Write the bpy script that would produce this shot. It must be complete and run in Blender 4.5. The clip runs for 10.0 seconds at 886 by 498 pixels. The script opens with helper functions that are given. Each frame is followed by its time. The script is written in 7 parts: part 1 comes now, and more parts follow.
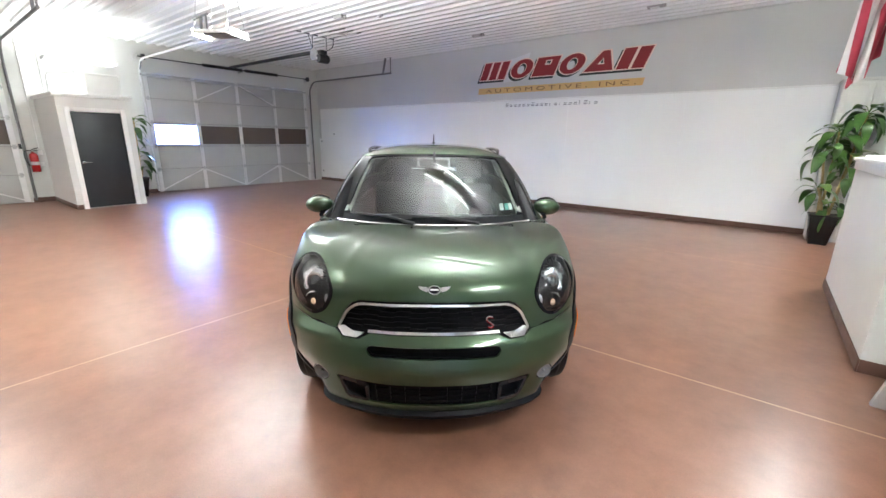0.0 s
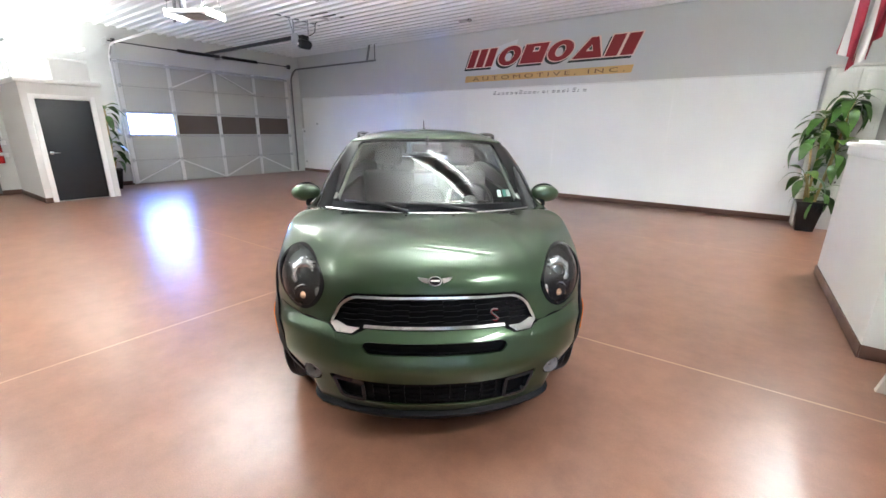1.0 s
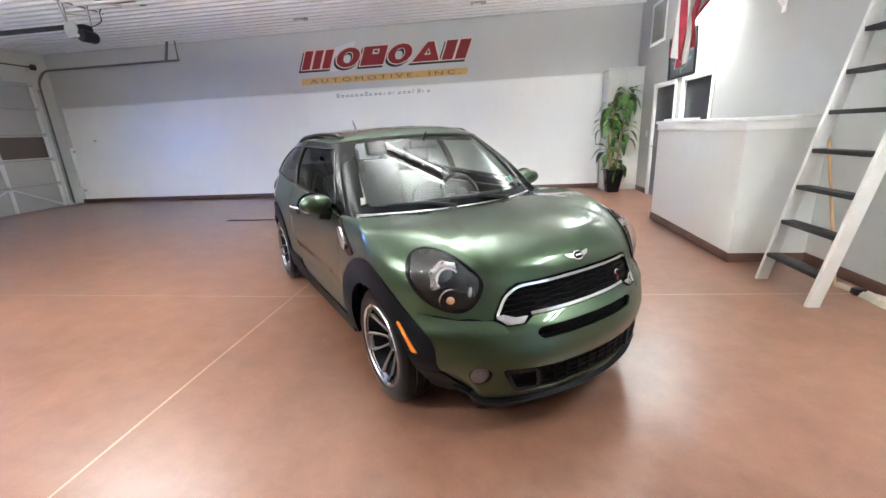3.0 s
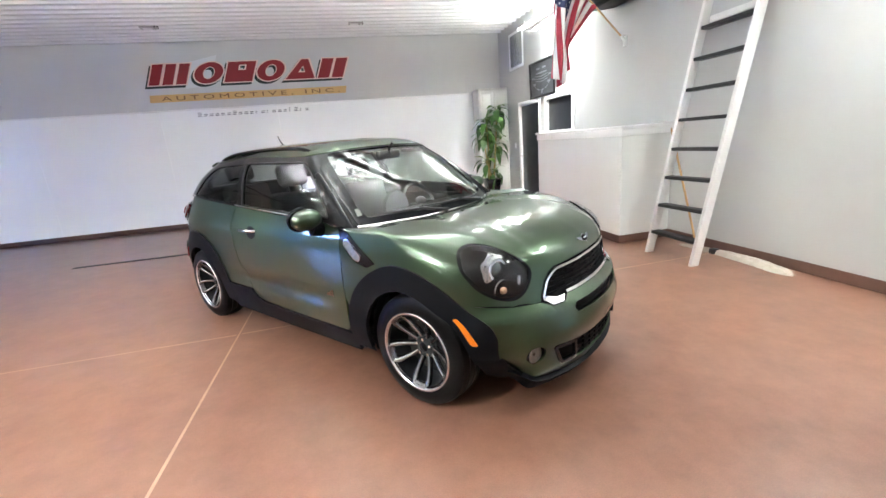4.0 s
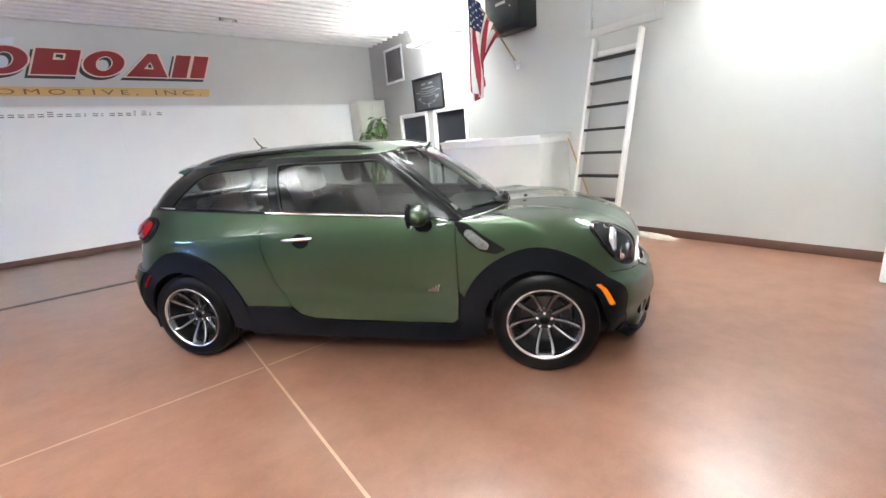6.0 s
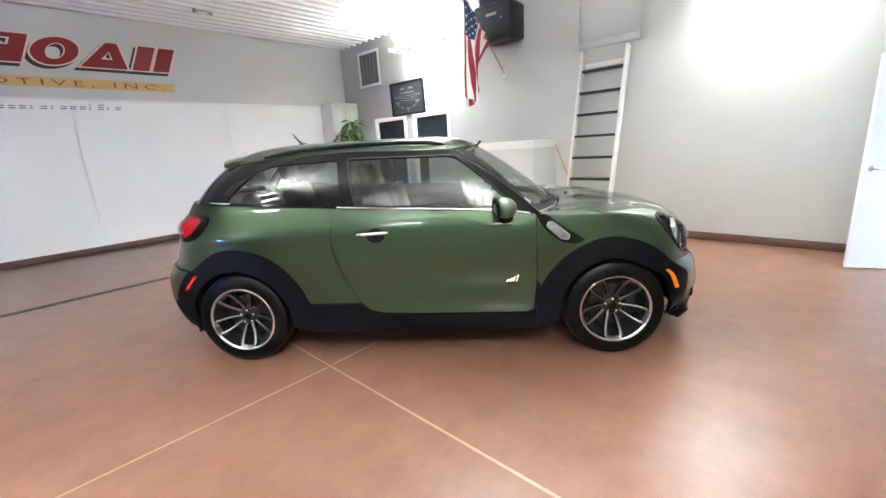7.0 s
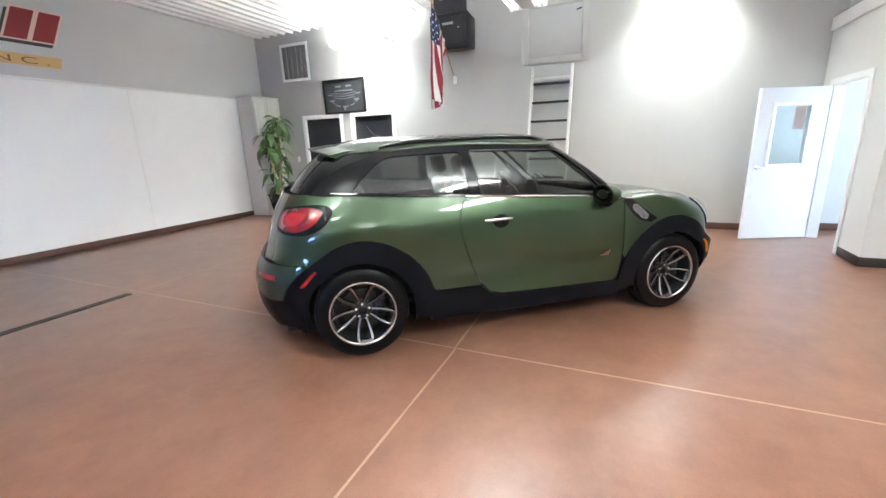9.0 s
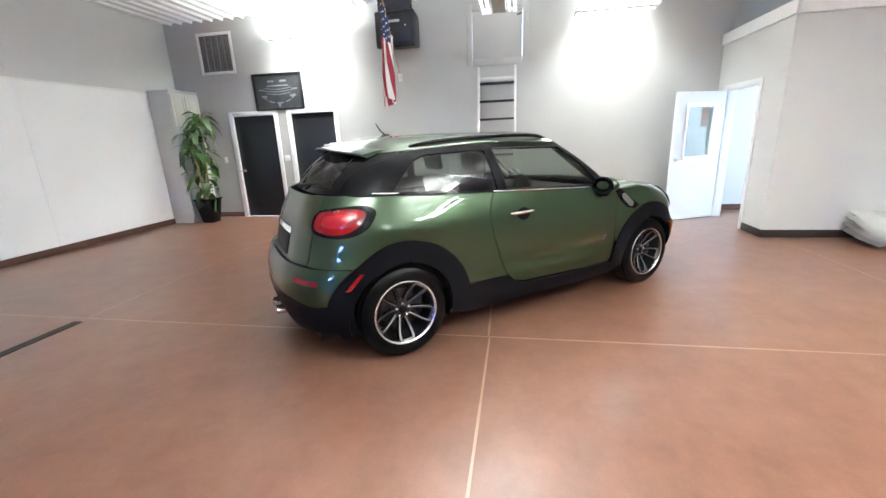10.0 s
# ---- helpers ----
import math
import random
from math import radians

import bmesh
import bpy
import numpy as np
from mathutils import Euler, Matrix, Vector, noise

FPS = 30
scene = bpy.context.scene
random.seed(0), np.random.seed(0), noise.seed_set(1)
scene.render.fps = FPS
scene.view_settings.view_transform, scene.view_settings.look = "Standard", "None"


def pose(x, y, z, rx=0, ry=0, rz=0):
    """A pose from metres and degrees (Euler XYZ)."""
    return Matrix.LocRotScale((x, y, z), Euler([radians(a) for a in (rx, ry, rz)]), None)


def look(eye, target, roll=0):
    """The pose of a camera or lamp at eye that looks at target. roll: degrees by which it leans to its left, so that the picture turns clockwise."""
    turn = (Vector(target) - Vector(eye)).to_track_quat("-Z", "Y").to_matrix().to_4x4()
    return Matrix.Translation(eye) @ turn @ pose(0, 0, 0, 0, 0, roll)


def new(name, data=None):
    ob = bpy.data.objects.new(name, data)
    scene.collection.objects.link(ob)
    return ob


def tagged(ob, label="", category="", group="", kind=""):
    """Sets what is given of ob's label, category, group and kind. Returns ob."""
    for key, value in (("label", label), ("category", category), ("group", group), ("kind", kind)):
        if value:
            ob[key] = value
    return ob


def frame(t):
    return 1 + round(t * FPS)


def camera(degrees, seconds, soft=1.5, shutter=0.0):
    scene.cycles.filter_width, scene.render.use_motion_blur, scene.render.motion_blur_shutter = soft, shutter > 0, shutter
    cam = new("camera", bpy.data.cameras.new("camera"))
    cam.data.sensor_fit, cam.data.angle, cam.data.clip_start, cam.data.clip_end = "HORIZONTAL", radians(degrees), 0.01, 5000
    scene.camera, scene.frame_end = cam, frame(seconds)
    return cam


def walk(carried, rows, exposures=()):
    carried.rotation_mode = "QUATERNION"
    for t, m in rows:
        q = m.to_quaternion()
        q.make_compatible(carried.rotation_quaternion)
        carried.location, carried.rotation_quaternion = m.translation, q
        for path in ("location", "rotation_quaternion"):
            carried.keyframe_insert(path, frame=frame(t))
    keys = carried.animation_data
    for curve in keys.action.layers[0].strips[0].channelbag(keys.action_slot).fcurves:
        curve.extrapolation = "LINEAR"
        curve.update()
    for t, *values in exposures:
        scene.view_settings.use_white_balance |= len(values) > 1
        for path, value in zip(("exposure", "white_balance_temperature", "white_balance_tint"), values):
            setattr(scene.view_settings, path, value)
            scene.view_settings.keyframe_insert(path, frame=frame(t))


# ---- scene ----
cam = camera(94.7, 10.0)
PATH = [
    (0, (0.495, 0.296, 1.583), (-0.679, 1.829, 1.061), 0.9),
    (0.5, (0.484, 0.318, 1.573), (-0.679, 1.857, 1.045), 1.0),
    (1, (0.352, 0.364, 1.524), (-0.758, 1.931, 0.965), 0.8),
    (1.5, (0.0, 0.307, 1.5), (-1.022, 1.922, 0.911), 0.2),
    (2, (-0.338, 0.203, 1.455), (-1.18, 1.922, 0.874), -0.4),
    (2.5, (-0.725, -0.01, 1.46), (-1.313, 1.815, 0.892), -1.5),
    (2.7, (-0.881, -0.123, 1.476), (-1.35, 1.737, 0.909), -2.1),
    (3.8, (-1.828, -0.286, 1.443), (-1.537, 1.625, 0.929), -4.4),
    (4, (-2.021, -0.278, 1.447), (-1.614, 1.614, 0.94), -4.7),
    (4.5, (-2.404, -0.208, 1.432), (-1.731, 1.607, 0.929), -5.1),
    (5, (-2.809, -0.069, 1.442), (-1.925, 1.654, 0.94), -5.2),
    (5.5, (-3.244, 0.091, 1.46), (-2.2, 1.719, 0.952), -5.1),
    (6.8, (-4.248, 0.729, 1.463), (-2.886, 2.111, 0.975), -3.7),
    (7, (-4.388, 0.841, 1.448), (-2.986, 2.181, 0.961), -3.5),
    (7.5, (-4.712, 1.13, 1.462), (-3.209, 2.357, 0.977), -3.0),
    (8, (-5.065, 1.431, 1.476), (-3.475, 2.538, 0.979), -2.5),
    (8.5, (-5.337, 1.807, 1.455), (-3.654, 2.767, 0.961), -2.1),
    (9, (-5.608, 2.202, 1.453), (-3.836, 2.985, 0.956), -1.9),
    (9.5, (-5.832, 2.606, 1.473), (-3.992, 3.199, 0.961), -2.1),
    (10, (-5.957, 3.033, 1.494), (-4.061, 3.39, 0.968), -2.4),
]
walk(cam, [(t, look(eye, target, roll)) for t, eye, target, roll in PATH], [(0, 3.98), (2.5, 3.98), (4.5, 4.15), (6.2, 4.05), (8, 3.92), (10, 3.86)])

# ---- world, large lights, exposure ----
world = bpy.data.worlds.new("world")
scene.world = world
world.use_nodes = True
wn = world.node_tree.nodes
sky = wn.new("ShaderNodeTexSky")
sky.sky_type, sky.sun_disc = "NISHITA", False
sky.sun_elevation, sky.sun_rotation = radians(48), radians(200)
world.node_tree.links.new(sky.outputs[0], wn["Background"].inputs[0])
wn["Background"].inputs[1].default_value = 0.12

EAST, NORTH, WEST, SOUTH, CEIL = 2.0, 10.05, -12.88, -6.2, 3.90
OFFICE_X, OFFICE_Y, OFFICE_Z = 0.16, -0.25, 2.845
TUBE_POWER = 1.5
LAMP_DOWN, LAMP_UP, LAMP_COLOUR = 29.0, 13.0, (0.95, 1.0, 0.985)


def area_lamp(name, m, sx, sy, power, colour, spread=180):
    data = bpy.data.lights.new(name, "AREA")
    data.shape, data.size, data.size_y, data.energy, data.color, data.spread = "RECTANGLE", sx, sy, power, colour, radians(spread)
    ob = new(name, data)
    ob.matrix_basis = m
    return ob


# daylight of the overhead doors' clear panes and of the office window
area_lamp("pane_daylight", pose(WEST + 0.10, 5.26, 1.56, 0, -90, 0), 0.5, 1.12, 1.8, (0.45, 0.64, 1.0))
area_lamp("office_daylight", pose(2.25, -3.2, 1.7, 0, 90, 0), 1.1, 1.5, 26, (0.62, 0.8, 1.0))

# ---- materials ----
def mat(name, colour, rough=0.5, metal=0.0, vary=0.12, scale=3.0, fine=60.0, bump=0.0, coat=0.0, rough_vary=0.08, second=None, spec=0.5, island=0.0):
    """A surface with two scales of variation in colour and gloss, and a fine relief."""
    m = bpy.data.materials.new(name)
    m.use_nodes = True
    n, k = m.node_tree.nodes, m.node_tree.links
    b = n["Principled BSDF"]
    b.inputs["Metallic"].default_value = metal
    b.inputs["Specular IOR Level"].default_value = spec
    b.inputs["Coat Weight"].default_value = coat
    b.inputs["Coat Roughness"].default_value = 0.04
    tc = n.new("ShaderNodeTexCoord")
    big, small = n.new("ShaderNodeTexNoise"), n.new("ShaderNodeTexNoise")
    big.inputs["Scale"].default_value, big.inputs["Detail"].default_value = scale, 5
    small.inputs["Scale"].default_value, small.inputs["Detail"].default_value = fine, 3
    k.new(tc.outputs["Object"], big.inputs["Vector"])
    k.new(tc.outputs["Object"], small.inputs["Vector"])
    mix = n.new("ShaderNodeMix")
    mix.data_type = "RGBA"
    other = second or tuple(c * (1 - vary) for c in colour)
    mix.inputs["A"].default_value = (*colour, 1)
    mix.inputs["B"].default_value = (*other, 1)
    add = n.new("ShaderNodeMath")
    add.operation = "MULTIPLY_ADD"
    k.new(small.outputs["Fac"], add.inputs[0])
    add.inputs[1].default_value = 0.45
    ramp = n.new("ShaderNodeMapRange")
    ramp.inputs["From Min"].default_value, ramp.inputs["From Max"].default_value = 0.35, 0.65
    ramp.inputs["To Max"].default_value = 0.55
    k.new(big.outputs["Fac"], ramp.inputs["Value"])
    k.new(ramp.outputs["Result"], add.inputs[2])
    k.new(add.outputs[0], mix.inputs["Factor"])
    k.new(mix.outputs["Result"], b.inputs["Base Color"])
    rr = n.new("ShaderNodeMapRange")
    lo, hi = max(rough - rough_vary, 0.0), rough + rough_vary
    lo, hi = (lo, min(hi, 0.268)) if rough < 0.275 else (max(lo, 0.282), hi)
    rr.inputs["To Min"].default_value, rr.inputs["To Max"].default_value = lo, hi
    k.new(big.outputs["Fac"], rr.inputs["Value"])
    k.new(rr.outputs["Result"], b.inputs["Roughness"])
    if bump:
        bp = n.new("ShaderNodeBump")
        bp.inputs["Strength"].default_value, bp.inputs["Distance"].default_value = 1.0, bump
        k.new(small.outputs["Fac"], bp.inputs["Height"])
        k.new(bp.outputs["Normal"], b.inputs["Normal"])
    return m


def glow(name, colour, strength):
    m = bpy.data.materials.new(name)
    m.use_nodes = True
    b = m.node_tree.nodes["Principled BSDF"]
    b.inputs["Base Color"].default_value = (*colour, 1)
    b.inputs["Emission Color"].default_value = (*colour, 1)
    b.inputs["Emission Strength"].default_value = strength
    return m


def glass(name, tint, rough=0.0, base=0.045):
    m = bpy.data.materials.new(name)
    m.use_nodes = True
    n, k = m.node_tree.nodes, m.node_tree.links
    n.remove(n["Principled BSDF"])
    clear, shine, lw, mix = n.new("ShaderNodeBsdfTransparent"), n.new("ShaderNodeBsdfGlossy"), n.new("ShaderNodeLayerWeight"), n.new("ShaderNodeMixShader")
    power, scale = n.new("ShaderNodeMath"), n.new("ShaderNodeMath")
    clear.inputs[0].default_value = (*tint, 1)
    shine.inputs["Roughness"].default_value = rough
    power.operation, scale.operation = "POWER", "MULTIPLY_ADD"
    power.inputs[1].default_value = 5.0
    scale.inputs[1].default_value, scale.inputs[2].default_value = 1 - 2 * base, 2 * base
    k.new(lw.outputs["Facing"], power.inputs[0])
    k.new(power.outputs[0], scale.inputs[0])
    k.new(scale.outputs[0], mix.inputs[0])
    k.new(clear.outputs[0], mix.inputs[1])
    k.new(shine.outputs[0], mix.inputs[2])
    k.new(mix.outputs[0], n["Material Output"].inputs["Surface"])
    return m


M_WALL = mat("wall_paint_grey", (0.66, 0.66, 0.64), 0.55, vary=0.06, scale=0.8, fine=140)
# same grey paint as the other walls, darkened against the lamps' glare
M_WALL_EAST = mat("east_paint_grey_darkened", (0.46, 0.46, 0.445), 0.55, vary=0.08, scale=0.8, fine=140)
M_WALL_NORTH = mat("wall_paint_pale_grey", (0.62, 0.62, 0.61), 0.55, vary=0.06, scale=0.8, fine=140)
M_WALL_OFFICE = mat("office_wall_paint", (0.60, 0.61, 0.61), 0.6, vary=0.05, scale=0.8, fine=140)
M_BOARD = mat("white_wall_panel", (0.90, 0.91, 0.91), 0.29, vary=0.04, scale=0.7, fine=90, bump=0.0002)
M_TRIM = mat("white_gloss_trim", (0.82, 0.82, 0.81), 0.35, vary=0.05, scale=4)
M_BASE = mat("brown_vinyl_base", (0.125, 0.062, 0.045), 0.45, vary=0.25, scale=6)
M_BASE_DARK = mat("dark_vinyl_base", (0.03, 0.022, 0.02), 0.4, vary=0.25, scale=6)
M_CEIL = mat("white_ribbed_steel", (0.80, 0.80, 0.80), 0.34, vary=0.05, scale=0.6, spec=0.5)
M_DOOR_BLACK = mat("charcoal_door_paint", (0.012, 0.0135, 0.018), 0.4, vary=0.2, scale=5)
M_DOOR_WHITE = mat("white_door_paint", (0.74, 0.78, 0.82), 0.4, vary=0.05, scale=3)
M_GARAGE = mat("garage_door_steel", (0.50, 0.50, 0.49), 0.45, vary=0.06, scale=2, fine=220, bump=0.0006)
M_GALV = mat("galvanised_steel", (0.62, 0.63, 0.64), 0.35, 0.85, vary=0.25, scale=9)
M_TRACK = mat("dark_track_steel", (0.20, 0.20, 0.205), 0.45, 0.4, vary=0.25, scale=9)
M_STEEL_WHITE = mat("white_enamel_steel", (0.80, 0.80, 0.80), 0.3, vary=0.06, scale=5)
M_DARKSTEEL = mat("dark_steel", (0.05, 0.05, 0.055), 0.4, 0.6, vary=0.3, scale=12)
M_BLACK = mat("black_plastic", (0.009, 0.009, 0.010), 0.42, vary=0.3, scale=10, fine=300, bump=0.0003)
M_BROWNPANE = mat("brown_pane_film", (0.135, 0.105, 0.088), 0.18, vary=0.18, scale=1.4)
M_CHROME = mat("chrome", (0.82, 0.82, 0.82), 0.08, 1.0, vary=0.05, scale=20, rough_vary=0.03)
M_BRASS = mat("gold_paint", (0.72, 0.46, 0.18), 0.5, vary=0.12, scale=4)
M_SIGN_RED = mat("sign_red_paint", (0.30, 0.010, 0.014), 0.4, vary=0.2, scale=3)
M_SIGN_EDGE = mat("sign_cream_paint", (0.86, 0.62, 0.54), 0.45, vary=0.06, scale=3)
M_SIGN_BLACK = mat("sign_black_paint", (0.02, 0.03, 0.025), 0.45, vary=0.3, scale=3)
M_SIGN_PATCH = mat("sign_grey_patch", (0.72, 0.73, 0.75), 0.5, vary=0.04, scale=3)
M_SIGN_TEXT = mat("sign_grey_lettering", (0.10, 0.10, 0.12), 0.5, vary=0.1, scale=3)
M_SIGN_BROWN = mat("sign_brown_lettering", (0.24, 0.12, 0.05), 0.5, vary=0.1, scale=3)
M_WOOD = mat("pale_wood", (0.48, 0.28, 0.12), 0.5, vary=0.3, scale=6, fine=40)
M_CABINET = mat("cream_cabinet_paint", (0.70, 0.69, 0.65), 0.42, vary=0.05, scale=3)
M_LADDER = mat("white_painted_timber", (0.66, 0.645, 0.62), 0.5, vary=0.1, scale=7, fine=50, bump=0.0006)
M_TREAD = mat("black_tread_paint", (0.012, 0.012, 0.013), 0.55, vary=0.4, scale=8, fine=250, bump=0.0008)
M_LEAF = mat("leaf_green", (0.085, 0.18, 0.034), 0.33, vary=0.5, scale=7, fine=40, second=(0.02, 0.06, 0.012))
M_LEAF_PALE = mat("young_leaf_green", (0.15, 0.26, 0.05), 0.35, vary=0.4, scale=7, fine=40)
M_CANE = mat("cane_stem", (0.50, 0.36, 0.16), 0.55, vary=0.35, scale=14)
M_SOIL = mat("potting_soil", (0.04, 0.028, 0.02), 0.9, vary=0.5, scale=30, bump=0.004)
M_POT = mat("black_glazed_pot", (0.006, 0.006, 0.007), 0.22, vary=0.3, scale=5)
M_EXT_RED = mat("extinguisher_red", (0.50, 0.02, 0.02), 0.25, vary=0.15, scale=8, coat=0.5)
M_FLAG_RED = mat("flag_red_cloth", (0.40, 0.025, 0.05), 0.75, vary=0.2, scale=8, fine=400, bump=0.0004)
M_FLAG_WHITE = mat("flag_white_cloth", (0.78, 0.76, 0.74), 0.75, vary=0.06, scale=8, fine=400, bump=0.0004)
M_FLAG_BLUE = mat("flag_blue_cloth", (0.022, 0.035, 0.10), 0.75, vary=0.2, scale=8, fine=400, bump=0.0004)
M_VENT = mat("vent_grey", (0.42, 0.41, 0.40), 0.45, vary=0.1, scale=6)
M_VENT_DARK = mat("vent_shade_backing", (0.10, 0.092, 0.088), 0.8, vary=0.2, scale=6)
M_PICTURE = mat("picture_print", (0.045, 0.048, 0.052), 0.3, vary=0.5, scale=7)
M_PICTURE_LIGHT = mat("picture_print_light", (0.24, 0.25, 0.27), 0.35, vary=0.5, scale=14)
M_CLOTH = mat("white_sheeting", (0.46, 0.41, 0.34), 0.85, vary=0.25, scale=9, fine=60, bump=0.004)
M_TUBE = glow("tube_glow", (0.96, 1.0, 0.96), TUBE_POWER)
M_SKY = glow("outdoor_daylight", (0.14, 0.30, 1.0), 4.0)
M_SKY_PALE = glow("office_daylight_glow", (0.60, 0.78, 1.0), 1.6)
M_PANE = glass("clear_pane", (0.93, 0.96, 0.97))
M_DOORPANE = glass("door_pane", (0.80, 0.88, 0.90))
M_JOINT = mat("joint_filler", (0.52, 0.37, 0.27), 0.6, vary=0.2, scale=8)


def floor_material():
    """Stained and sealed concrete: clouded brown, fine speckle, a thin worn sealer."""
    m = bpy.data.materials.new("sealed_concrete")
    m.use_nodes = True
    n, k = m.node_tree.nodes, m.node_tree.links
    b = n["Principled BSDF"]
    tc = n.new("ShaderNodeTexCoord")
    def noise_at(scale, detail, rough=0.55):
        x = n.new("ShaderNodeTexNoise")
        x.inputs["Scale"].default_value, x.inputs["Detail"].default_value, x.inputs["Roughness"].default_value = scale, detail, rough
        k.new(tc.outputs["Object"], x.inputs["Vector"])
        return x.outputs["Fac"]
    cloud, mottle, speck, wear = noise_at(0.55, 6), noise_at(4.5, 8, 0.7), noise_at(170, 2), noise_at(1.3, 4)
    ramp = n.new("ShaderNodeValToRGB")
    ramp.color_ramp.elements[0].position, ramp.color_ramp.elements[1].position = 0.36, 0.64
    ramp.color_ramp.elements[0].color, ramp.color_ramp.elements[1].color = (0.160, 0.072, 0.044, 1), (0.268, 0.133, 0.087, 1)
    mixf = n.new("ShaderNodeMath")
    mixf.operation = "MULTIPLY_ADD"
    k.new(mottle, mixf.inputs[0])
    mixf.inputs[1].default_value = 0.55
    half = n.new("ShaderNodeMath")
    half.operation = "MULTIPLY"
    half.inputs[1].default_value = 0.45
    k.new(cloud, half.inputs[0])
    k.new(half.outputs[0], mixf.inputs[2])
    k.new(mixf.outputs[0], ramp.inputs[0])
    sp = n.new("ShaderNodeMapRange")
    sp.inputs["From Min"].default_value, sp.inputs["From Max"].default_value = 0.3, 0.7
    sp.inputs["To Min"].default_value, sp.inputs["To Max"].default_value = 0.87, 1.10
    k.new(speck, sp.inputs["Value"])
    mul = n.new("ShaderNodeVectorMath")
    mul.operation = "SCALE"
    k.new(ramp.outputs[0], mul.inputs[0])
    k.new(sp.outputs[0], mul.inputs["Scale"])
    k.new(mul.outputs[0], b.inputs["Base Color"])
    rg = n.new("ShaderNodeMapRange")
    rg.inputs["From Min"].default_value, rg.inputs["From Max"].default_value = 0.3, 0.7
    rg.inputs["To Min"].default_value, rg.inputs["To Max"].default_value = 0.286, 0.305
    k.new(wear, rg.inputs["Value"])
    k.new(rg.outputs[0], b.inputs["Roughness"])
    b.inputs["Specular IOR Level"].default_value = 0.85
    return m


M_FLOOR = floor_material()

# ---- building tools ----
from mathutils.geometry import delaunay_2d_cdt


def bm_mesh(name, bm, *materials, smooth=None):
    data = bpy.data.meshes.new(name)
    bmesh.ops.recalc_face_normals(bm, faces=bm.faces)
    bm.to_mesh(data)
    bm.free()
    for m in materials:
        data.materials.append(m)
    if smooth:
        data.shade_smooth()
        data.set_sharp_from_angle(angle=radians(smooth))
    return data


def part(name, bm, material, parent=None, label="", smooth=35, m=None):
    """One mesh object under a thing or a part, in that thing's own axes."""
    mats = material if isinstance(material, (list, tuple)) else [material]
    ob = new(name, bm_mesh(name, bm, *mats, smooth=smooth))
    ob.parent = parent
    if m is not None:
        ob.matrix_basis = m
    return tagged(ob, label)


def thing(name, m, label, category, group="", kind=""):
    ob = new(name)
    ob.empty_display_size = 0.1
    ob.matrix_basis = m
    return tagged(ob, label, category, group, kind)


def solid(name, bm, material, label="", category="", kind="", group="", m=None, smooth=35):
    ob = part(name, bm, material, None, label, smooth, m)
    return tagged(ob, label, category, group, kind)


def box(x0, x1, y0, y1, z0, z1, bevel=0.0, seg=2, bm=None):
    bm = bm or bmesh.new()
    made = bmesh.ops.create_cube(bm, size=1.0, matrix=Matrix.LocRotScale(((x0 + x1) / 2, (y0 + y1) / 2, (z0 + z1) / 2), None, (abs(x1 - x0), abs(y1 - y0), abs(z1 - z0))))
    if bevel:
        edges = {e for v in made["verts"] for e in v.link_edges}
        bmesh.ops.bevel(bm, geom=list(edges), offset=bevel, segments=seg, profile=0.5, affect="EDGES")
    return bm


def tube(points, radius, sides=10, bm=None, closed=False, caps=True):
    """A round bar along points; radius may be one number or one for each point."""
    bm = bm or bmesh.new()
    pts = [Vector(p) for p in points]
    radii = radius if isinstance(radius, (list, tuple)) else [radius] * len(pts)
    rings, side = [], None
    for i, p in enumerate(pts):
        a = pts[i - 1] if (i or closed) else p
        b = pts[(i + 1) % len(pts)] if (i + 1 < len(pts) or closed) else p
        way = (b - a).normalized()
        if side is None:
            side = way.orthogonal().normalized()
        side = (side - way * side.dot(way)).normalized()
        up = way.cross(side)
        rings.append([bm.verts.new(p + radii[i] * (math.cos(2 * math.pi * k / sides) * side + math.sin(2 * math.pi * k / sides) * up)) for k in range(sides)])
    pairs = list(zip(rings, rings[1:])) + ([(rings[-1], rings[0])] if closed else [])
    for r, q in pairs:
        for k in range(sides):
            bm.faces.new((r[k], r[(k + 1) % sides], q[(k + 1) % sides], q[k]))
    if caps and not closed:
        bm.faces.new(rings[0][::-1])
        bm.faces.new(rings[-1])
    return bm


def lathe(profile, sides=48, axis="Z", bm=None, closed=False):
    """Turn (radius, height) points round an axis."""
    bm = bm or bmesh.new()
    turn = {"Z": Matrix.Identity(3), "Y": Matrix(((1, 0, 0), (0, 0, 1), (0, -1, 0))), "X": Matrix(((0, 0, 1), (1, 0, 0), (0, 1, 0)))}[axis]
    rings = []
    for k in range(sides):
        a = 2 * math.pi * k / sides
        rings.append([bm.verts.new(turn @ Vector((r * math.cos(a), r * math.sin(a), h))) for r, h in profile])
    for k in range(sides):
        r, q = rings[k], rings[(k + 1) % sides]
        n = len(profile)
        for i in range(n if closed else n - 1):
            j = (i + 1) % n
            f = [r[i], q[i], q[j], r[j]]
            bm.faces.new(f)
    bmesh.ops.remove_doubles(bm, verts=bm.verts, dist=1e-6)
    return bm


def ball(cx, cy, cz, rx, ry, rz, seg=20, rings=12, bm=None):
    bm = bm or bmesh.new()
    bmesh.ops.create_uvsphere(bm, u_segments=seg, v_segments=rings, radius=1.0, matrix=Matrix.LocRotScale((cx, cy, cz), None, (rx, ry, rz)))
    return bm


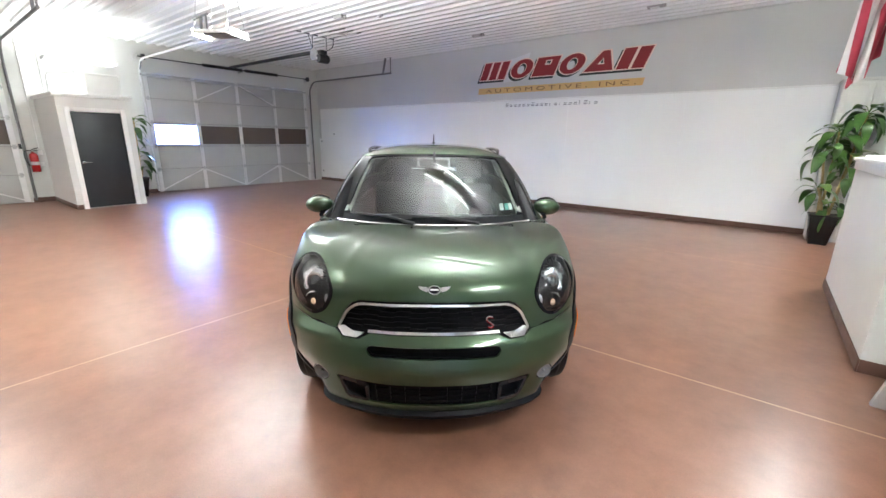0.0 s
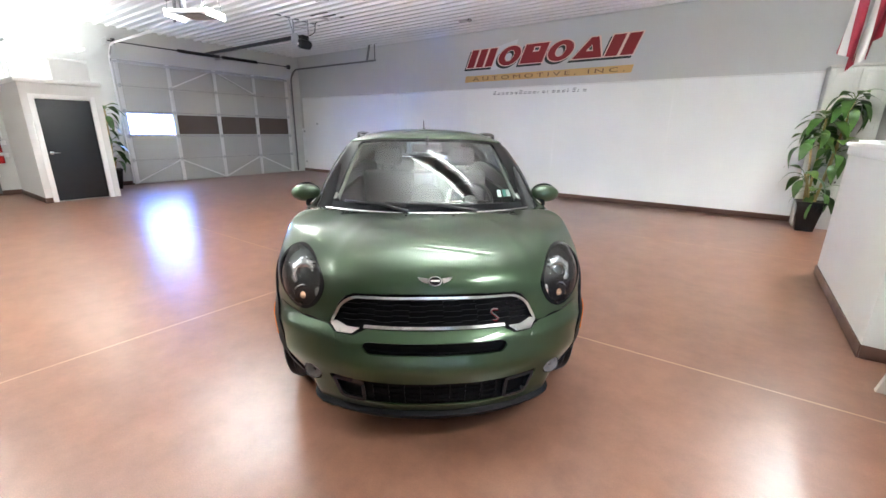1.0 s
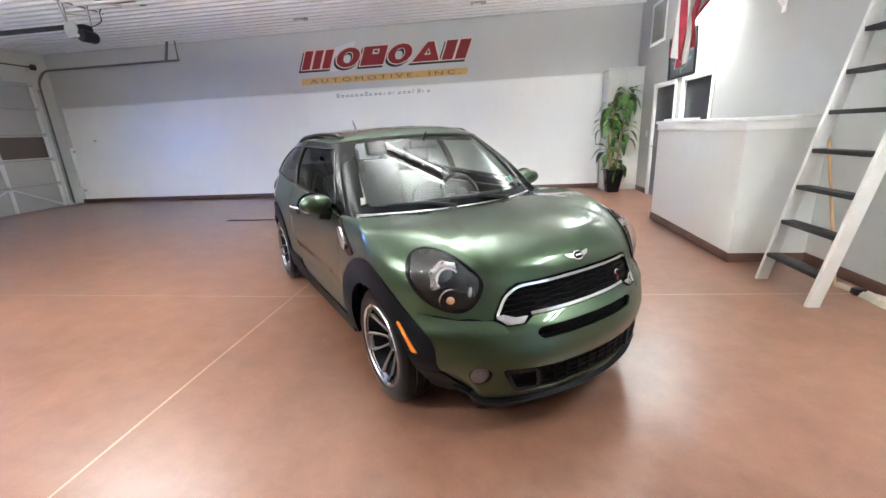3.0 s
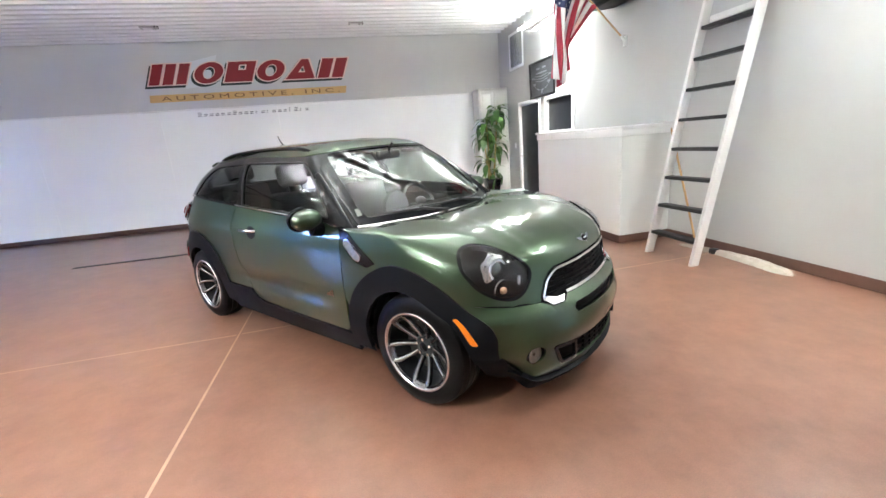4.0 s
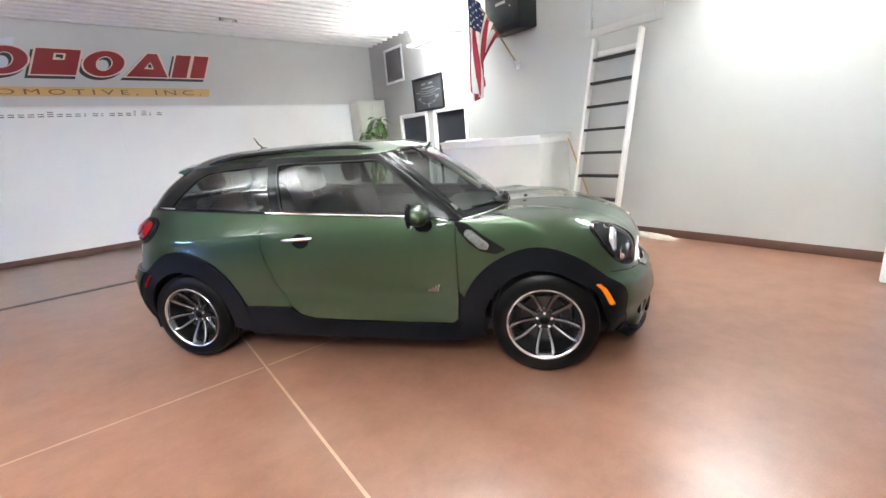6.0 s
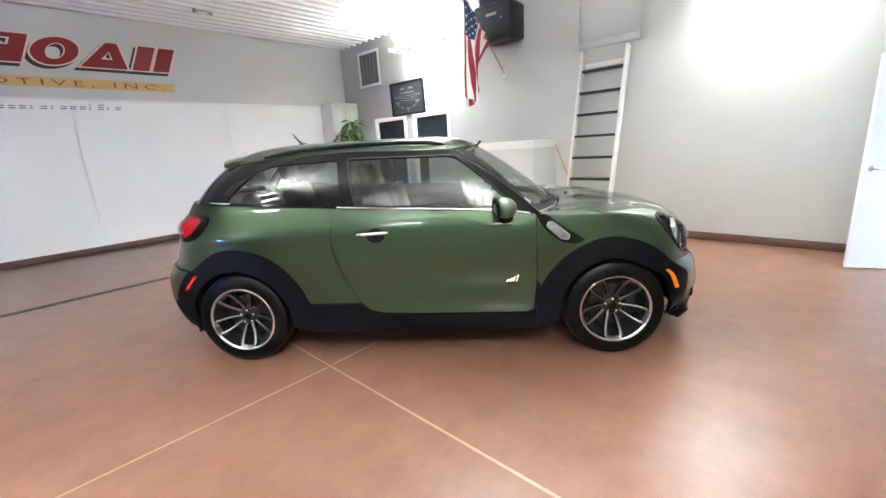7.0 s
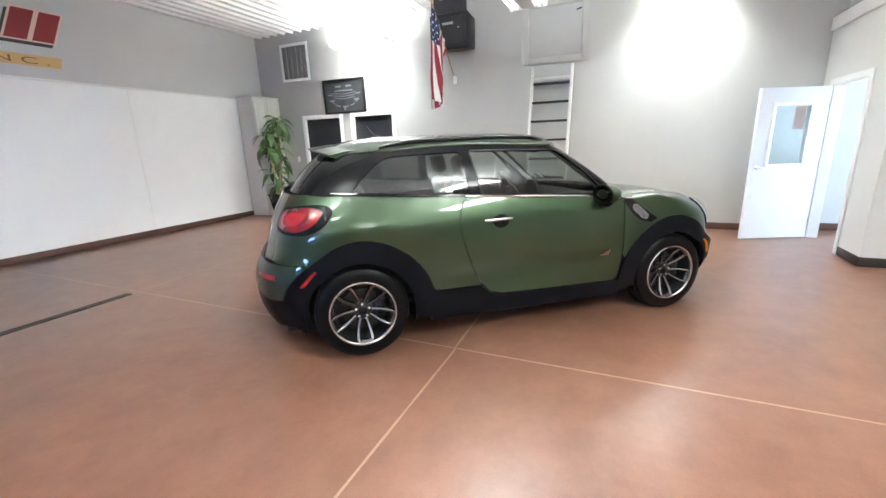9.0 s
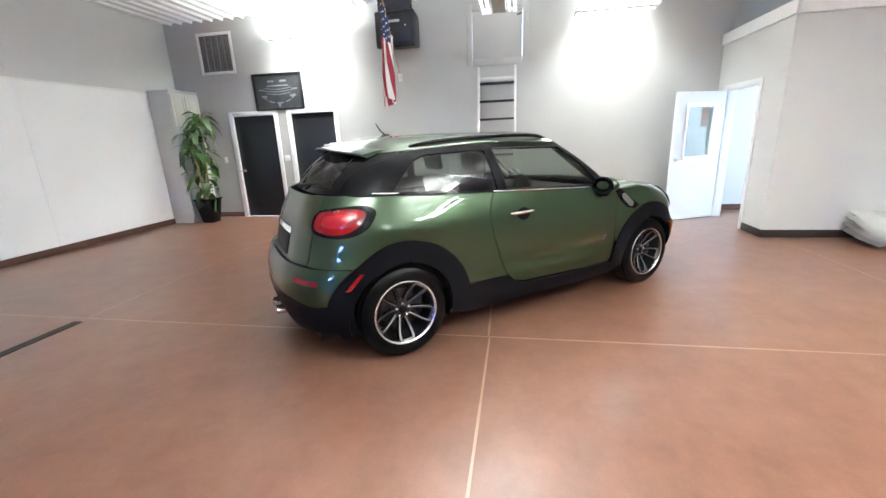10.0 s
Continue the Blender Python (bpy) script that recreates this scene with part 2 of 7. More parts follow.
def inside(loop, pts):
    """Which of the points lie inside a closed 2D loop."""
    a = np.asarray(loop, float)
    b = np.roll(a, -1, 0)
    x, y = pts[:, 0:1], pts[:, 1:2]
    cross = ((a[:, 1] > y) != (b[:, 1] > y)) & (x < (b[:, 0] - a[:, 0]) * (y - a[:, 1]) / (b[:, 1] - a[:, 1] + 1e-15) + a[:, 0])
    return cross.sum(1) % 2 == 1


def dense(loop, step):
    out = []
    for (x0, y0), (x1, y1) in zip(loop, list(loop[1:]) + [loop[0]]):
        n = max(1, int(math.ceil(math.hypot(x1 - x0, y1 - y0) / step)))
        out += [(x0 + (x1 - x0) * i / n, y0 + (y1 - y0) * i / n) for i in range(n)]
    return out


def rounded(points, radii, seg=6):
    """A closed loop with its corners rounded; radii: one number, or one for each corner."""
    out, n = [], len(points)
    for i, p in enumerate(points):
        r = radii[i] if isinstance(radii, (list, tuple)) else radii
        p, a, b = Vector(p), Vector(points[i - 1]), Vector(points[(i + 1) % n])
        da, db = (a - p), (b - p)
        r0 = min(r, da.length * 0.49, db.length * 0.49)
        if r0 < 1e-5:
            out.append(tuple(p))
            continue
        s, e = p + da.normalized() * r0, p + db.normalized() * r0
        for k in range(seg + 1):
            t = k / seg
            out.append(tuple((1 - t) ** 2 * s + 2 * t * (1 - t) * p + t * t * e))
    return out


def spline(points, n=8, closed=False):
    """Catmull-Rom through the points."""
    pts = [Vector(p) for p in points]
    m = len(pts)
    get = (lambda i: pts[i % m]) if closed else (lambda i: pts[max(0, min(m - 1, i))])
    out = []
    for i in range(m if closed else m - 1):
        p0, p1, p2, p3 = get(i - 1), get(i), get(i + 1), get(i + 2)
        for k in range(n):
            t = k / n
            out.append(tuple(0.5 * ((2 * p1) + (p2 - p0) * t + (2 * p0 - 5 * p1 + 4 * p2 - p3) * t * t + (3 * p1 - p0 - 3 * p2 + p3) * t ** 3)))
    return out if closed else out + [tuple(pts[-1])]


def fill(loops, step, union=False, grid=True):
    """Triangles of a 2D shape: the first loop less the others, or with union all loops together."""
    lines = [dense(lp, step) for lp in loops]
    verts, edges = [], []
    for ln in lines:
        s = len(verts)
        verts += ln
        edges += [(s + i, s + (i + 1) % len(ln)) for i in range(len(ln))]
    arr = [np.array(ln) for ln in lines]
    test = (lambda p: np.any([inside(a, p) for a in arr], 0)) if union else (lambda p: inside(arr[0], p) & ~np.any([inside(a, p) for a in arr[1:]] or [np.zeros(len(p), bool)], 0))
    if grid:
        lo, hi = np.min(np.concatenate(arr), 0), np.max(np.concatenate(arr), 0)
        gx, gy = np.meshgrid(np.arange(lo[0], hi[0], step), np.arange(lo[1], hi[1], step * 0.87))
        gx = gx + (np.arange(gx.shape[0]) % 2)[:, None] * step / 2
        p = np.stack([gx.ravel(), gy.ravel()], 1)
        p = p[test(p)] if len(p) else p
        if len(p):
            edge = np.array(verts)
            near = np.array([np.min(np.hypot(*(edge - q).T)) for q in p])
            verts += [tuple(q) for q in p[near > 0.55 * step]]
    v, _, faces, *_ = delaunay_2d_cdt([Vector(q) for q in verts], edges, [], 0, 1e-6)
    v = np.array([tuple(q) for q in v])
    f = np.array([tuple(q) for q in faces if len(q) == 3])
    keep = test(v[f].mean(1))
    return v, f[keep]


def sheet(loops, step, place, thick=0.0, out=0.0, union=False, grid=True, bm=None):
    """A curved panel: the 2D shape laid on the surface place(u, v), raised by out along its normal, with its own thickness behind."""
    v, f = fill(loops, step, union, grid)
    used = np.unique(f)
    back = {int(o): i for i, o in enumerate(used)}
    uv = v[used]
    pos = np.array([place(a, b) for a, b in uv], float)
    tri = np.array([[back[int(i)] for i in t] for t in f])
    nrm = np.zeros_like(pos)
    fn = np.cross(pos[tri[:, 1]] - pos[tri[:, 0]], pos[tri[:, 2]] - pos[tri[:, 0]])
    for i in range(3):
        np.add.at(nrm, tri[:, i], fn)
    nrm /= np.linalg.norm(nrm, axis=1)[:, None] + 1e-12
    bm = bm or bmesh.new()
    if out:
        pos = pos + nrm * out
    top = [bm.verts.new(p) for p in pos]
    for a, b, c in tri:
        bm.faces.new((top[a], top[b], top[c]))
    if thick:
        low = [bm.verts.new(p) for p in pos - nrm * thick]
        count = {}
        for t in tri:
            for i in range(3):
                a, b = int(t[i]), int(t[(i + 1) % 3])
                count[(a, b)] = 1
        for a, b, c in tri:
            bm.faces.new((low[c], low[b], low[a]))
        for (a, b) in count:
            if (b, a) not in count:
                bm.faces.new((top[b], top[a], low[a], low[b]))
    return bm


def ring(cx, cy, rx, ry, n=40, a0=0.0, a1=360.0):
    return [(cx + rx * math.cos(radians(a0 + (a1 - a0) * i / n)), cy + ry * math.sin(radians(a0 + (a1 - a0) * i / n))) for i in range(n)]


def wall_panel(axis, at, thick, loops, name, material, label, bm=None):
    """A wall with openings. axis 'x': loops in (y, z) at x = at, going on to at + thick; axis 'y': loops in (x, z)."""
    place = (lambda u, v: (at + thick / 2, u, v)) if axis == "x" else (lambda u, v: (u, at + thick / 2, v))
    v, f = fill(loops, 50.0, grid=False)
    bm = bmesh.new()
    a = [bm.verts.new((at, q[0], q[1]) if axis == "x" else (q[0], at, q[1])) for q in v]
    b = [bm.verts.new((at + thick, q[0], q[1]) if axis == "x" else (q[0], at + thick, q[1])) for q in v]
    seen = set()
    for t in f:
        t = [int(i) for i in t]
        bm.faces.new([a[i] for i in t])
        bm.faces.new([b[i] for i in reversed(t)])
        seen |= {(t[i], t[(i + 1) % 3]) for i in range(3)}
    for i, j in seen:
        if (j, i) not in seen:
            bm.faces.new((a[i], a[j], b[j], b[i]))
    return solid(name, bm, material, label, "wall", "structure", smooth=None)


def rect(a0, a1, b0, b1):
    return [(a0, b0), (a1, b0), (a1, b1), (a0, b1)]

# ---- the hall ----
SX0, SX1, SY0, SY1 = WEST, EAST, SOUTH, NORTH
D1 = (7.90, 8.83)   # black doors in the east wall
D2 = (6.60, 7.53)
DOOR_H = 2.08
G1, G2, G_H = (4.60, 9.56), (-3.02, 1.94), 3.15   # garage doors in the west wall

floor = solid("floor", box(SX0 - 0.3, SX1 + 0.9, SY0 - 0.2, SY1 + 0.2, -0.2, 0.0), M_FLOOR, "glossy brown stained concrete floor with pale joints", "floor", "structure", smooth=None)


def floor_joint(x0, x1, y0, y1):
    bm = bmesh.new()
    n = 40
    rnd = random.Random(int(1000 * (x0 + y0)))
    along_x = abs(x1 - x0) > abs(y1 - y0)
    rows = []
    for i in range(n + 1):
        t = i / n
        w = 0.006 + 0.003 * rnd.random()
        x, y = x0 + (x1 - x0) * t, y0 + (y1 - y0) * t
        rows.append([bm.verts.new((x, y - w, 0.0025) if along_x else (x - w, y, 0.0025)), bm.verts.new((x, y + w, 0.0025) if along_x else (x + w, y, 0.0025))])
    for a, b in zip(rows, rows[1:]):
        bm.faces.new((a[0], b[0], b[1], a[1]))
    return part("joint", bm, M_JOINT, floor, "pale filled control joint", None)


floor_joint(SX0, -3.11, 3.235, 3.235)
floor_joint(-3.08, SX1, 3.245, 3.36)
floor_joint(-3.095, -3.095, SY0, 6.96)
floor_joint(-3.095, -3.095, 7.02, SY1)
floor_joint(-3.14, 1.3, 6.98, 7.05)
floor_joint(SX0, OFFICE_X, -0.42, -0.42)

bm = wall_panel("y", NORTH, 0.15, [rect(WEST - 0.15, EAST + 0.15, 0, CEIL + 0.1)], "wall_north", M_WALL_NORTH, "light grey painted wall above a white panelled lower half")
wall_panel("y", SOUTH - 0.15, 0.15, [rect(WEST - 0.15, 3.0, 0, CEIL + 0.1)], "wall_south", M_WALL, "plain light grey painted wall")
wall_panel("x", WEST - 0.15, 0.15, [rect(SOUTH, NORTH, 0, CEIL + 0.1), rect(*G1, 0.0 - 0.01, G_H), rect(*G2, 0.0 - 0.01, G_H)], "wall_west", M_WALL, "light grey painted wall with two overhead door openings")
HATCH = (2.965, 3.845, 2.82, 3.60)
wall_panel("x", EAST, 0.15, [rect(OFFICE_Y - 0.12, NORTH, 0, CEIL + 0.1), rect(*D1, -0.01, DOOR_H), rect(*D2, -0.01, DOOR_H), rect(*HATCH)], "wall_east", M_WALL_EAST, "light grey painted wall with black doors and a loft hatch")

# office in the corner
O_OPEN = (0.74, 1.66)
wall_panel("y", OFFICE_Y - 0.12, 0.12, [rect(OFFICE_X, EAST, 0, OFFICE_Z), rect(*O_OPEN, -0.01, 2.04)], "wall_office_north", M_WALL, "light grey office partition with an open doorway")
wall_panel("x", OFFICE_X, 0.12, [rect(SOUTH, OFFICE_Y - 0.12, 0, OFFICE_Z)], "wall_office_west", M_WALL, "light grey office partition in shade")
wall_panel("x", 2.30, 0.15, [rect(SOUTH, OFFICE_Y - 0.12, 0, OFFICE_Z + 1.0), rect(-3.95, -2.45, 1.1, 2.3)], "wall_office_east", M_WALL_OFFICE, "pale office wall with a window")
solid("wall_return", box(EAST + 0.15, 2.45, OFFICE_Y - 0.24, OFFICE_Y - 0.12, 0, CEIL), M_WALL_OFFICE, "short return of pale office wall", "wall", "structure")
solid("ceiling_office", box(OFFICE_X, 2.30, SOUTH, OFFICE_Y - 0.0, OFFICE_Z, OFFICE_Z + 0.06), M_WALL_OFFICE, "flat white office ceiling", "ceiling", "structure")
solid("trim_office_top", box(OFFICE_X - 0.03, EAST, OFFICE_Y - 0.02, OFFICE_Y + 0.03, OFFICE_Z - 0.09, OFFICE_Z + 0.075, 0.006), M_TRIM, "white capping along the top of the office wall", "trim", "structure")
solid("trim_office_side", box(OFFICE_X - 0.03, OFFICE_X + 0.02, SOUTH, OFFICE_Y - 0.022, OFFICE_Z - 0.09, OFFICE_Z + 0.075, 0.006), M_TRIM, "white capping along the top of the office wall", "trim", "structure")
win = thing("window_office", pose(2.36, -3.2, 1.7), "white framed office window in daylight", "window", kind="structure")
bm = box(-0.03, 0.03, -0.75, -0.69, -0.6, 0.6, 0.004)
for a in ((-0.69, 0.69, -0.6, -0.54), (-0.69, 0.69, 0.54, 0.6)):
    box(-0.03, 0.03, *a, 0.004, bm=bm)
box(-0.03, 0.03, 0.69, 0.75, -0.6, 0.6, 0.004, bm=bm)
part("window_frame", bm, M_TRIM, win)
pane = part("pane", box(-0.004, 0.004, -0.69, 0.69, -0.54, 0.54), M_PANE, win, smooth=None)
pane.visible_shadow = False

# ribbed steel ceiling: one sheet with raised ribs that run along x
bm = bmesh.new()
PITCH = 0.228
prof, y = [], SY0
while y < SY1:
    prof += [(y, 0.0), (y + 0.060, 0.0), (y + 0.072, -0.040), (y + 0.112, -0.040), (y + 0.124, 0.0), (y + 0.168, 0.0), (y + 0.173, -0.007), (y + 0.183, -0.007), (y + 0.188, 0.0)]
    y += PITCH
prof = [(a, b) for a, b in prof if a < SY1] + [(SY1, 0.0)]
rows = [[bm.verts.new((x, a, CEIL + b)) for a, b in prof] for x in (SX0, -9.4, -5.6, -1.8, 3.0)]
for r, q in zip(rows, rows[1:]):
    for i in range(len(prof) - 1):
        bm.faces.new((r[i], r[i + 1], q[i + 1], q[i]))
solid("ceiling", bm, M_CEIL, "white ribbed steel sheet ceiling", "ceiling", "structure", smooth=None)
solid("ceiling_deck", box(SX0 - 0.15, 3.0, SY0 - 0.15, SY1 + 0.15, CEIL + 0.10, CEIL + 0.2), M_CEIL, "plain steel deck over the ceiling", "ceiling", "structure", smooth=None)


def baseboard(x0, x1, y0, y1, material=M_BASE, h=0.105):
    return solid("baseboard", box(x0, x1, y0, y1, 0.0, h, 0.003), material, "brown vinyl baseboard" if material is M_BASE else "dark vinyl baseboard", "baseboard", "structure")


T = 0.012
baseboard(WEST, 1.27, NORTH - 0.034, NORTH - 0.018)
baseboard(EAST - T, EAST, D1[1] + 0.09, 9.57)
baseboard(EAST - T, EAST, D2[1] + 0.09, D1[0] - 0.09)
baseboard(EAST - T, EAST, 4.26, D2[0] - 0.09)
baseboard(EAST - T, EAST, OFFICE_Y + T, 4.22)
baseboard(OFFICE_X - T, O_OPEN[0] - 0.075, OFFICE_Y, OFFICE_Y + T, M_BASE_DARK)
baseboard(OFFICE_X - T, OFFICE_X, SOUTH, OFFICE_Y, M_BASE_DARK)
baseboard(2.30 - T, 2.30, SOUTH, OFFICE_Y - 0.25, M_BASE)
baseboard(WEST, WEST + T, 1.99, 2.37)
baseboard(WEST, WEST + T, 3.64, 4.56)

# white panelled lower half of the north wall and its ledge
board = thing("wall_panelling", pose(0, NORTH, 0), "glossy white wall panels with a thin ledge", "wall panel", kind="structure")
xs = [-12.75, -10.55, -8.15, -5.75, -3.35, -0.95, 1.262]
for a, b in zip(xs, xs[1:]):
    part("panel", box(a, b - 0.0015, -0.018, 0.0, 0.06, 2.53, 0.001, 1), M_BOARD, board, smooth=None)
part("ledge", box(-12.75, 1.262, -0.034, 0.0, 2.53, 2.56, 0.005), M_TRIM, board, "white painted ledge")
part("corner_panel", box(-12.86, -12.76, -0.03, 0.0, 0.06, 1.52, 0.004), M_BOARD, board)
for x, z in ((-12.0, 1.68), (-12.74, 1.42), (-12.74, 0.35)):
    part("outlet", box(x - 0.04, x + 0.04, -0.036, -0.019, z - 0.03, z + 0.03, 0.003), M_GALV, board)


# garage doors
def garage_door(name, y0, y1, clear_pane, label):
    door = thing(name, pose(WEST - 0.06, (y0 + y1) / 2, 0), label, "garage door", kind="structure")
    w = (y1 - y0) / 2
    rows, cols = 5, 4
    h = G_H / rows
    cw = 2 * w / cols
    for r in range(rows):
        z0, z1 = r * h, (r + 1) * h
        if r == 2:
            bm = box(-0.025, 0.02, -w, w, z0 + 0.004, z0 + 0.055, 0.003)
            box(-0.025, 0.02, -w, w, z1 - 0.055, z1 - 0.004, 0.003, bm=bm)
            for c in range(cols + 1):
                y = -w + c * cw
                box(-0.0245, 0.0195, max(-w, y - 0.045), min(w, y + 0.045), z0 + 0.055, z1 - 0.055, bm=bm)
            sec = part("section", bm, M_GARAGE, door, "pale grey window section")
            for c in range(cols):
                y = -w + c * cw
                clear = c in clear_pane
                g = part("pane", box(-0.008, 0.004, y + 0.045, y + cw - 0.045, z0 + 0.055, z1 - 0.055), M_PANE if clear else M_BROWNPANE, sec, "clear bright pane" if clear else "brown filmed pane", None)
                if clear:
                    g.visible_shadow = False
        else:
            sec = part("section", box(-0.025, 0.0, -w, w, z0 + 0.003, z1 - 0.003, 0.002), M_GARAGE, door, "pale grey steel section")
            # rolled lips along the section's edges
            bm = box(0.0005, 0.028, -w, w, z0 + 0.006, z0 + 0.040, 0.004)
            box(0.0005, 0.028, -w, w, z1 - 0.040, z1 - 0.006, 0.004, bm=bm)
            part("rail", bm, M_GARAGE, sec)
        # black strip added behind each joint to keep daylight out of the gaps
        part("seal", box(-0.036, -0.027, -w, w, z0 - 0.03 if r else z0, z0 + 0.03), M_BLACK, sec, smooth=None)
        for c in range(cols + 1):
            y = max(-w + 0.05, min(w - 0.05, -w + c * cw))
            part("stile", box(0.03, 0.052, y - 0.05, y + 0.05, z0 + 0.012, z1 - 0.012, 0.006), M_STEEL_WHITE, sec, "white enamelled stile")
            if r:
                part("hinge", box(0.053, 0.064, y - 0.03, y + 0.03, z0 - 0.05, z0 + 0.05, 0.004), M_GALV, sec)
    # diagonal braces of the lowest and the top section
    def brace(c, r, rising):
        ya, yb = -w + c * cw + 0.06, -w + (c + 1) * cw - 0.06
        za, zb = r * h + 0.05, (r + 1) * h - 0.05
        if not rising:
            za, zb = zb, za
        part("brace", tube([(0.04, ya, za), (0.04, yb, zb)], 0.024, 4), M_STEEL_WHITE, door, "white diagonal brace", 20)
    for c, up in ((0, True), (1, False), (2, True), (3, False)):
        brace(c, 0, up)
    brace(1, 4, True)
    brace(2, 4, False)
    part("strut", box(0.005, 0.06, -w, w, G_H - 0.09, G_H - 0.04, 0.004), M_GALV, door)
    return door


garage_door("garage_door_1", *G1, (0,), "closed pale grey sectional overhead door with a window row")
garage_door("garage_door_2", *G2, (), "closed pale grey sectional overhead door with a window row")
# daylight outside the doors
solid("backdrop", box(WEST - 3.2, WEST - 3.15, -9.0, 16.0, 0.3, 6.0), M_SKY, "bright open daylight outside the doors", "backdrop", "structure", smooth=None)
solid("backdrop_office", box(5.2, 5.25, -9.0, 2.0, 0.0, 6.0), M_SKY_PALE, "bright open daylight outside the office window", "backdrop", "structure", smooth=None)
solid("ground", box(-60, 60, -60, 60, -0.5, -0.21), mat("outdoor_paving", (0.3, 0.3, 0.29), 0.9, vary=0.3, scale=1.0), "plain grey paving around the building", "ground", "structure", smooth=None)


def door_track(y, side, name="door_track"):
    """Upright and overhead rail of a garage door with its hanger."""
    t = thing(name, pose(WEST, y, 0), "galvanised overhead door track with hanger", "door track")
    bend = [(0.07 + 0.40 * (1 - math.cos(radians(a))), 0, 3.04 + 0.40 * math.sin(radians(a))) for a in range(0, 91, 10)]
    part("rail", tube([(0.07, 0, 0.05)] + bend + [(4.14, 0, 3.44)], 0.026, 8), M_TRACK if side > 0 else M_STEEL_WHITE, t)
    part("wall_angle", box(0.0, 0.06, -0.03 * side, 0.0, 0.1, 3.0, 0.002), M_GALV, t)
    bm = tube([(4.12, 0, 3.44), (4.12, 0, CEIL)], 0.016, 6)
    tube([(3.55, 0, CEIL - 0.015), (4.20, 0, CEIL - 0.015)], 0.022, 4, bm=bm)
    tube([(3.92, 0, CEIL - 0.02), (3.80, 0, 3.46)], 0.03, 4, bm=bm)
    part("hanger", bm, M_TRACK, t, smooth=None)
    part("brace", tube([(0.06, 0, 2.86), (0.10, 0, 3.18), (0.34, 0, 3.42)], 0.014, 6), M_TRACK, t, "curved steel brace")
    return t


door_track(9.68, 1)
door_track(4.53, -1)
door_track(2.03, 1)

shaft = thing("torsion_shaft", pose(WEST + 0.28, 7.09, 3.50), "black torsion spring on a steel shaft over the door", "door spring")
part("shaft", tube([(0, -2.62, 0), (0, 2.45, 0)], 0.014, 8), M_DARKSTEEL, shaft)
for a, b in ((-1.05, 0.08), (0.16, 1.25)):
    coil = []
    turns = 46
    for i in range(turns * 8 + 1):
        ang = 2 * math.pi * i / 8
        coil.append((0.036 * math.cos(ang), a + (b - a) * i / (turns * 8), 0.036 * math.sin(ang)))
    part("spring", tube(coil, 0.0105, 5), M_BLACK, shaft, "black wound torsion spring")
for y in (-2.5, 2.38):
    part("drum", lathe([(0.0, -0.03), (0.07, -0.03), (0.06, 0.0), (0.075, 0.03), (0.0, 0.03)], 20, "Y"), M_DARKSTEEL, shaft, m=pose(0, y, 0))
for y in (-2.6, 0.12, 2.45):
    part("bracket", box(-0.28, 0.03, y - 0.035, y - 0.025, -0.07, 0.07, 0.003), M_GALV, shaft)

# door opener with its rail
op = thing("door_opener", pose(-8.36, 6.89, 3.47), "black chain door opener on galvanised ceiling hangers", "door opener")
part("motor_housing", box(-0.17, 0.17, -0.10, 0.10, -0.08, 0.09, 0.03, 3), M_BLACK, op)
part("motor", lathe([(0.0, -0.14), (0.085, -0.14), (0.10, -0.11), (0.10, 0.11), (0.085, 0.14), (0.0, 0.14)], 24, "Y"), M_DARKSTEEL, op, m=pose(0.13, -0.01, -0.10))
part("pulley", lathe([(0.0, -0.012), (0.13, -0.012), (0.12, 0.0), (0.13, 0.012), (0.0, 0.012)], 28, "Y"), M_GALV, op, m=pose(-0.02, -0.15, 0.0))
part("label", box(0.06, 0.12, -0.164, -0.160, -0.13, -0.08), M_TRIM, op, smooth=None)
part("rail", box(-4.4, -0.16, -0.03, 0.03, 0.05, 0.12, 0.004), M_DARKSTEEL, op, "dark steel opener rail")
bm = tube([(-0.12, -0.1, 0.08), (-0.12, -0.1, CEIL - 3.47)], 0.014, 4)
tube([(0.14, 0.1, 0.08), (0.14, 0.1, CEIL - 3.47)], 0.014, 4, bm=bm)
tube([(-0.12, -0.1, 0.26), (0.14, 0.1, 0.26)], 0.012, 4, bm=bm)
tube([(0.0, -0.62, CEIL - 3.49), (0.0, 0.55, CEIL - 3.49)], 0.022, 4, bm=bm)
tube([(-0.12, -0.1, 0.1), (0.0, -0.3, CEIL - 3.49)], 0.012, 4, bm=bm)
part("hanger", bm, M_GALV, op, smooth=None)
part("cable", tube(spline([(0.16, 0.05, 0.06), (0.30, 0.15, 0.16), (0.22, 0.25, 0.34), (0.25, 0.3, 0.43)], 6), 0.008, 6), M_BLACK, op)
part("bracket", box(-4.62, -4.4, -0.045, 0.045, 0.06, 0.11, 0.003), M_GALV, op)

# black doors of the east wall
def casing(parent, u0, u1, h, axis, at, w=0.085, t=0.018):
    """Flat trim round an opening."""
    for a, b, z0, z1 in ((u0 - w, u0, 0.0, h + w), (u1, u1 + w, 0.0, h + w), (u0, u1, h, h + w)):
        part("casing", box(at - t, at - 0.0005, a, b, z0, z1, 0.004) if axis == "x" else box(a, b, at + 0.0005, at + t, z0, z1, 0.004), M_TRIM, parent, "white painted casing")


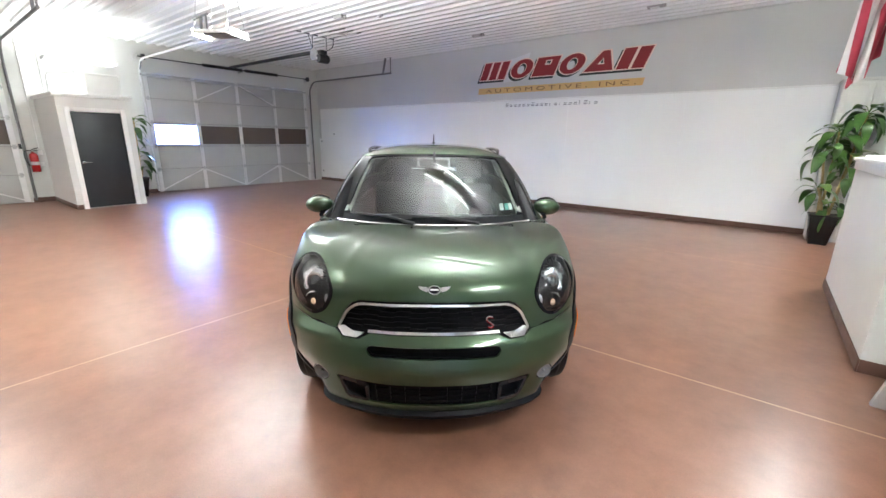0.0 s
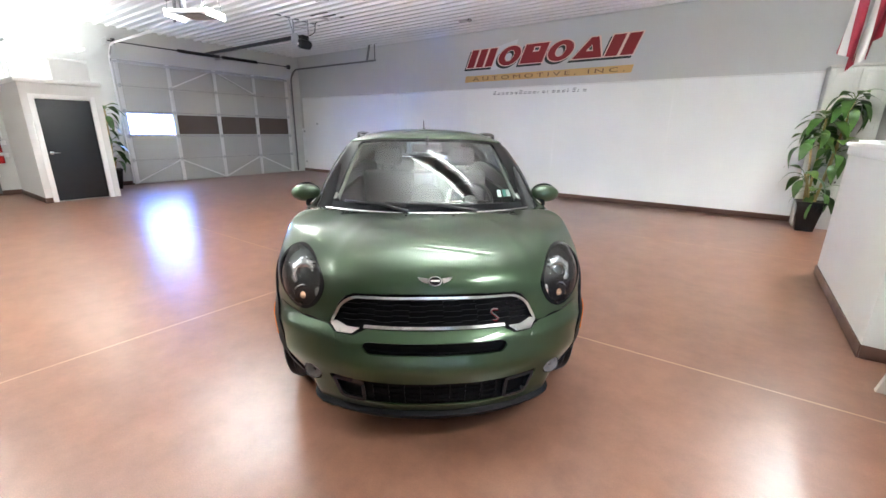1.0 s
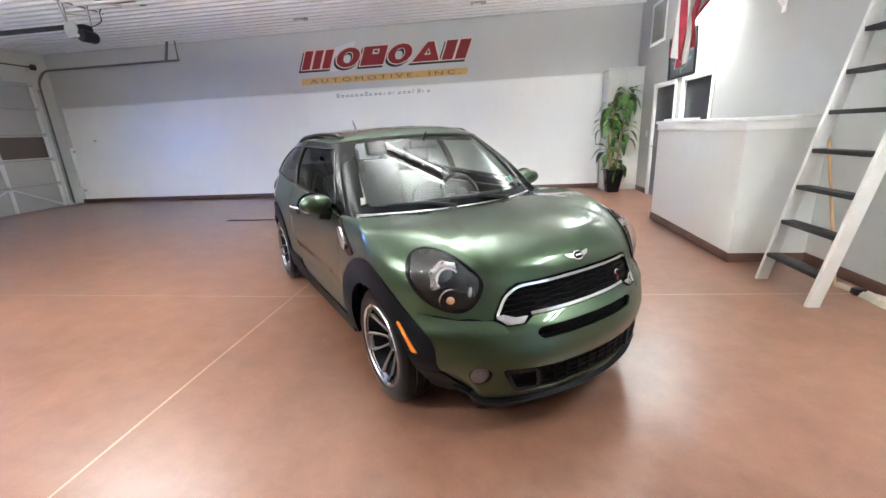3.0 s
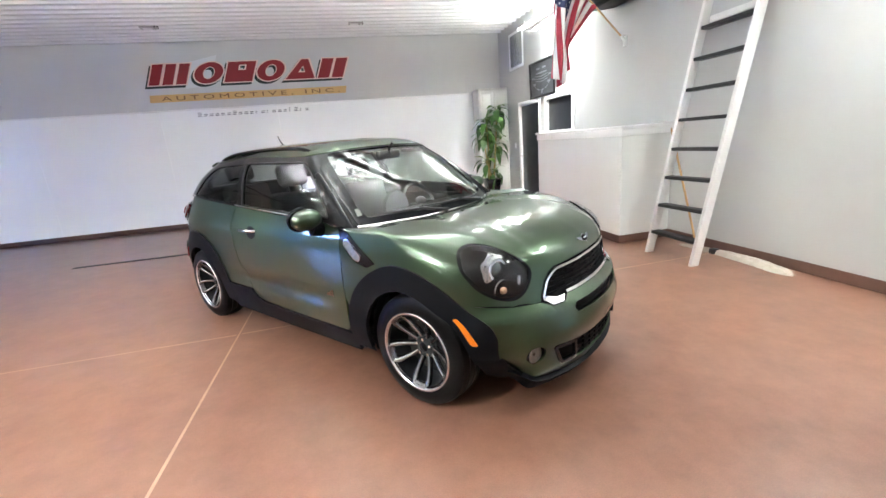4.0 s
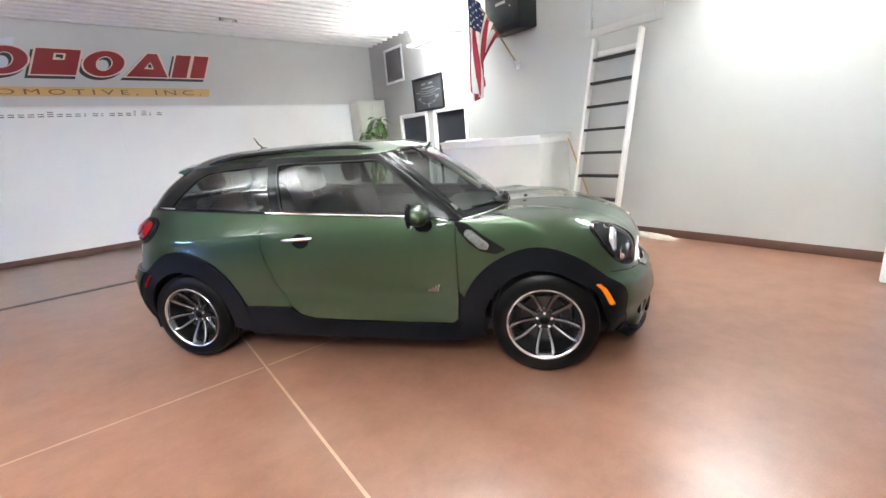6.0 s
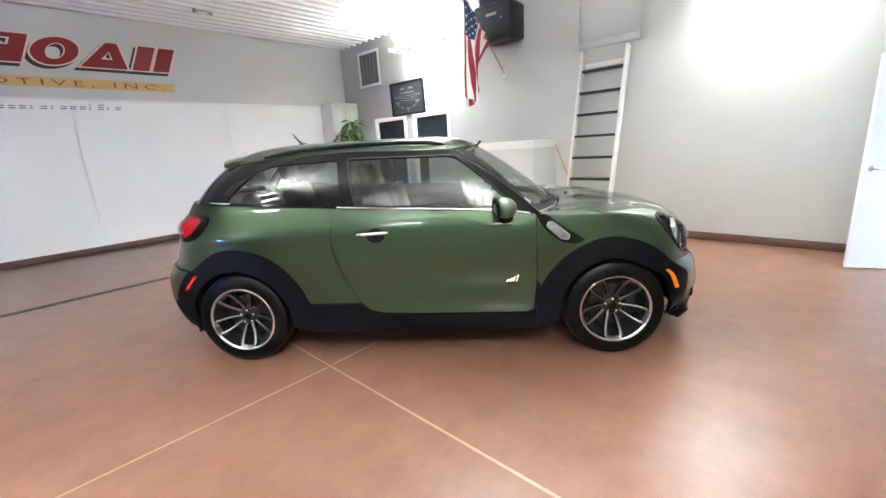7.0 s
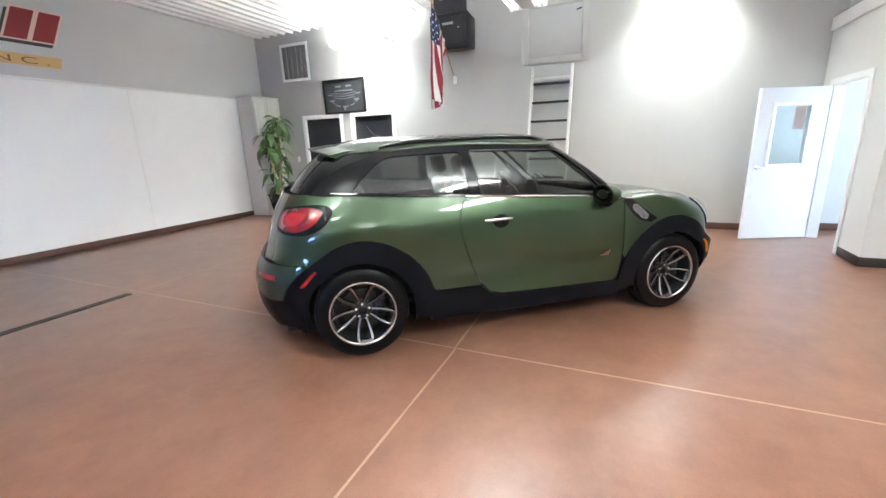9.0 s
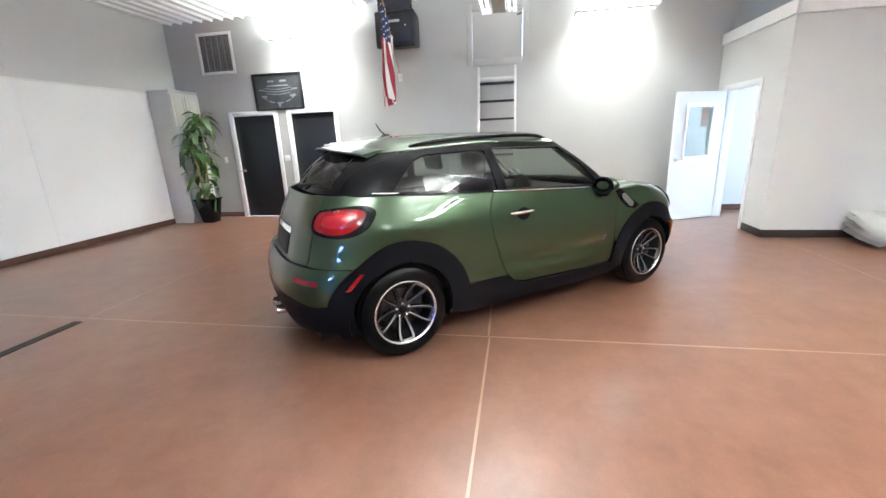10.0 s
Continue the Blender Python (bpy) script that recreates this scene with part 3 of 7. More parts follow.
def lever(parent, y, x, z=0.98, way=1):
    h = part("door_handle", lathe([(0.0, 0.0), (0.033, 0.0), (0.033, 0.008), (0.012, 0.012), (0.012, 0.05), (0.0, 0.05)], 20, "X"), M_CHROME, parent, "satin chrome lever handle", m=pose(x, y, z, 0, 0, 180))
    part("lever", tube([(0.045, 0, 0), (0.05, -0.02 * way, 0.0), (0.05, -0.12 * way, 0.0)], [0.010, 0.010, 0.007], 10), M_CHROME, h)


for nm, (a, b) in (("door_1", D1), ("door_2", D2)):
    dd = thing(nm, pose(EAST, 0, 0), "closed charcoal black flush door in white casing", "door", kind="structure")
    part("slab", box(0.03, 0.075, a + 0.004, b - 0.004, 0.008, DOOR_H - 0.004, 0.003), M_DOOR_BLACK, dd)
    bm = box(0.0, 0.14, a - 0.0005, a + 0.003, 0.0, DOOR_H)
    box(0.0, 0.14, b - 0.003, b + 0.0005, 0.0, DOOR_H, bm=bm)
    part("jamb", bm, M_TRIM, dd)
    casing(dd, a, b, DOOR_H, "x", 0.0)
    lever(dd, b - 0.07 if nm == "door_1" else a + 0.07, 0.03, 0.98, 1 if nm == "door_1" else -1)
    for z in (0.25, 1.05, 1.82):
        part("hinge", tube([(0.028, a + 0.006, z - 0.045), (0.028, a + 0.006, z + 0.045)], 0.007, 8), M_CHROME, dd)
sw = thing("light_switch", pose(EAST, 7.72, 1.22), "white double light switch plate", "light switch")
part("plate", box(-0.008, 0.0, -0.06, 0.06, -0.06, 0.06, 0.003), M_TRIM, sw)
for y in (-0.025, 0.025):
    part("rocker", box(-0.014, -0.008, y - 0.014, y + 0.014, -0.03, 0.03, 0.002), M_TRIM, sw)
sw = thing("light_switch", pose(EAST, 9.15, 1.22), "white light switch plate", "light switch")
part("plate", box(-0.008, 0.0, -0.038, 0.038, -0.06, 0.06, 0.003), M_TRIM, sw)

# loft hatch
ha = thing("loft_hatch", pose(EAST, 0, 0), "grey painted loft hatch door with moulded frame high on the wall", "hatch", kind="structure")
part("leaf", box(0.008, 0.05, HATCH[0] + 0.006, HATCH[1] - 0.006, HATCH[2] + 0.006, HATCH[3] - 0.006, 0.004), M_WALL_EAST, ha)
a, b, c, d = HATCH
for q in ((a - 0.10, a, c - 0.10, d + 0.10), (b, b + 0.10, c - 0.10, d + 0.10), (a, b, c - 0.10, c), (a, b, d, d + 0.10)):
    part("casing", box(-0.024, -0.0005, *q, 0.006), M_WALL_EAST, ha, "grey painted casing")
part("latch", tube([(-0.03, a + 0.10, d - 0.12), (-0.035, a + 0.02, d - 0.10)], 0.012, 8), M_DARKSTEEL, ha)
for z in (c + 0.2, c + 0.55):
    part("hinge", tube([(0.0, b - 0.008, z - 0.045), (0.0, b - 0.008, z + 0.045)], 0.008, 8), M_GALV, ha)

# return air grille
ve = thing("wall_vent", pose(EAST, 8.955, 3.285), "grey louvred return air grille in a white frame", "vent")
# dark sheet stands in for the shaded duct behind the slats
part("backing", box(-0.004, -0.001, -0.34, 0.34, -0.34, 0.34), M_VENT_DARK, ve, smooth=None)
for q in ((-0.385, -0.33, -0.385, 0.385), (0.33, 0.385, -0.385, 0.385), (-0.33, 0.33, -0.385, -0.33), (-0.33, 0.33, 0.33, 0.385)):
    part("frame", box(-0.022, -0.0045, *q, 0.004), M_TRIM, ve)
for i in range(28):
    y = -0.32 + 0.64 * (i + 0.5) / 28
    part("slat", box(-0.006, 0.006, -0.0015, 0.0015, -0.33, 0.33), M_VENT, ve, smooth=None, m=pose(-0.011, y, 0, 0, 0, 50))
for y in (-0.2, -0.07, 0.07, 0.2):
    part("bar", box(-0.020, -0.0175, y - 0.006, y + 0.006, -0.33, 0.33), M_VENT, ve, smooth=None)

# framed print
pi = thing("framed_picture", pose(EAST - 0.012, 7.72, 2.505, 0, -2, 0), "black framed dark print of a vehicle front", "picture")
part("print", box(-0.012, -0.008, -0.48, 0.48, -0.31, 0.31), M_PICTURE, pi, smooth=None)
for q in ((-0.525, -0.47, -0.345, 0.345), (0.47, 0.525, -0.345, 0.345), (-0.47, 0.47, -0.345, -0.30), (-0.47, 0.47, 0.30, 0.345)):
    part("frame", box(-0.028, 0.0, *q, 0.006), M_BLACK, pi, "black moulded frame")
PP = lambda u, v: (-0.0135, u, v)
marks = [rounded([(-0.20, 0.18), (-0.06, 0.18), (-0.06, 0.215), (-0.20, 0.215)], 0.01), rounded([(0.06, 0.18), (0.20, 0.18), (0.20, 0.215), (0.06, 0.215)], 0.01)]
arc = [(0.36 * math.cos(radians(q)), -0.02 + 0.20 * math.sin(radians(q))) for q in range(190, 351, 8)]
for k in range(0, len(arc) - 3, 4):
    a = arc[k:k + 4]
    marks.append(a + [(x * 0.93, y * 0.90) for x, y in reversed(a)])
for x in (-0.36, 0.36):
    marks.append(rounded([(x - 0.055, 0.03), (x + 0.055, 0.03), (x + 0.055, 0.055), (x - 0.055, 0.055)], 0.008))
    marks.append(rounded([(x * 0.86 - 0.06, -0.10), (x * 0.86 + 0.06, -0.10), (x * 0.86 + 0.06, -0.06), (x * 0.86 - 0.06, -0.06)], 0.01))
marks.append(rounded([(-0.24, 0.10), (0.24, 0.10), (0.22, 0.125), (-0.22, 0.125)], 0.01))
marks.append(rounded([(-0.02, -0.28), (0.02, -0.28), (0.03, -0.20), (-0.03, -0.20)], 0.01))
for z, w in ((0.035, 0.30), (-0.01, 0.32), (-0.06, 0.26)):
    marks.append([(-w, z + 0.03), (0.0, z), (w, z + 0.03), (w, z + 0.042), (0.0, z + 0.012), (-w, z + 0.042)])
for mk in marks:
    part("printed_shape", sheet([mk], 0.2, PP, grid=False), M_PICTURE_LIGHT, pi, smooth=None)

# half wall with capping
hw = thing("half_wall", pose(1.28, 4.22, 0), "light grey half wall with white capping and brown base", "half wall", kind="structure")
part("panel", box(0.0, 0.12, 0.0, 2.27, 0.0, 1.425), M_WALL, hw, smooth=None)
part("panel", box(0.1205, EAST - 1.28, 0.0, 0.12, 0.0, 1.425), M_WALL, hw, smooth=None)
part("capping", box(-0.035, 0.155, -0.035, 2.30, 1.4255, 1.462, 0.006), M_TRIM, hw, "white painted capping board")
part("capping", box(0.1555, EAST - 1.281, -0.035, 0.155, 1.4255, 1.462, 0.006), M_TRIM, hw, "white painted capping board")
part("moulding", box(-0.015, -0.0005, -0.015, 2.285, 1.34, 1.425, 0.004), M_TRIM, hw, "white apron moulding")
part("moulding", box(0.0, EAST - 1.281, -0.015, -0.0005, 1.34, 1.425, 0.004), M_TRIM, hw, "white apron moulding")
part("base", box(-0.012, -0.0005, -0.012, 2.282, 0.0, 0.10, 0.003), M_BASE, hw, "brown vinyl base")
part("base", box(0.0, EAST - 1.292, -0.012, -0.0005, 0.0, 0.10, 0.003), M_BASE, hw, "brown vinyl base")
part("base", box(-0.012, 0.132, 2.2705, 2.282, 0.0, 0.10, 0.003), M_BASE, hw, "brown vinyl base")
solid("paper_tray", box(1.32, 1.44, 5.57, 6.44, 1.462, 1.487, 0.006), M_TRIM, "flat white tray lying on the half wall", "tray")

# closet with a black door
cl = thing("closet", pose(-10.90, 2.38, 0), "small grey closet with white capping and a black door", "closet", kind="structure")
CW, CD, CH = 1.25, 1.98, 2.30
DA, DB = 0.195, 1.05
part("side_wall", box(-CD, -0.10, 0.0, 0.10, 0.0, CH), M_WALL, cl, smooth=None)
part("side_wall", box(-CD, -0.10, CW - 0.10, CW, 0.0, CH), M_WALL, cl, smooth=None)
bm = box(-0.0995, 0.0, 0.0, DA, 0.0, CH)
box(-0.0995, 0.0, DB, CW, 0.0, CH, bm=bm)
box(-0.0995, 0.0, DA, DB, 2.01, CH, bm=bm)
part("front_wall", bm, M_WALL, cl, smooth=None)
part("capping", box(-CD + 0.001, 0.045, -0.045, CW + 0.045, CH + 0.0005, CH + 0.07, 0.008), M_TRIM, cl, "white capping")
part("door", box(-0.06, -0.015, DA + 0.004, DB - 0.004, 0.02, 2.006, 0.003), M_DOOR_BLACK, cl, "charcoal black flush door")
for a, b, z0, z1 in ((DA - 0.085, DA, 0.0, 2.095), (DB, DB + 0.085, 0.0, 2.095), (DA, DB, 2.01, 2.095)):
    part("casing", box(0.0005, 0.018, a, b, z0, z1, 0.004), M_TRIM, cl, "white painted casing")
h = part("door_handle", lathe([(0.0, 0.0), (0.033, 0.0), (0.033, 0.008), (0.012, 0.012), (0.012, 0.05), (0.0, 0.05)], 20, "X"), M_CHROME, cl, "chrome lever handle", m=pose(-0.015, DA + 0.07, 0.98))
part("lever", tube([(0.045, 0, 0), (0.05, 0.02, 0), (0.05, 0.12, 0)], [0.010, 0.010, 0.007], 10), M_CHROME, h)
part("threshold", box(-0.09, 0.01, DA, DB, 0.0, 0.014, 0.003), M_GALV, cl)
part("base", box(-CD, -0.001, -0.012, -0.0005, 0.0, 0.10, 0.003), M_BASE, cl, "brown vinyl base")
part("base", box(0.0005, 0.012, 0.0, DA - 0.087, 0.0, 0.10, 0.003), M_BASE, cl, "brown vinyl base")

bx = thing("white_box", pose(-11.40, 3.28, CH + 0.0705), "plain white box standing on the closet", "box")
part("box_body", box(-0.24, 0.24, -0.30, 0.30, 0.0, 0.40, 0.008), M_TRIM, bx)
part("lid", box(-0.25, 0.25, -0.31, 0.31, 0.4005, 0.45, 0.008), M_TRIM, bx)

# open office door
od = thing("office_door", pose(1.665, OFFICE_Y + 0.025, 0, 0, 0, 114), "white office door with glazed upper half standing open", "door")
LW = 0.92
loops = [rect(0.0, LW, 0.012, 2.03), rect(0.21, LW - 0.20, 1.02, 1.82)]
part("leaf", sheet(loops, 3.0, lambda u, v: (u, -0.0225, v), thick=0.045, grid=False), M_DOOR_WHITE, od, smooth=None)
for s in (-1, 1):
    for q in ((0.185, 0.235, 1.0, 1.845), (LW - 0.225, LW - 0.175, 1.0, 1.845), (0.235, LW - 0.225, 1.0, 1.045), (0.235, LW - 0.225, 1.80, 1.845)):
        yy = (-0.0365, -0.0235) if s < 0 else (0.0235, 0.0365)
        part("bead", box(q[0], q[1], *yy, q[2], q[3], 0.003), M_TRIM, od, "white glazing bead")
g = part("pane", box(0.21, LW - 0.20, -0.004, 0.002, 1.02, 1.82), M_DOORPANE, od, smooth=None)
g.visible_shadow = False
for s in (-1, 1):
    h = part("door_handle", lathe([(0.0, 0.0), (0.034, 0.0), (0.034, 0.008), (0.012, 0.012), (0.012, 0.05), (0.0, 0.05)], 20, "Y"), M_CHROME, od, "chrome lever handle", m=pose(LW - 0.065, s * 0.023, 1.0, 0, 0, 0 if s > 0 else 180))
    part("lever", tube([(0, 0.045, 0), (-0.02 * s, 0.05, 0), (-0.12 * s, 0.05, 0)], [0.010, 0.010, 0.007], 10), M_CHROME, h)
for z in (0.25, 1.02, 1.80):
    part("hinge", tube([(-0.006, 0.012, z - 0.05), (-0.006, 0.012, z + 0.05)], 0.008, 8), M_CHROME, od)
part("notice", box(0.27, 0.42, 0.003, 0.005, 1.50, 1.78), mat("tan_notice_paper", (0.34, 0.27, 0.24), 0.7, vary=0.15), od, "tan paper notice taped to the glass", None)
of = thing("office_doorway", pose(0, OFFICE_Y, 0), "white casing round the open office doorway", "door frame", kind="structure")
casing(of, *O_OPEN, 2.04, "y", 0.0, 0.075)
bm = box(O_OPEN[0] - 0.0005, O_OPEN[0] + 0.015, -0.13, 0.0, 0.0, 2.04)
box(O_OPEN[1] - 0.015, O_OPEN[1] + 0.0005, -0.13, 0.0, 0.0, 2.04, bm=bm)
box(O_OPEN[0] + 0.015, O_OPEN[1] - 0.015, -0.13, 0.0, 2.025, 2.0405, bm=bm)
part("jamb", bm, M_TRIM, of, smooth=None)

# ---- lamps ----
def high_bay(m, length=1.22, drop=0.9, glass_tube=M_TUBE, label="white hanging fluorescent high bay with lit bare tubes"):
    """Hanging fluorescent fixture: housing, angled reflectors, bare tubes, cables to the ceiling. Its origin is at the tubes; it runs along y."""
    t = thing("high_bay_lamp", m, label, "ceiling lamp", "high bays")
    L = length / 2
    part("housing", box(-0.075, 0.075, -L, L, 0.0, 0.06, 0.006), M_STEEL_WHITE, t)
    for s in (-1, 1):
        for x in (0.115, 0.175):
            tb = part("tube", tube([(s * x, -L + 0.03, 0.012), (s * x, L - 0.03, 0.012)], 0.014, 12), glass_tube, t, "bare fluorescent tube")
            for e in (-1, 1):
                part("socket", box(s * x - 0.012, s * x + 0.012, e * (L - 0.028) - 0.008, e * (L - 0.028) + 0.008, -0.015, 0.045, 0.003), M_TRIM, tb)
    for e in (-1, 1):
        part("end_plate", box(-0.20, 0.20, e * L - 0.003, e * L + 0.003, -0.01, 0.05, 0.002), M_STEEL_WHITE, t)
        for s in (-1, 1):
            part("cable", tube([(s * 0.06, e * (L - 0.1), 0.06), (s * 0.30, e * (L - 0.02), drop)], 0.004, 5), M_GALV, t)
    return t


# the last three hang unseen, added to brighten the hall
for x, y, z, turn, share, up in ((1.62, 6.95, 3.34, 0, 0.19, 0.55), (1.62, 1.52, 3.34, 0, 0.12, 0.0), (-11.75, 3.1, 3.08, 0, 0.022, 0.22), (-4.7, -0.2, 3.05, 90, 0.26, 1.5), (-8.2, -0.2, 3.05, 90, 0.12, 0.5), (-8.6, -3.6, 3.0, 90, 0.04, 0.2)):
    m = pose(x, y, z, 0, 0, turn)
    high_bay(m, drop=CEIL - z)
    for sx in (-0.15, 0.15):
        area_lamp("tube_and_fill_light", m @ pose(sx, 0, -0.022), 0.045, 1.15, LAMP_DOWN * share / 2, LAMP_COLOUR, 125 if x > 0 else 172)
    if up:
        area_lamp("tube_and_fill_light", m @ pose(0, 0, 0.075, 180, 0, 0), 0.37, 1.15, LAMP_UP * up, LAMP_COLOUR)
    if x > 0:
        # the outer tube, close to the wall
        area_lamp("tube_and_fill_light", m @ pose(0.215, 0, 0.012, 0, -90, 0), 0.03, 1.15, LAMP_DOWN * (0.008 if y > 4 else 0.005), LAMP_COLOUR)

# one fixture over the car, its tubes only faintly lit
high_bay(pose(-1.38, 3.25, 2.83, 0, 0, 90), drop=CEIL - 2.83, glass_tube=glow("dim_tube_glow", (0.96, 1.0, 0.96), 0.22), label="white hanging fluorescent high bay with dim bare tubes")
for sx in (-0.15, 0.15):
    area_lamp("tube_and_fill_light", pose(-1.38, 3.25, 2.805, 0, 0, 90) @ pose(sx, 0, 0), 0.045, 1.15, LAMP_DOWN * 0.012, LAMP_COLOUR)
# two upward fill lamps, added above the box and the dim fixture
area_lamp("tube_and_fill_light", pose(-6.03, 3.46, 3.06, 180, 0, 27), 0.5, 0.34, LAMP_UP * 1.35, LAMP_COLOUR)
area_lamp("tube_and_fill_light", pose(-1.38, 3.25, 2.91, 180, 0, 90), 0.37, 1.15, LAMP_UP * 1.15, LAMP_COLOUR)

# hanging white box with dark grille; edge glow and lamps added as fill
ac = thing("hanging_box", pose(-6.03, 3.46, 2.97, 0, 0, 27), "white hanging box with a dark grille and added edge glow", "ceiling lamp")
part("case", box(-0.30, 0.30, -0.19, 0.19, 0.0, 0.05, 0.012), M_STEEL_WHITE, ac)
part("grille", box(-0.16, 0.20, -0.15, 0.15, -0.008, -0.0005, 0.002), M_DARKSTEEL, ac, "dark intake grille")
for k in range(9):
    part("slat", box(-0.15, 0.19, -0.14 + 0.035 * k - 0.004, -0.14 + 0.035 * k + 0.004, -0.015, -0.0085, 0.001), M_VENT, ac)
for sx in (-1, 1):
    part("side_skirt", box(sx * 0.301, sx * 0.312, -0.19, 0.19, -0.03, 0.06, 0.004), M_TUBE, ac, "white edge with added glow")
    area_lamp("tube_and_fill_light", ac.matrix_basis @ pose(sx * 0.27, 0, -0.02), 0.06, 0.38, LAMP_DOWN * 0.014, LAMP_COLOUR)
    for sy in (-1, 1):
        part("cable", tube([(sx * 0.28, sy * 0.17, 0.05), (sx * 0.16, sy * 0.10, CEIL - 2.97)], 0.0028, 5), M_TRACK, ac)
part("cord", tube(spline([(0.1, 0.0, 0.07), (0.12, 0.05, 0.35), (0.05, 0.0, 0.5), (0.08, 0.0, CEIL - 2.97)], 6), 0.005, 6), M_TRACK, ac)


# ---- things on walls and ceiling ----
dif = thing("ceiling_diffuser", pose(-7.60, 7.08, CEIL), "white square four way ceiling diffuser", "vent")
for i, (a, z) in enumerate(((0.30, -0.012), (0.22, -0.026), (0.14, -0.038), (0.07, -0.046))):
    bm = bmesh.new()
    o = [bm.verts.new((sx * a, sy * a, z)) for sx, sy in ((-1, -1), (1, -1), (1, 1), (-1, 1))]
    n2 = [bm.verts.new((sx * (a - 0.055), sy * (a - 0.055), z + 0.022)) for sx, sy in ((-1, -1), (1, -1), (1, 1), (-1, 1))]
    for k in range(4):
        bm.faces.new((o[k], o[(k + 1) % 4], n2[(k + 1) % 4], n2[k]))
    bmesh.ops.solidify(bm, geom=bm.faces[:], thickness=0.003)
    part("vane", bm, M_STEEL_WHITE, dif, smooth=None)
# dark sheet stands in for the shaded duct above the vanes
part("backing", box(-0.28, 0.28, -0.28, 0.28, -0.004, -0.001), M_VENT_DARK, dif, smooth=None)
sd = thing("smoke_detector", pose(-5.95, 6.54, CEIL), "round white smoke detector", "smoke detector")
part("base", lathe([(0.0, 0.0), (0.075, 0.0), (0.075, -0.018), (0.06, -0.03), (0.0, -0.032)], 28), M_STEEL_WHITE, sd)
part("chamber", lathe([(0.0, -0.0325), (0.04, -0.0325), (0.036, -0.052), (0.0, -0.055)], 24), M_TRIM, sd)
for x, y in ((-5.18, 8.88), (-1.48, 8.86), (-6.65, 6.15)):
    eb = thing("ceiling_box", pose(x, y, CEIL), "small grey ceiling box with a slotted face", "ceiling fixture", "ceiling boxes")
    part("body", box(-0.12, 0.12, -0.07, 0.07, -0.05, 0.0, 0.006), M_VENT, eb)
    part("face", box(-0.08, 0.08, -0.05, 0.05, -0.058, -0.0505, 0.004), M_STEEL_WHITE, eb)
    part("eyelet", ball(0.15, 0.0, -0.035, 0.03, 0.03, 0.03, 12, 8), M_VENT, eb)

# black boxy unit near the ceiling
tv = thing("wall_unit", pose(EAST, 5.14, 3.335), "black boxy unit mounted high on the wall", "wall unit")
bm = bmesh.new()
prof = [(0.0, -0.24), (-0.40, -0.29), (-0.44, -0.26), (-0.44, 0.27), (-0.40, 0.30), (0.0, 0.26)]
ends = [[bm.verts.new((x, y, z)) for x, z in prof] for y in (-0.34, 0.34)]
for i in range(len(prof)):
    bm.faces.new((ends[0][i], ends[0][(i + 1) % len(prof)], ends[1][(i + 1) % len(prof)], ends[1][i]))
bm.faces.new(ends[0]); bm.faces.new(ends[1][::-1])
bmesh.ops.bevel(bm, geom=bm.edges[:], offset=0.012, segments=2, profile=0.5, affect="EDGES")
part("cabinet", bm, M_BLACK, tv)
part("front_panel", box(-0.449, -0.441, -0.27, 0.27, -0.20, 0.22, 0.004), M_DARKSTEEL, tv)
part("badge", box(-0.4535, -0.4495, -0.10, 0.10, 0.10, 0.14, 0.001), M_VENT, tv)
part("knob", lathe([(0, 0), (0.014, 0), (0.012, 0.012), (0, 0.013)], 14, "X"), M_CHROME, tv, m=pose(-0.449, -0.20, 0.04, 0, 0, 180))
part("bracket", box(-0.35, -0.30, -0.3, 0.3, 0.285, CEIL - 3.335, 0.004), M_DARKSTEEL, tv)

# flag on a pole
fl = thing("flag", pose(EAST, 5.20, 2.61), "striped red and white flag hanging from a wooden wall pole", "flag")
pole_end = Vector((-1.19, -0.10, 1.00))
part("pole", tube([Vector((-0.03, 0, 0.02)), pole_end], 0.011, 10), M_WOOD, fl, "varnished wooden pole")
part("finial", ball(*pole_end, 0.02, 0.02, 0.024, 12, 8), M_BRASS, fl, "gilt ball finial")
bm = box(-0.012, 0.0, -0.035, 0.035, -0.07, 0.06, 0.004)
tube([(-0.012, 0, 0.0), (-0.075, -0.005, 0.06)], 0.020, 12, bm=bm)
part("bracket", bm, M_TRIM, fl, "white pole bracket")
NU, NV = 52, 64
HOIST, FLY = 0.88, 1.74
pole_way = pole_end.normalized()
start = pole_end - pole_way * 0.04


def cloth(i, j, lift=0.0):
    """Cloth point: i across the stripes (along the pole from its tip), j down the fly."""
    u, v = i / NU, j / NV
    top = start - pole_way * (HOIST * u)
    gather = 1 - 0.72 * min(1.0, v * 1.9) ** 0.8
    cx = start.x - pole_way.x * 0.16
    x = cx + (top.x - cx) * gather
    sag = 0.42 * u * (1 - min(1.0, v * 2.2)) * v
    depth = FLY * v * (1 - 0.13 * v)
    fold = 0.012 + 0.085 * min(1.0, 1.6 * v)
    y = top.y + fold * math.sin(u * 15.5 + 2.2 * v) + 0.025 * math.sin(u * 31 + 5 * v)
    xx = x + 0.035 * min(1, 2 * v) * math.cos(u * 15.5 + 2.2 * v) - 0.07 * v
    tail = max(0.0, v - 0.72) / 0.28
    z = top.z * (1 - min(1.0, v * 1.3)) + (start.z - 0.06) * min(1.0, v * 1.3) - depth + 0.20 * tail * abs(u - 0.42) * 2 - sag * 0.2
    return Vector((xx, y - lift, z))


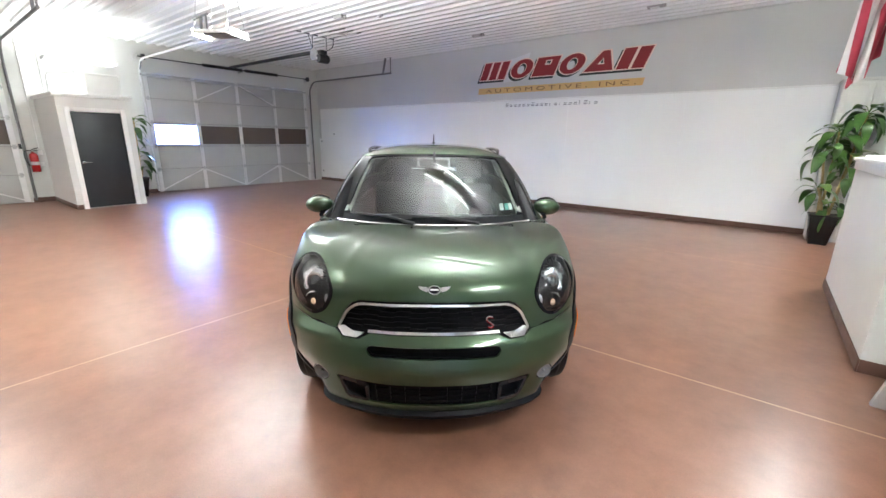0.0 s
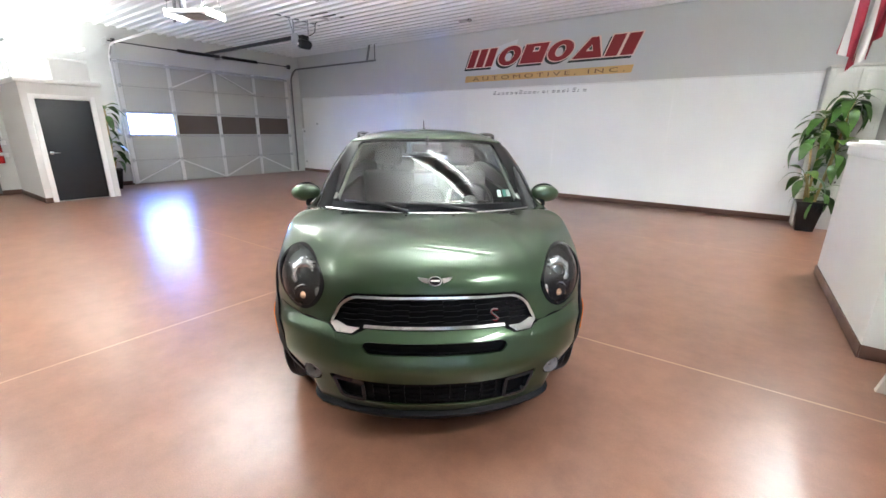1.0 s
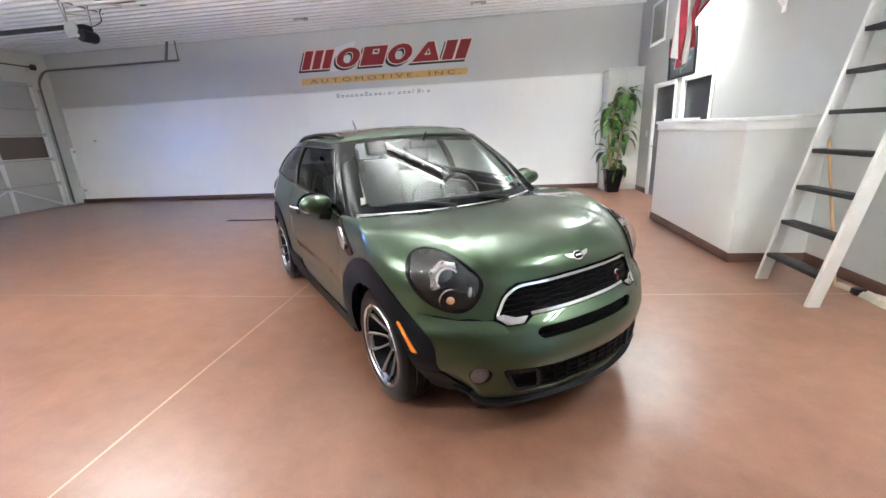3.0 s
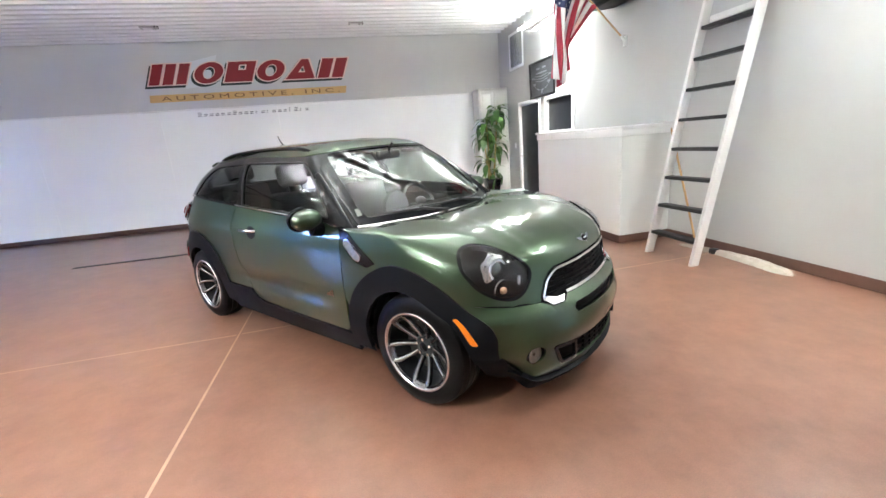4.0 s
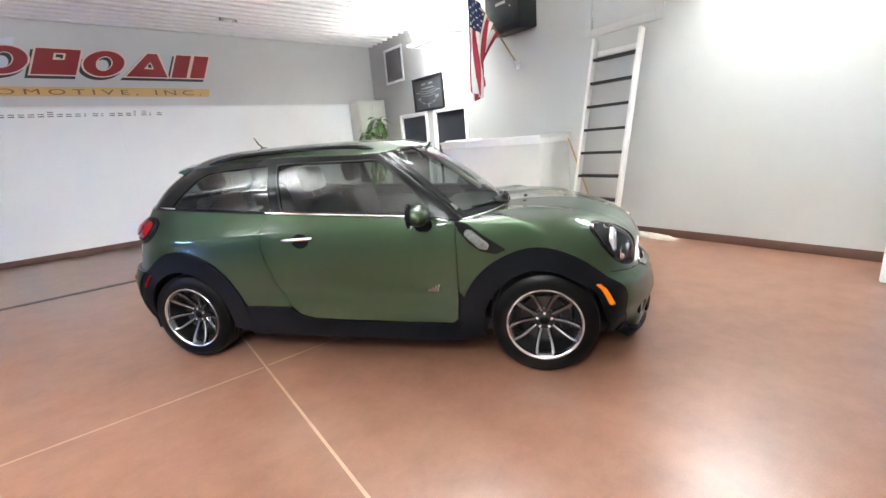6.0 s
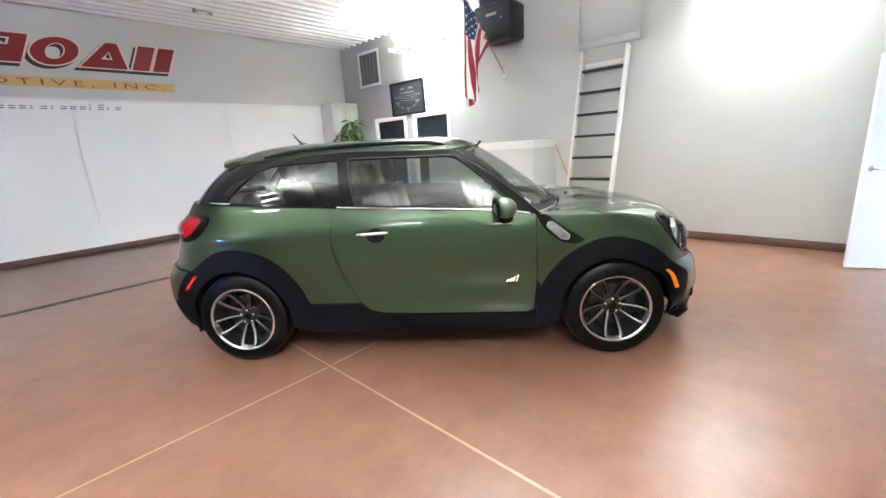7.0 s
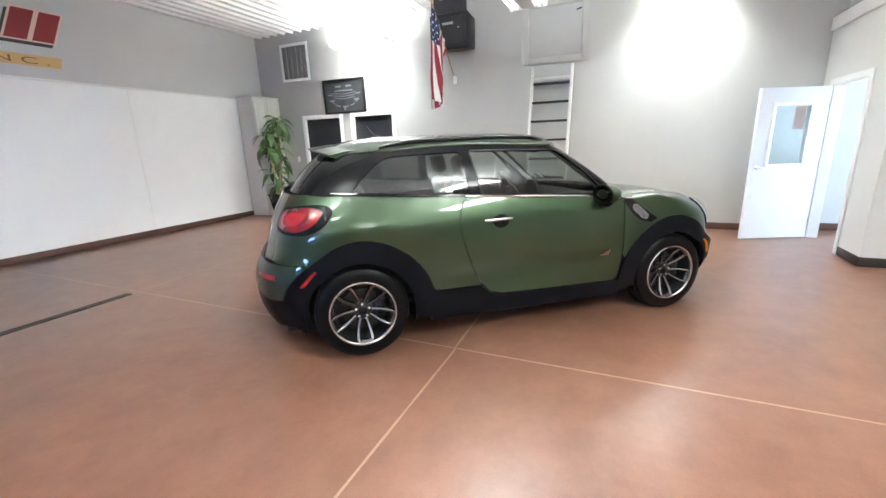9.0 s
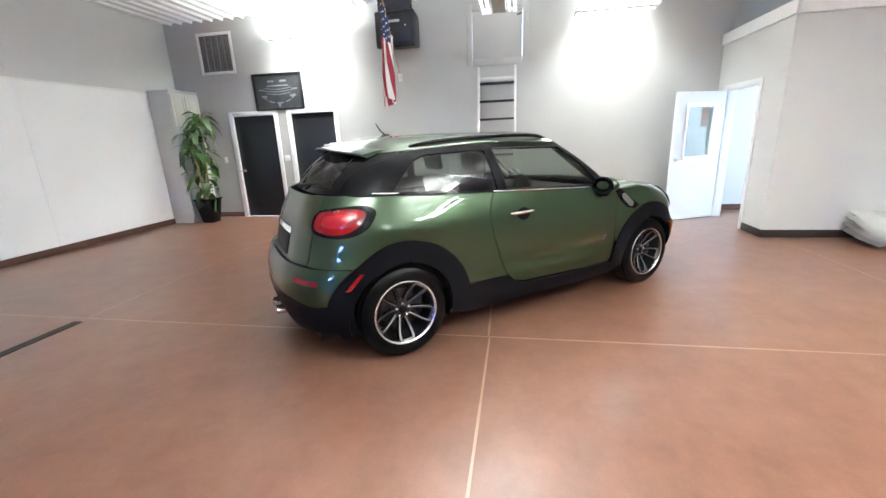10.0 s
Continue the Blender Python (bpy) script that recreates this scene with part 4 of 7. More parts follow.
bm = bmesh.new()
grid_v = [[bm.verts.new(cloth(i, j)) for j in range(NV + 1)] for i in range(NU + 1)]
for i in range(NU):
    for j in range(NV):
        q = bm.faces.new((grid_v[i][j], grid_v[i + 1][j], grid_v[i + 1][j + 1], grid_v[i][j + 1]))
        q.material_index = 2 if (i < 28 and j < 18) else (i // 4) % 2
part("cloth", bm, [M_FLAG_RED, M_FLAG_WHITE, M_FLAG_BLUE], fl, "striped cloth falling in folds", 80)
bm = bmesh.new()
for a in range(9):
    for b in range(8):
        if (a + b) % 2 == 0:
            ci, cj = 1.6 + a * 3.1, 1.4 + b * 2.1
            for lift in (0.003, -0.003):
                c = bm.verts.new(cloth(ci, cj, lift))
                arm = [bm.verts.new(cloth(ci + (1.1 if k % 2 == 0 else 0.45) * math.cos(k * math.pi / 5), cj + (0.8 if k % 2 == 0 else 0.33) * math.sin(k * math.pi / 5), lift)) for k in range(10)]
                for k in range(10):
                    bm.faces.new((c, arm[k], arm[(k + 1) % 10]))
tagged(part("stars", bm, M_FLAG_WHITE, fl, "rows of small white stars", 80), kind="stuff")

# ladder to the loft hatch
la = thing("loft_ladder", pose(1.28, 3.405, 0, 0, 0, 0), "white timber loft ladder with black treads leaning on the wall", "ladder")
TOP_Z, RUN = 2.67, 0.60
for s in (-1, 1):
    bm = bmesh.new()
    y0, y1 = s * 0.322 - 0.019, s * 0.322 + 0.019
    prof = [(0.0, 0.0), (0.095, 0.0), (RUN + 0.065, TOP_Z - 0.02), (RUN - 0.03, TOP_Z)]
    ends = [[bm.verts.new((x, y, z)) for x, z in prof] for y in (y0, y1)]
    for i in range(4):
        bm.faces.new((ends[0][i], ends[0][(i + 1) % 4], ends[1][(i + 1) % 4], ends[1][i]))
    bm.faces.new(ends[0]); bm.faces.new(ends[1][::-1])
    bmesh.ops.bevel(bm, geom=bm.edges[:], offset=0.004, segments=2, profile=0.5, affect="EDGES")
    part("rail", bm, M_LADDER, la, "white painted rail")
for i in range(8):
    z = 0.245 + i * 0.306
    x = RUN * z / TOP_Z
    part("tread", box(x - 0.012, x + 0.10, -0.30, 0.30, z - 0.018, z + 0.018, 0.005), M_TREAD, la, "black grip tread")
part("cross_board", box(RUN + 0.03, RUN + 0.05, -0.30, 0.30, 2.44, 2.50, 0.003), M_LADDER, la)

def table_at(t, rows):
    return float(np.interp(t, [r[0] for r in rows], [r[1] for r in rows]))


# wooden pole behind the ladder, rolled sheeting and a strap on the floor
bp = thing("wooden_pole", pose(1.80, 3.52, 0.0), "pale wooden pole leaning into the corner", "pole")
part("shaft", tube([(0.0, 0.0, 0.012), (0.16, 0.68, 1.36)], 0.013, 10), M_WOOD, bp)
part("tip", tube([(0.16, 0.68, 1.36), (0.164, 0.697, 1.395)], [0.013, 0.009], 10), M_WOOD, bp)
rnd = random.Random(4)
bm = bmesh.new()
rows = []
for i in range(53):
    t = i / 52
    y = 3.76 - 1.30 * t
    cx = table_at(t, ((0.0, 1.80), (0.4, 1.875), (0.7, 1.875), (1.0, 1.83)))
    w = table_at(t, ((0.0, 0.020), (0.35, 0.050), (0.6, 0.085), (0.9, 0.090), (1.0, 0.020))) * rnd.uniform(0.86, 1.1)
    h = table_at(t, ((0.0, 0.025), (0.3, 0.045), (0.6, 0.060), (0.9, 0.045), (1.0, 0.010)))
    row = []
    for k in range(11):
        u = -1 + 0.2 * k
        z = 0.003 + h * (1 - u * u) ** 0.6 * (0.80 + 0.20 * math.sin(9 * u + 14 * t)) + rnd.uniform(0, 0.006) * (1 - u * u)
        row.append(bm.verts.new((cx + w * u + rnd.uniform(-0.004, 0.004), y + rnd.uniform(-0.008, 0.008), z)))
    rows.append(row)
for r, q in zip(rows, rows[1:]):
    for k in range(10):
        bm.faces.new((r[k], r[k + 1], q[k + 1], q[k]))
    bm.faces.new((r[0], q[0], q[10], r[10]))
solid("rolled_sheeting", bm, M_CLOTH, "flattened roll of dirty white sheeting by the wall", "sheeting", smooth=60)
solid("rubber_foot", box(1.80, 1.88, 3.30, 3.37, 0.0, 0.06, 0.012), M_BLACK, "small black rubber block on the floor", "block")

# tall cabinet
ca = thing("tall_cabinet", pose(1.27, 9.57, 0), "tall cream painted cabinet with panelled doors", "cabinet")
CX, CY, CZ = EAST - 1.27 - 0.002, NORTH - 9.57 - 0.002, 2.55
part("body", box(0.0, CX, 0.02, CY, 0.0, CZ, 0.003), M_CABINET, ca)
part("cornice", box(-0.015, CX, -0.02, CY, CZ + 0.0005, CZ + 0.04, 0.006), M_CABINET, ca)
for c in range(2):
    x0, x1 = c * CX / 2 + 0.01, (c + 1) * CX / 2 - 0.006
    for z0, z1 in ((0.10, 0.85), (0.87, 1.36), (1.38, 1.72), (1.75, 2.52)):
        dr = part("door", box(x0, x1, -0.001, 0.0195, z0, z1, 0.003), M_CABINET, ca)
        bw = 0.055
        for q in ((x0, x0 + bw, z0, z1), (x1 - bw, x1, z0, z1), (x0 + bw, x1 - bw, z0, z0 + bw), (x0 + bw, x1 - bw, z1 - bw, z1)):
            part("stile", box(q[0], q[1], -0.011, -0.0015, q[2], q[3], 0.003), M_CABINET, dr)
        part("raised_panel", box(x0 + bw + 0.02, x1 - bw - 0.02, -0.008, -0.0015, z0 + bw + 0.02, z1 - bw - 0.02, 0.005), M_CABINET, dr)
        kx = x1 - 0.028 if c == 0 else x0 + 0.028
        part("knob", lathe([(0, 0), (0.006, 0), (0.006, 0.012), (0.014, 0.018), (0.010, 0.026), (0, 0.028)], 14, "Y"), M_DARKSTEEL, dr, m=pose(kx, -0.011, z0 + 0.06 if z0 > 1.3 else z1 - 0.06, 0, 0, 180))

# fire extinguisher, boxes and conduit beside the closet
fe = thing("fire_extinguisher", pose(WEST + 0.10, 2.15, 0.70), "red fire extinguisher with a black hose on the wall", "fire extinguisher")
part("cylinder", lathe([(0.0, 0.0), (0.068, 0.0), (0.075, 0.015), (0.075, 0.36), (0.06, 0.41), (0.025, 0.43), (0.025, 0.45), (0.0, 0.45)], 28), M_EXT_RED, fe)
part("valve", box(-0.02, 0.02, -0.02, 0.02, 0.45, 0.50, 0.005), M_CHROME, fe)
part("grip", tube([(0.0, -0.02, 0.50), (0.0, 0.10, 0.54)], 0.010, 8), M_DARKSTEEL, fe)
part("grip", tube([(0.0, -0.02, 0.48), (0.0, 0.09, 0.48)], 0.009, 8), M_DARKSTEEL, fe)
part("hose", tube(spline([(0, -0.02, 0.48), (0.0, -0.13, 0.46), (0.02, -0.15, 0.30), (0.03, -0.10, 0.14)], 8), 0.011, 8), M_BLACK, fe)
part("label", lathe([(0.0756, 0.16), (0.0756, 0.23)], 28), M_TRIM, fe)
part("wall_hook", box(-0.10, -0.06, -0.02, 0.02, 0.30, 0.46, 0.004), M_DARKSTEEL, fe)
for nm, lab, y, z, hy, hz, mm in (("switch_box", "small grey steel switch box with conduit", 2.28, 1.13, 0.055, 0.065, M_GALV), ("outlet_box", "small grey steel outlet box", 2.27, 0.87, 0.055, 0.065, M_GALV), ("door_button", "dark push button box beside the door", 1.99, 1.27, 0.035, 0.055, M_DARKSTEEL)):
    bx = thing(nm, pose(WEST, y, z), lab, "switch box")
    part("body", box(0.0, 0.05, -hy, hy, -hz, hz, 0.006), mm, bx)
    part("cover", box(0.0505, 0.056, -hy * 0.8, hy * 0.8, -hz * 0.8, hz * 0.8, 0.003), M_TRIM if mm is M_GALV else M_BLACK, bx)
for pts in ([(WEST + 0.018, 2.28, 1.225), (WEST + 0.018, 2.28, 3.85)], [(WEST + 0.018, 2.60, 2.46), (WEST + 0.018, 2.60, 3.85)], [(WEST + 0.018, 3.20, 3.1), (WEST + 0.018, 3.20, 3.85)], [(WEST + 0.018, 2.68, 2.46), (WEST + 0.018, 2.68, 2.85), (WEST + 0.018, 2.74, 2.93), (WEST + 0.018, 3.2, 2.95)]):
    cdt_ = thing("conduit", pose(0, 0, 0), "thin grey electrical conduit on the wall", "conduit", "conduits")
    part("pipe", tube(pts, 0.012, 8), M_STEEL_WHITE, cdt_)
    for k in range(3):
        a, b = Vector(pts[0]), Vector(pts[1])
        p = a.lerp(b, 0.15 + 0.35 * k)
        part("clip", box(p.x - 0.0185, p.x + 0.014, p.y - 0.022, p.y + 0.022, p.z - 0.008, p.z + 0.008, 0.002), M_GALV, cdt_)
jb = thing("junction_box", pose(WEST, 3.24, 3.03), "small white junction box above the closet", "junction box")
part("body", box(0.0, 0.06, -0.06, 0.06, -0.06, 0.06, 0.006), M_STEEL_WHITE, jb)
part("cover", box(0.0605, 0.066, -0.05, 0.05, -0.05, 0.05, 0.003), M_STEEL_WHITE, jb)

# trench drain in the floor
dn = thing("trench_drain", pose(0.05, 6.985, 0), "narrow dark slotted trench drain grate in the floor", "drain", kind="structure")
part("channel", box(-6.4, -3.22, -0.045, 0.045, 0.0, 0.0015), M_BASE_DARK, dn, smooth=None)
for y in (-0.044, 0.044):
    part("edge", box(-6.4, -3.22, y - 0.004, y + 0.004, 0.0016, 0.005), M_DARKSTEEL, dn, smooth=None)
bm0 = box(-0.008, 0.008, -0.038, 0.038, 0.0016, 0.006, 0.0015, 1)
bar_mesh = bm_mesh("grate_bar", bm0, M_BASE_DARK)
for i in range(110):
    ob = new("bar", bar_mesh)
    ob.parent = dn
    ob.location = (-6.385 + i * 0.029, 0, 0)

# bundle of white panels on the floor by the office wall
bu = thing("panel_bundle", pose(-0.34, -1.55, 0), "bundle of white ribbed panels lying by the office wall", "panel bundle")
for i in range(4):
    x0 = -0.16 + 0.05 * i
    bm = bmesh.new()
    prof = []
    for k in range(13):
        y = -1.6 + 1.85 * k / 12
        prof += [(y, 0.0), (y + 0.05, 0.012), (y + 0.10, 0.012), (y + 0.14, 0.0)]
    pts_t = [[bm.verts.new((x, y, 0.01 + i * 0.055 + z + (0.045 if x > 0.2 else 0.0) + 0.012 * math.sin(3 * y))) for y, z in prof] for x in (x0, x0 + 0.30, 0.48)]
    for r, q in zip(pts_t, pts_t[1:]):
        for k in range(len(prof) - 1):
            bm.faces.new((r[k], r[k + 1], q[k + 1], q[k]))
    bmesh.ops.solidify(bm, geom=bm.faces[:], thickness=0.030)
    part("panel", bm, M_TRIM, bu, smooth=25, m=pose(0, 0, 0.03, 0, -3 - 4 * i, 0))


# ---- potted plants ----
def leaf_mesh(name, length, width, droop, material):
    bm = bmesh.new()
    rows = []
    for i in range(9):
        t = i / 8
        w = width * math.sin(math.pi * min(1, t * 0.93 + 0.05)) ** 0.8 * (1 - 0.35 * t)
        x = length * (t - 0.10 * t * t)
        z = 0.10 * length * math.sin(t * 2.2) - droop * length * t * t
        rows.append([bm.verts.new((x, s * w, z + 0.22 * abs(s) * w - 0.10 * s * s * w)) for s in (-1, -0.5, 0, 0.5, 1)])
    for r, q in zip(rows, rows[1:]):
        for k in range(4):
            bm.faces.new((r[k], r[k + 1], q[k + 1], q[k]))
    tube([(-0.10 * length - 0.03, 0, -0.01), (0.0, 0, 0.0)], 0.004, 5, bm=bm)
    return bm_mesh(name, bm, material, smooth=80)


LEAVES = [leaf_mesh("leaf", 0.31, 0.086, 0.70, M_LEAF), leaf_mesh("leaf", 0.27, 0.080, 1.0, M_LEAF), leaf_mesh("leaf", 0.26, 0.078, 0.40, M_LEAF_PALE)]


def potted_plant(m, seed, label, canes):
    """A black planter with bare canes, each crowned by drooping leaves; canes: foot, top, height, leaves, depth of the crown."""
    rnd = random.Random(seed)
    t = thing("potted_plant", m, label, "plant", "potted plants")
    bm = bmesh.new()
    bmesh.ops.create_cone(bm, cap_ends=True, segments=4, radius1=0.165, radius2=0.255, depth=0.48, matrix=pose(0, 0, 0.24, 0, 0, 45))
    bmesh.ops.bevel(bm, geom=bm.edges[:], offset=0.012, segments=2, profile=0.5, affect="EDGES")
    pot = part("pot", bm, M_POT, t, "tall tapered square black planter")
    part("rim", tube([(-0.185, -0.185, 0.478), (0.185, -0.185, 0.478), (0.185, 0.185, 0.478), (-0.185, 0.185, 0.478)], 0.012, 6, closed=True), M_POT, pot)
    part("soil", box(-0.165, 0.165, -0.165, 0.165, 0.4805, 0.487, 0.002), M_SOIL, pot)
    for (x0, y0), (x1, y1), top, n, deep in canes:
        pts = spline([(x0, y0, 0.485), ((x0 + x1) / 2 + 0.01, (y0 + y1) / 2, 0.485 + (top - 0.485) * 0.55), (x1, y1, top)], 5)
        part("cane", tube(pts, [0.019 - 0.005 * i / len(pts) for i in range(len(pts))], 8), M_CANE, t, "pale ringed cane")
        for i in range(n):
            f = i / max(1, n - 1)
            h = top + 0.03 - deep * f ** 1.2
            k = max(0.0, min(1.0, (h - 0.485) / (top - 0.485)))
            cx, cy = x0 + (x1 - x0) * k, y0 + (y1 - y0) * k
            yaw = i * 137.5 + rnd.uniform(-20, 20)
            reach = rnd.uniform(0.07, 0.15) * (0.55 + 0.6 * f)
            px, py = cx + reach * math.cos(radians(yaw)), cy + reach * math.sin(radians(yaw))
            rise = reach * (0.9 - 0.7 * f)
            up = 22 - 55 * f + rnd.uniform(-14, 14)
            ob = new("leaf", LEAVES[2] if i < 3 else LEAVES[rnd.randrange(2)])
            ob.parent = t
            q = rnd.uniform(0.85, 1.15)
            ob.matrix_basis = Matrix.LocRotScale((px, py, h + rise), Euler((radians(rnd.uniform(-12, 12)), radians(-up), radians(yaw)), "XYZ"), (q, q * rnd.uniform(0.9, 1.15), q))
            part("petiole", tube([(cx, cy, h - 0.02), ((cx + px) / 2, (cy + py) / 2, h + rise * 0.7), (px, py, h + rise)], 0.0045, 5), M_LEAF_PALE, t)
    return t


potted_plant(pose(1.40, 9.27, 0), 3, "tall leafy cane plant in black planter beside a cabinet", [((0.05, -0.02), (0.20, 0.0), 2.06, 19, 0.28), ((-0.05, 0.03), (-0.06, 0.05), 1.78, 21, 0.36), ((-0.08, -0.04), (-0.18, 0.0), 1.46, 10, 0.18), ((0.06, 0.06), (0.16, 0.06), 1.38, 16, 0.36), ((-0.03, -0.08), (-0.16, -0.08), 0.92, 8, 0.14), ((0.02, 0.02), (0.04, 0.0), 0.60, 9, 0.08)])
potted_plant(pose(-12.30, 3.98, 0, 0, 0, 80), 8, "tall leafy cane plant in black planter beside the closet", [((0.03, -0.02), (0.08, 0.02), 1.90, 14, 0.30), ((-0.04, 0.04), (-0.06, 0.04), 1.55, 13, 0.34), ((0.0, -0.06), (0.06, -0.12), 1.12, 10, 0.3), ((0.05, 0.06), (0.10, 0.10), 0.72, 7, 0.14)])


# ---- painted sign on the north wall ----
sg = thing("wall_sign", pose(0, NORTH, 0), "painted business sign with red shapes over a lettered gold band", "sign")
SHEAR = 0.40


def plain_shape(kind, g):
    """One plain emblem shape, a unit high: its width, its loops and whether they are joined or cut out; g widens it all round."""
    if kind == "ring":
        return 0.98, [ring(0.49, 0.5, 0.49 + g, 0.52 + g, 40), ring(0.49, 0.5, 0.20 - 0.6 * g, 0.30 - 0.6 * g, 32)], False
    if kind == "wedge":
        return 1.10, [[(-g * 1.5, -g), (1.10 + g * 1.5, -g), (0.68 + g, 1 + g), (0.42 - g, 1 + g)], [(0.42 + g, 0.34 + g), (0.68 - g, 0.34 + g), (0.55, 0.66 - g)]], False
    if kind == "block":
        return 0.98, [rect(-g, 0.98 + g, -g, 1 + g), rect(0.40 + g, 0.66 - g, 0.58 + g, 0.84 - g)], False
    n, w = (3, 1.34) if kind == "three_bars" else (2, 1.06)
    step = w / n
    return w, [rect(k * step - g, k * step + step - 0.10 + g, -g, 1 + g) for k in range(n)], True


SIGN_X0, SIGN_X1, SIGN_Z, CAP = -5.82, -1.60, 3.07, 0.405
SHAPES = ("three_bars", "ring", "block", "ring", "wedge", "two_bars")
GAP_W = 0.11
hx = (SIGN_X1 - SIGN_X0 - SHEAR * CAP) / (sum(plain_shape(c, 0)[0] for c in SHAPES) + GAP_W * 5)
x = SIGN_X0
for c in SHAPES:
    for nm, material, y, g, dx, dz in (("emblem_shadow", M_SIGN_BLACK, 0.003, 0.05, -0.050, -0.045), ("emblem_edge", M_SIGN_EDGE, 0.006, 0.05, 0, 0), ("emblem_shape", M_SIGN_RED, 0.009, 0.0, 0, 0)):
        w, pieces, joined = plain_shape(c, g)
        place = lambda u, v, x=x, y=y, dx=dx, dz=dz: (x + dx + hx * u + SHEAR * CAP * v, -y, SIGN_Z + dz + CAP * v)
        part(nm, sheet(pieces, 9.0, place, union=joined, grid=False), material, sg, smooth=None)
    x += (w + GAP_W) * hx
part("gold_band", sheet([[(-5.87, 2.725), (-1.80, 2.725), (-1.765, 2.875), (-5.85, 2.875)]], 9.0, lambda u, v: (u, -0.003, v), grid=False), M_BRASS, sg, "ochre gold band", None)
part("pale_patch", sheet([[(-5.12, 2.98), (-4.62, 3.02), (-4.40, 3.62), (-4.98, 3.50)]], 9.0, lambda u, v: (u, -0.0015, v), grid=False), M_SIGN_PATCH, sg, "pale grey patch behind the red shapes", None)


def lettering(body, x0, x1, z, size, material, y, gap=1.0):
    cu = bpy.data.curves.new("lettering", "FONT")
    cu.body, cu.size, cu.space_character, cu.fill_mode = body, size, gap, "FRONT"
    ob = new("lettering", cu)
    ob.data.materials.append(material)
    ob.parent = sg
    bpy.context.view_layer.update()
    s = (x1 - x0) / max(ob.dimensions.x, 1e-3)
    ob.matrix_basis = Matrix.LocRotScale((x0, -y, z), Euler((radians(90), 0, 0)), (s, 1, 1))
    return ob


lettering("AUTOMOTIVE, INC.", -5.64, -1.93, 2.755, 0.125, M_SIGN_BROWN, 0.006, 1.5)
for k in range(20):
    a = -5.01 + k * 0.1185
    tall = k in (0, 6, 16, 17)
    w = 0.030 if k in (10, 12, 16, 18) else 0.078
    for z0, z1 in ((2.394, 2.408), (2.428, 2.440), (2.462, 2.474))[:3 if tall else 2]:
        part("text_bar", sheet([rect(a + 0.15 * (z0 - 2.39), a + w + 0.15 * (z0 - 2.39), z0, z1)], 9.0, lambda u, v: (u, -0.0215, v), grid=False), M_SIGN_TEXT, sg, smooth=None)

# ---- the car ----
M_PAINT = mat("green_metallic_paint", (0.037, 0.070, 0.033), 0.34, 0.72, vary=0.10, scale=2.0, fine=900, coat=1.0, rough_vary=0.03)
M_PAINT.node_tree.nodes["Principled BSDF"].inputs["Coat IOR"].default_value = 1.5
M_PAINT.node_tree.nodes["Principled BSDF"].inputs["Coat Roughness"].default_value = 0.025
M_CLAD = mat("black_cladding_plastic", (0.0035, 0.0042, 0.0065), 0.5, vary=0.2, scale=6, fine=500, spec=0.13)
M_GLOSSBLACK = mat("gloss_black_trim", (0.010, 0.010, 0.011), 0.10, vary=0.2, scale=6, spec=0.18, rough_vary=0.02)
M_TYRE = mat("tyre_rubber", (0.003, 0.003, 0.0035), 0.36, vary=0.35, scale=9, fine=200, spec=0.16)
M_RIM_DARK = mat("dark_grey_alloy", (0.19, 0.187, 0.19), 0.26, 0.95, vary=0.15, scale=12)
M_RIM_BRIGHT = mat("machined_alloy_lip", (0.62, 0.63, 0.65), 0.18, 1.0, vary=0.05, scale=20, rough_vary=0.04)
M_DISC = mat("brake_disc_steel", (0.08, 0.075, 0.075), 0.4, 0.9, vary=0.3, scale=10)
M_LENS = glass("lamp_lens", (0.95, 0.96, 0.97), base=0.03)
M_RED_LENS = mat("red_tail_lens", (0.30, 0.002, 0.006), 0.12, vary=0.5, scale=9, coat=1.0)
M_RED_DEEP = mat("red_reflector", (0.30, 0.008, 0.012), 0.2, vary=0.2, scale=40, coat=0.5)
M_AMBER = mat("amber_marker", (0.85, 0.22, 0.01), 0.2, vary=0.15, scale=40, coat=0.5)
M_AMBER_BULB = mat("amber_bulb", (0.72, 0.47, 0.30), 0.15, 0.3, vary=0.15, scale=30)
M_REFLECT = mat("lamp_reflector", (0.80, 0.81, 0.83), 0.12, 1.0, vary=0.25, scale=20)
M_WGLASS = glass("windscreen_glass", (0.66, 0.72, 0.68), base=0.036)
M_SGLASS = glass("tinted_side_glass", (0.56, 0.61, 0.58), base=0.032)
M_QGLASS = glass("privacy_glass", (0.33, 0.36, 0.35), base=0.032)
M_SEAT = mat("black_seat_leather", (0.007, 0.007, 0.008), 0.5, vary=0.2, scale=8, fine=300, spec=0.2)
M_DASH = mat("dark_grey_dashboard", (0.010, 0.010, 0.011), 0.6, vary=0.2, scale=8, fine=300, spec=0.3)
M_PROJECTOR = mat("projector_glass", (0.11, 0.12, 0.125), 0.06, 0.4, vary=0.2, scale=8, coat=1.0)
M_LAMP_SATIN = mat("satin_lamp_bezel", (0.66, 0.67, 0.68), 0.25, 0.7, vary=0.1, scale=20)
M_LAMP_HOUSE = mat("smoked_lamp_housing", (0.36, 0.36, 0.37), 0.24, 0.8, vary=0.12, scale=4)
M_SCUTTLE = mat("scuttle_mesh_silver", (0.30, 0.31, 0.31), 0.35, 0.8, vary=0.4, scale=60)
M_MIRROR = mat("dark_mirror_glass", (0.12, 0.125, 0.13), 0.03, 1.0, vary=0.02, scale=3, rough_vary=0.01)
M_HUB = mat("black_hub_paint", (0.022, 0.022, 0.024), 0.4, 0.3, vary=0.3, scale=12, spec=0.3)
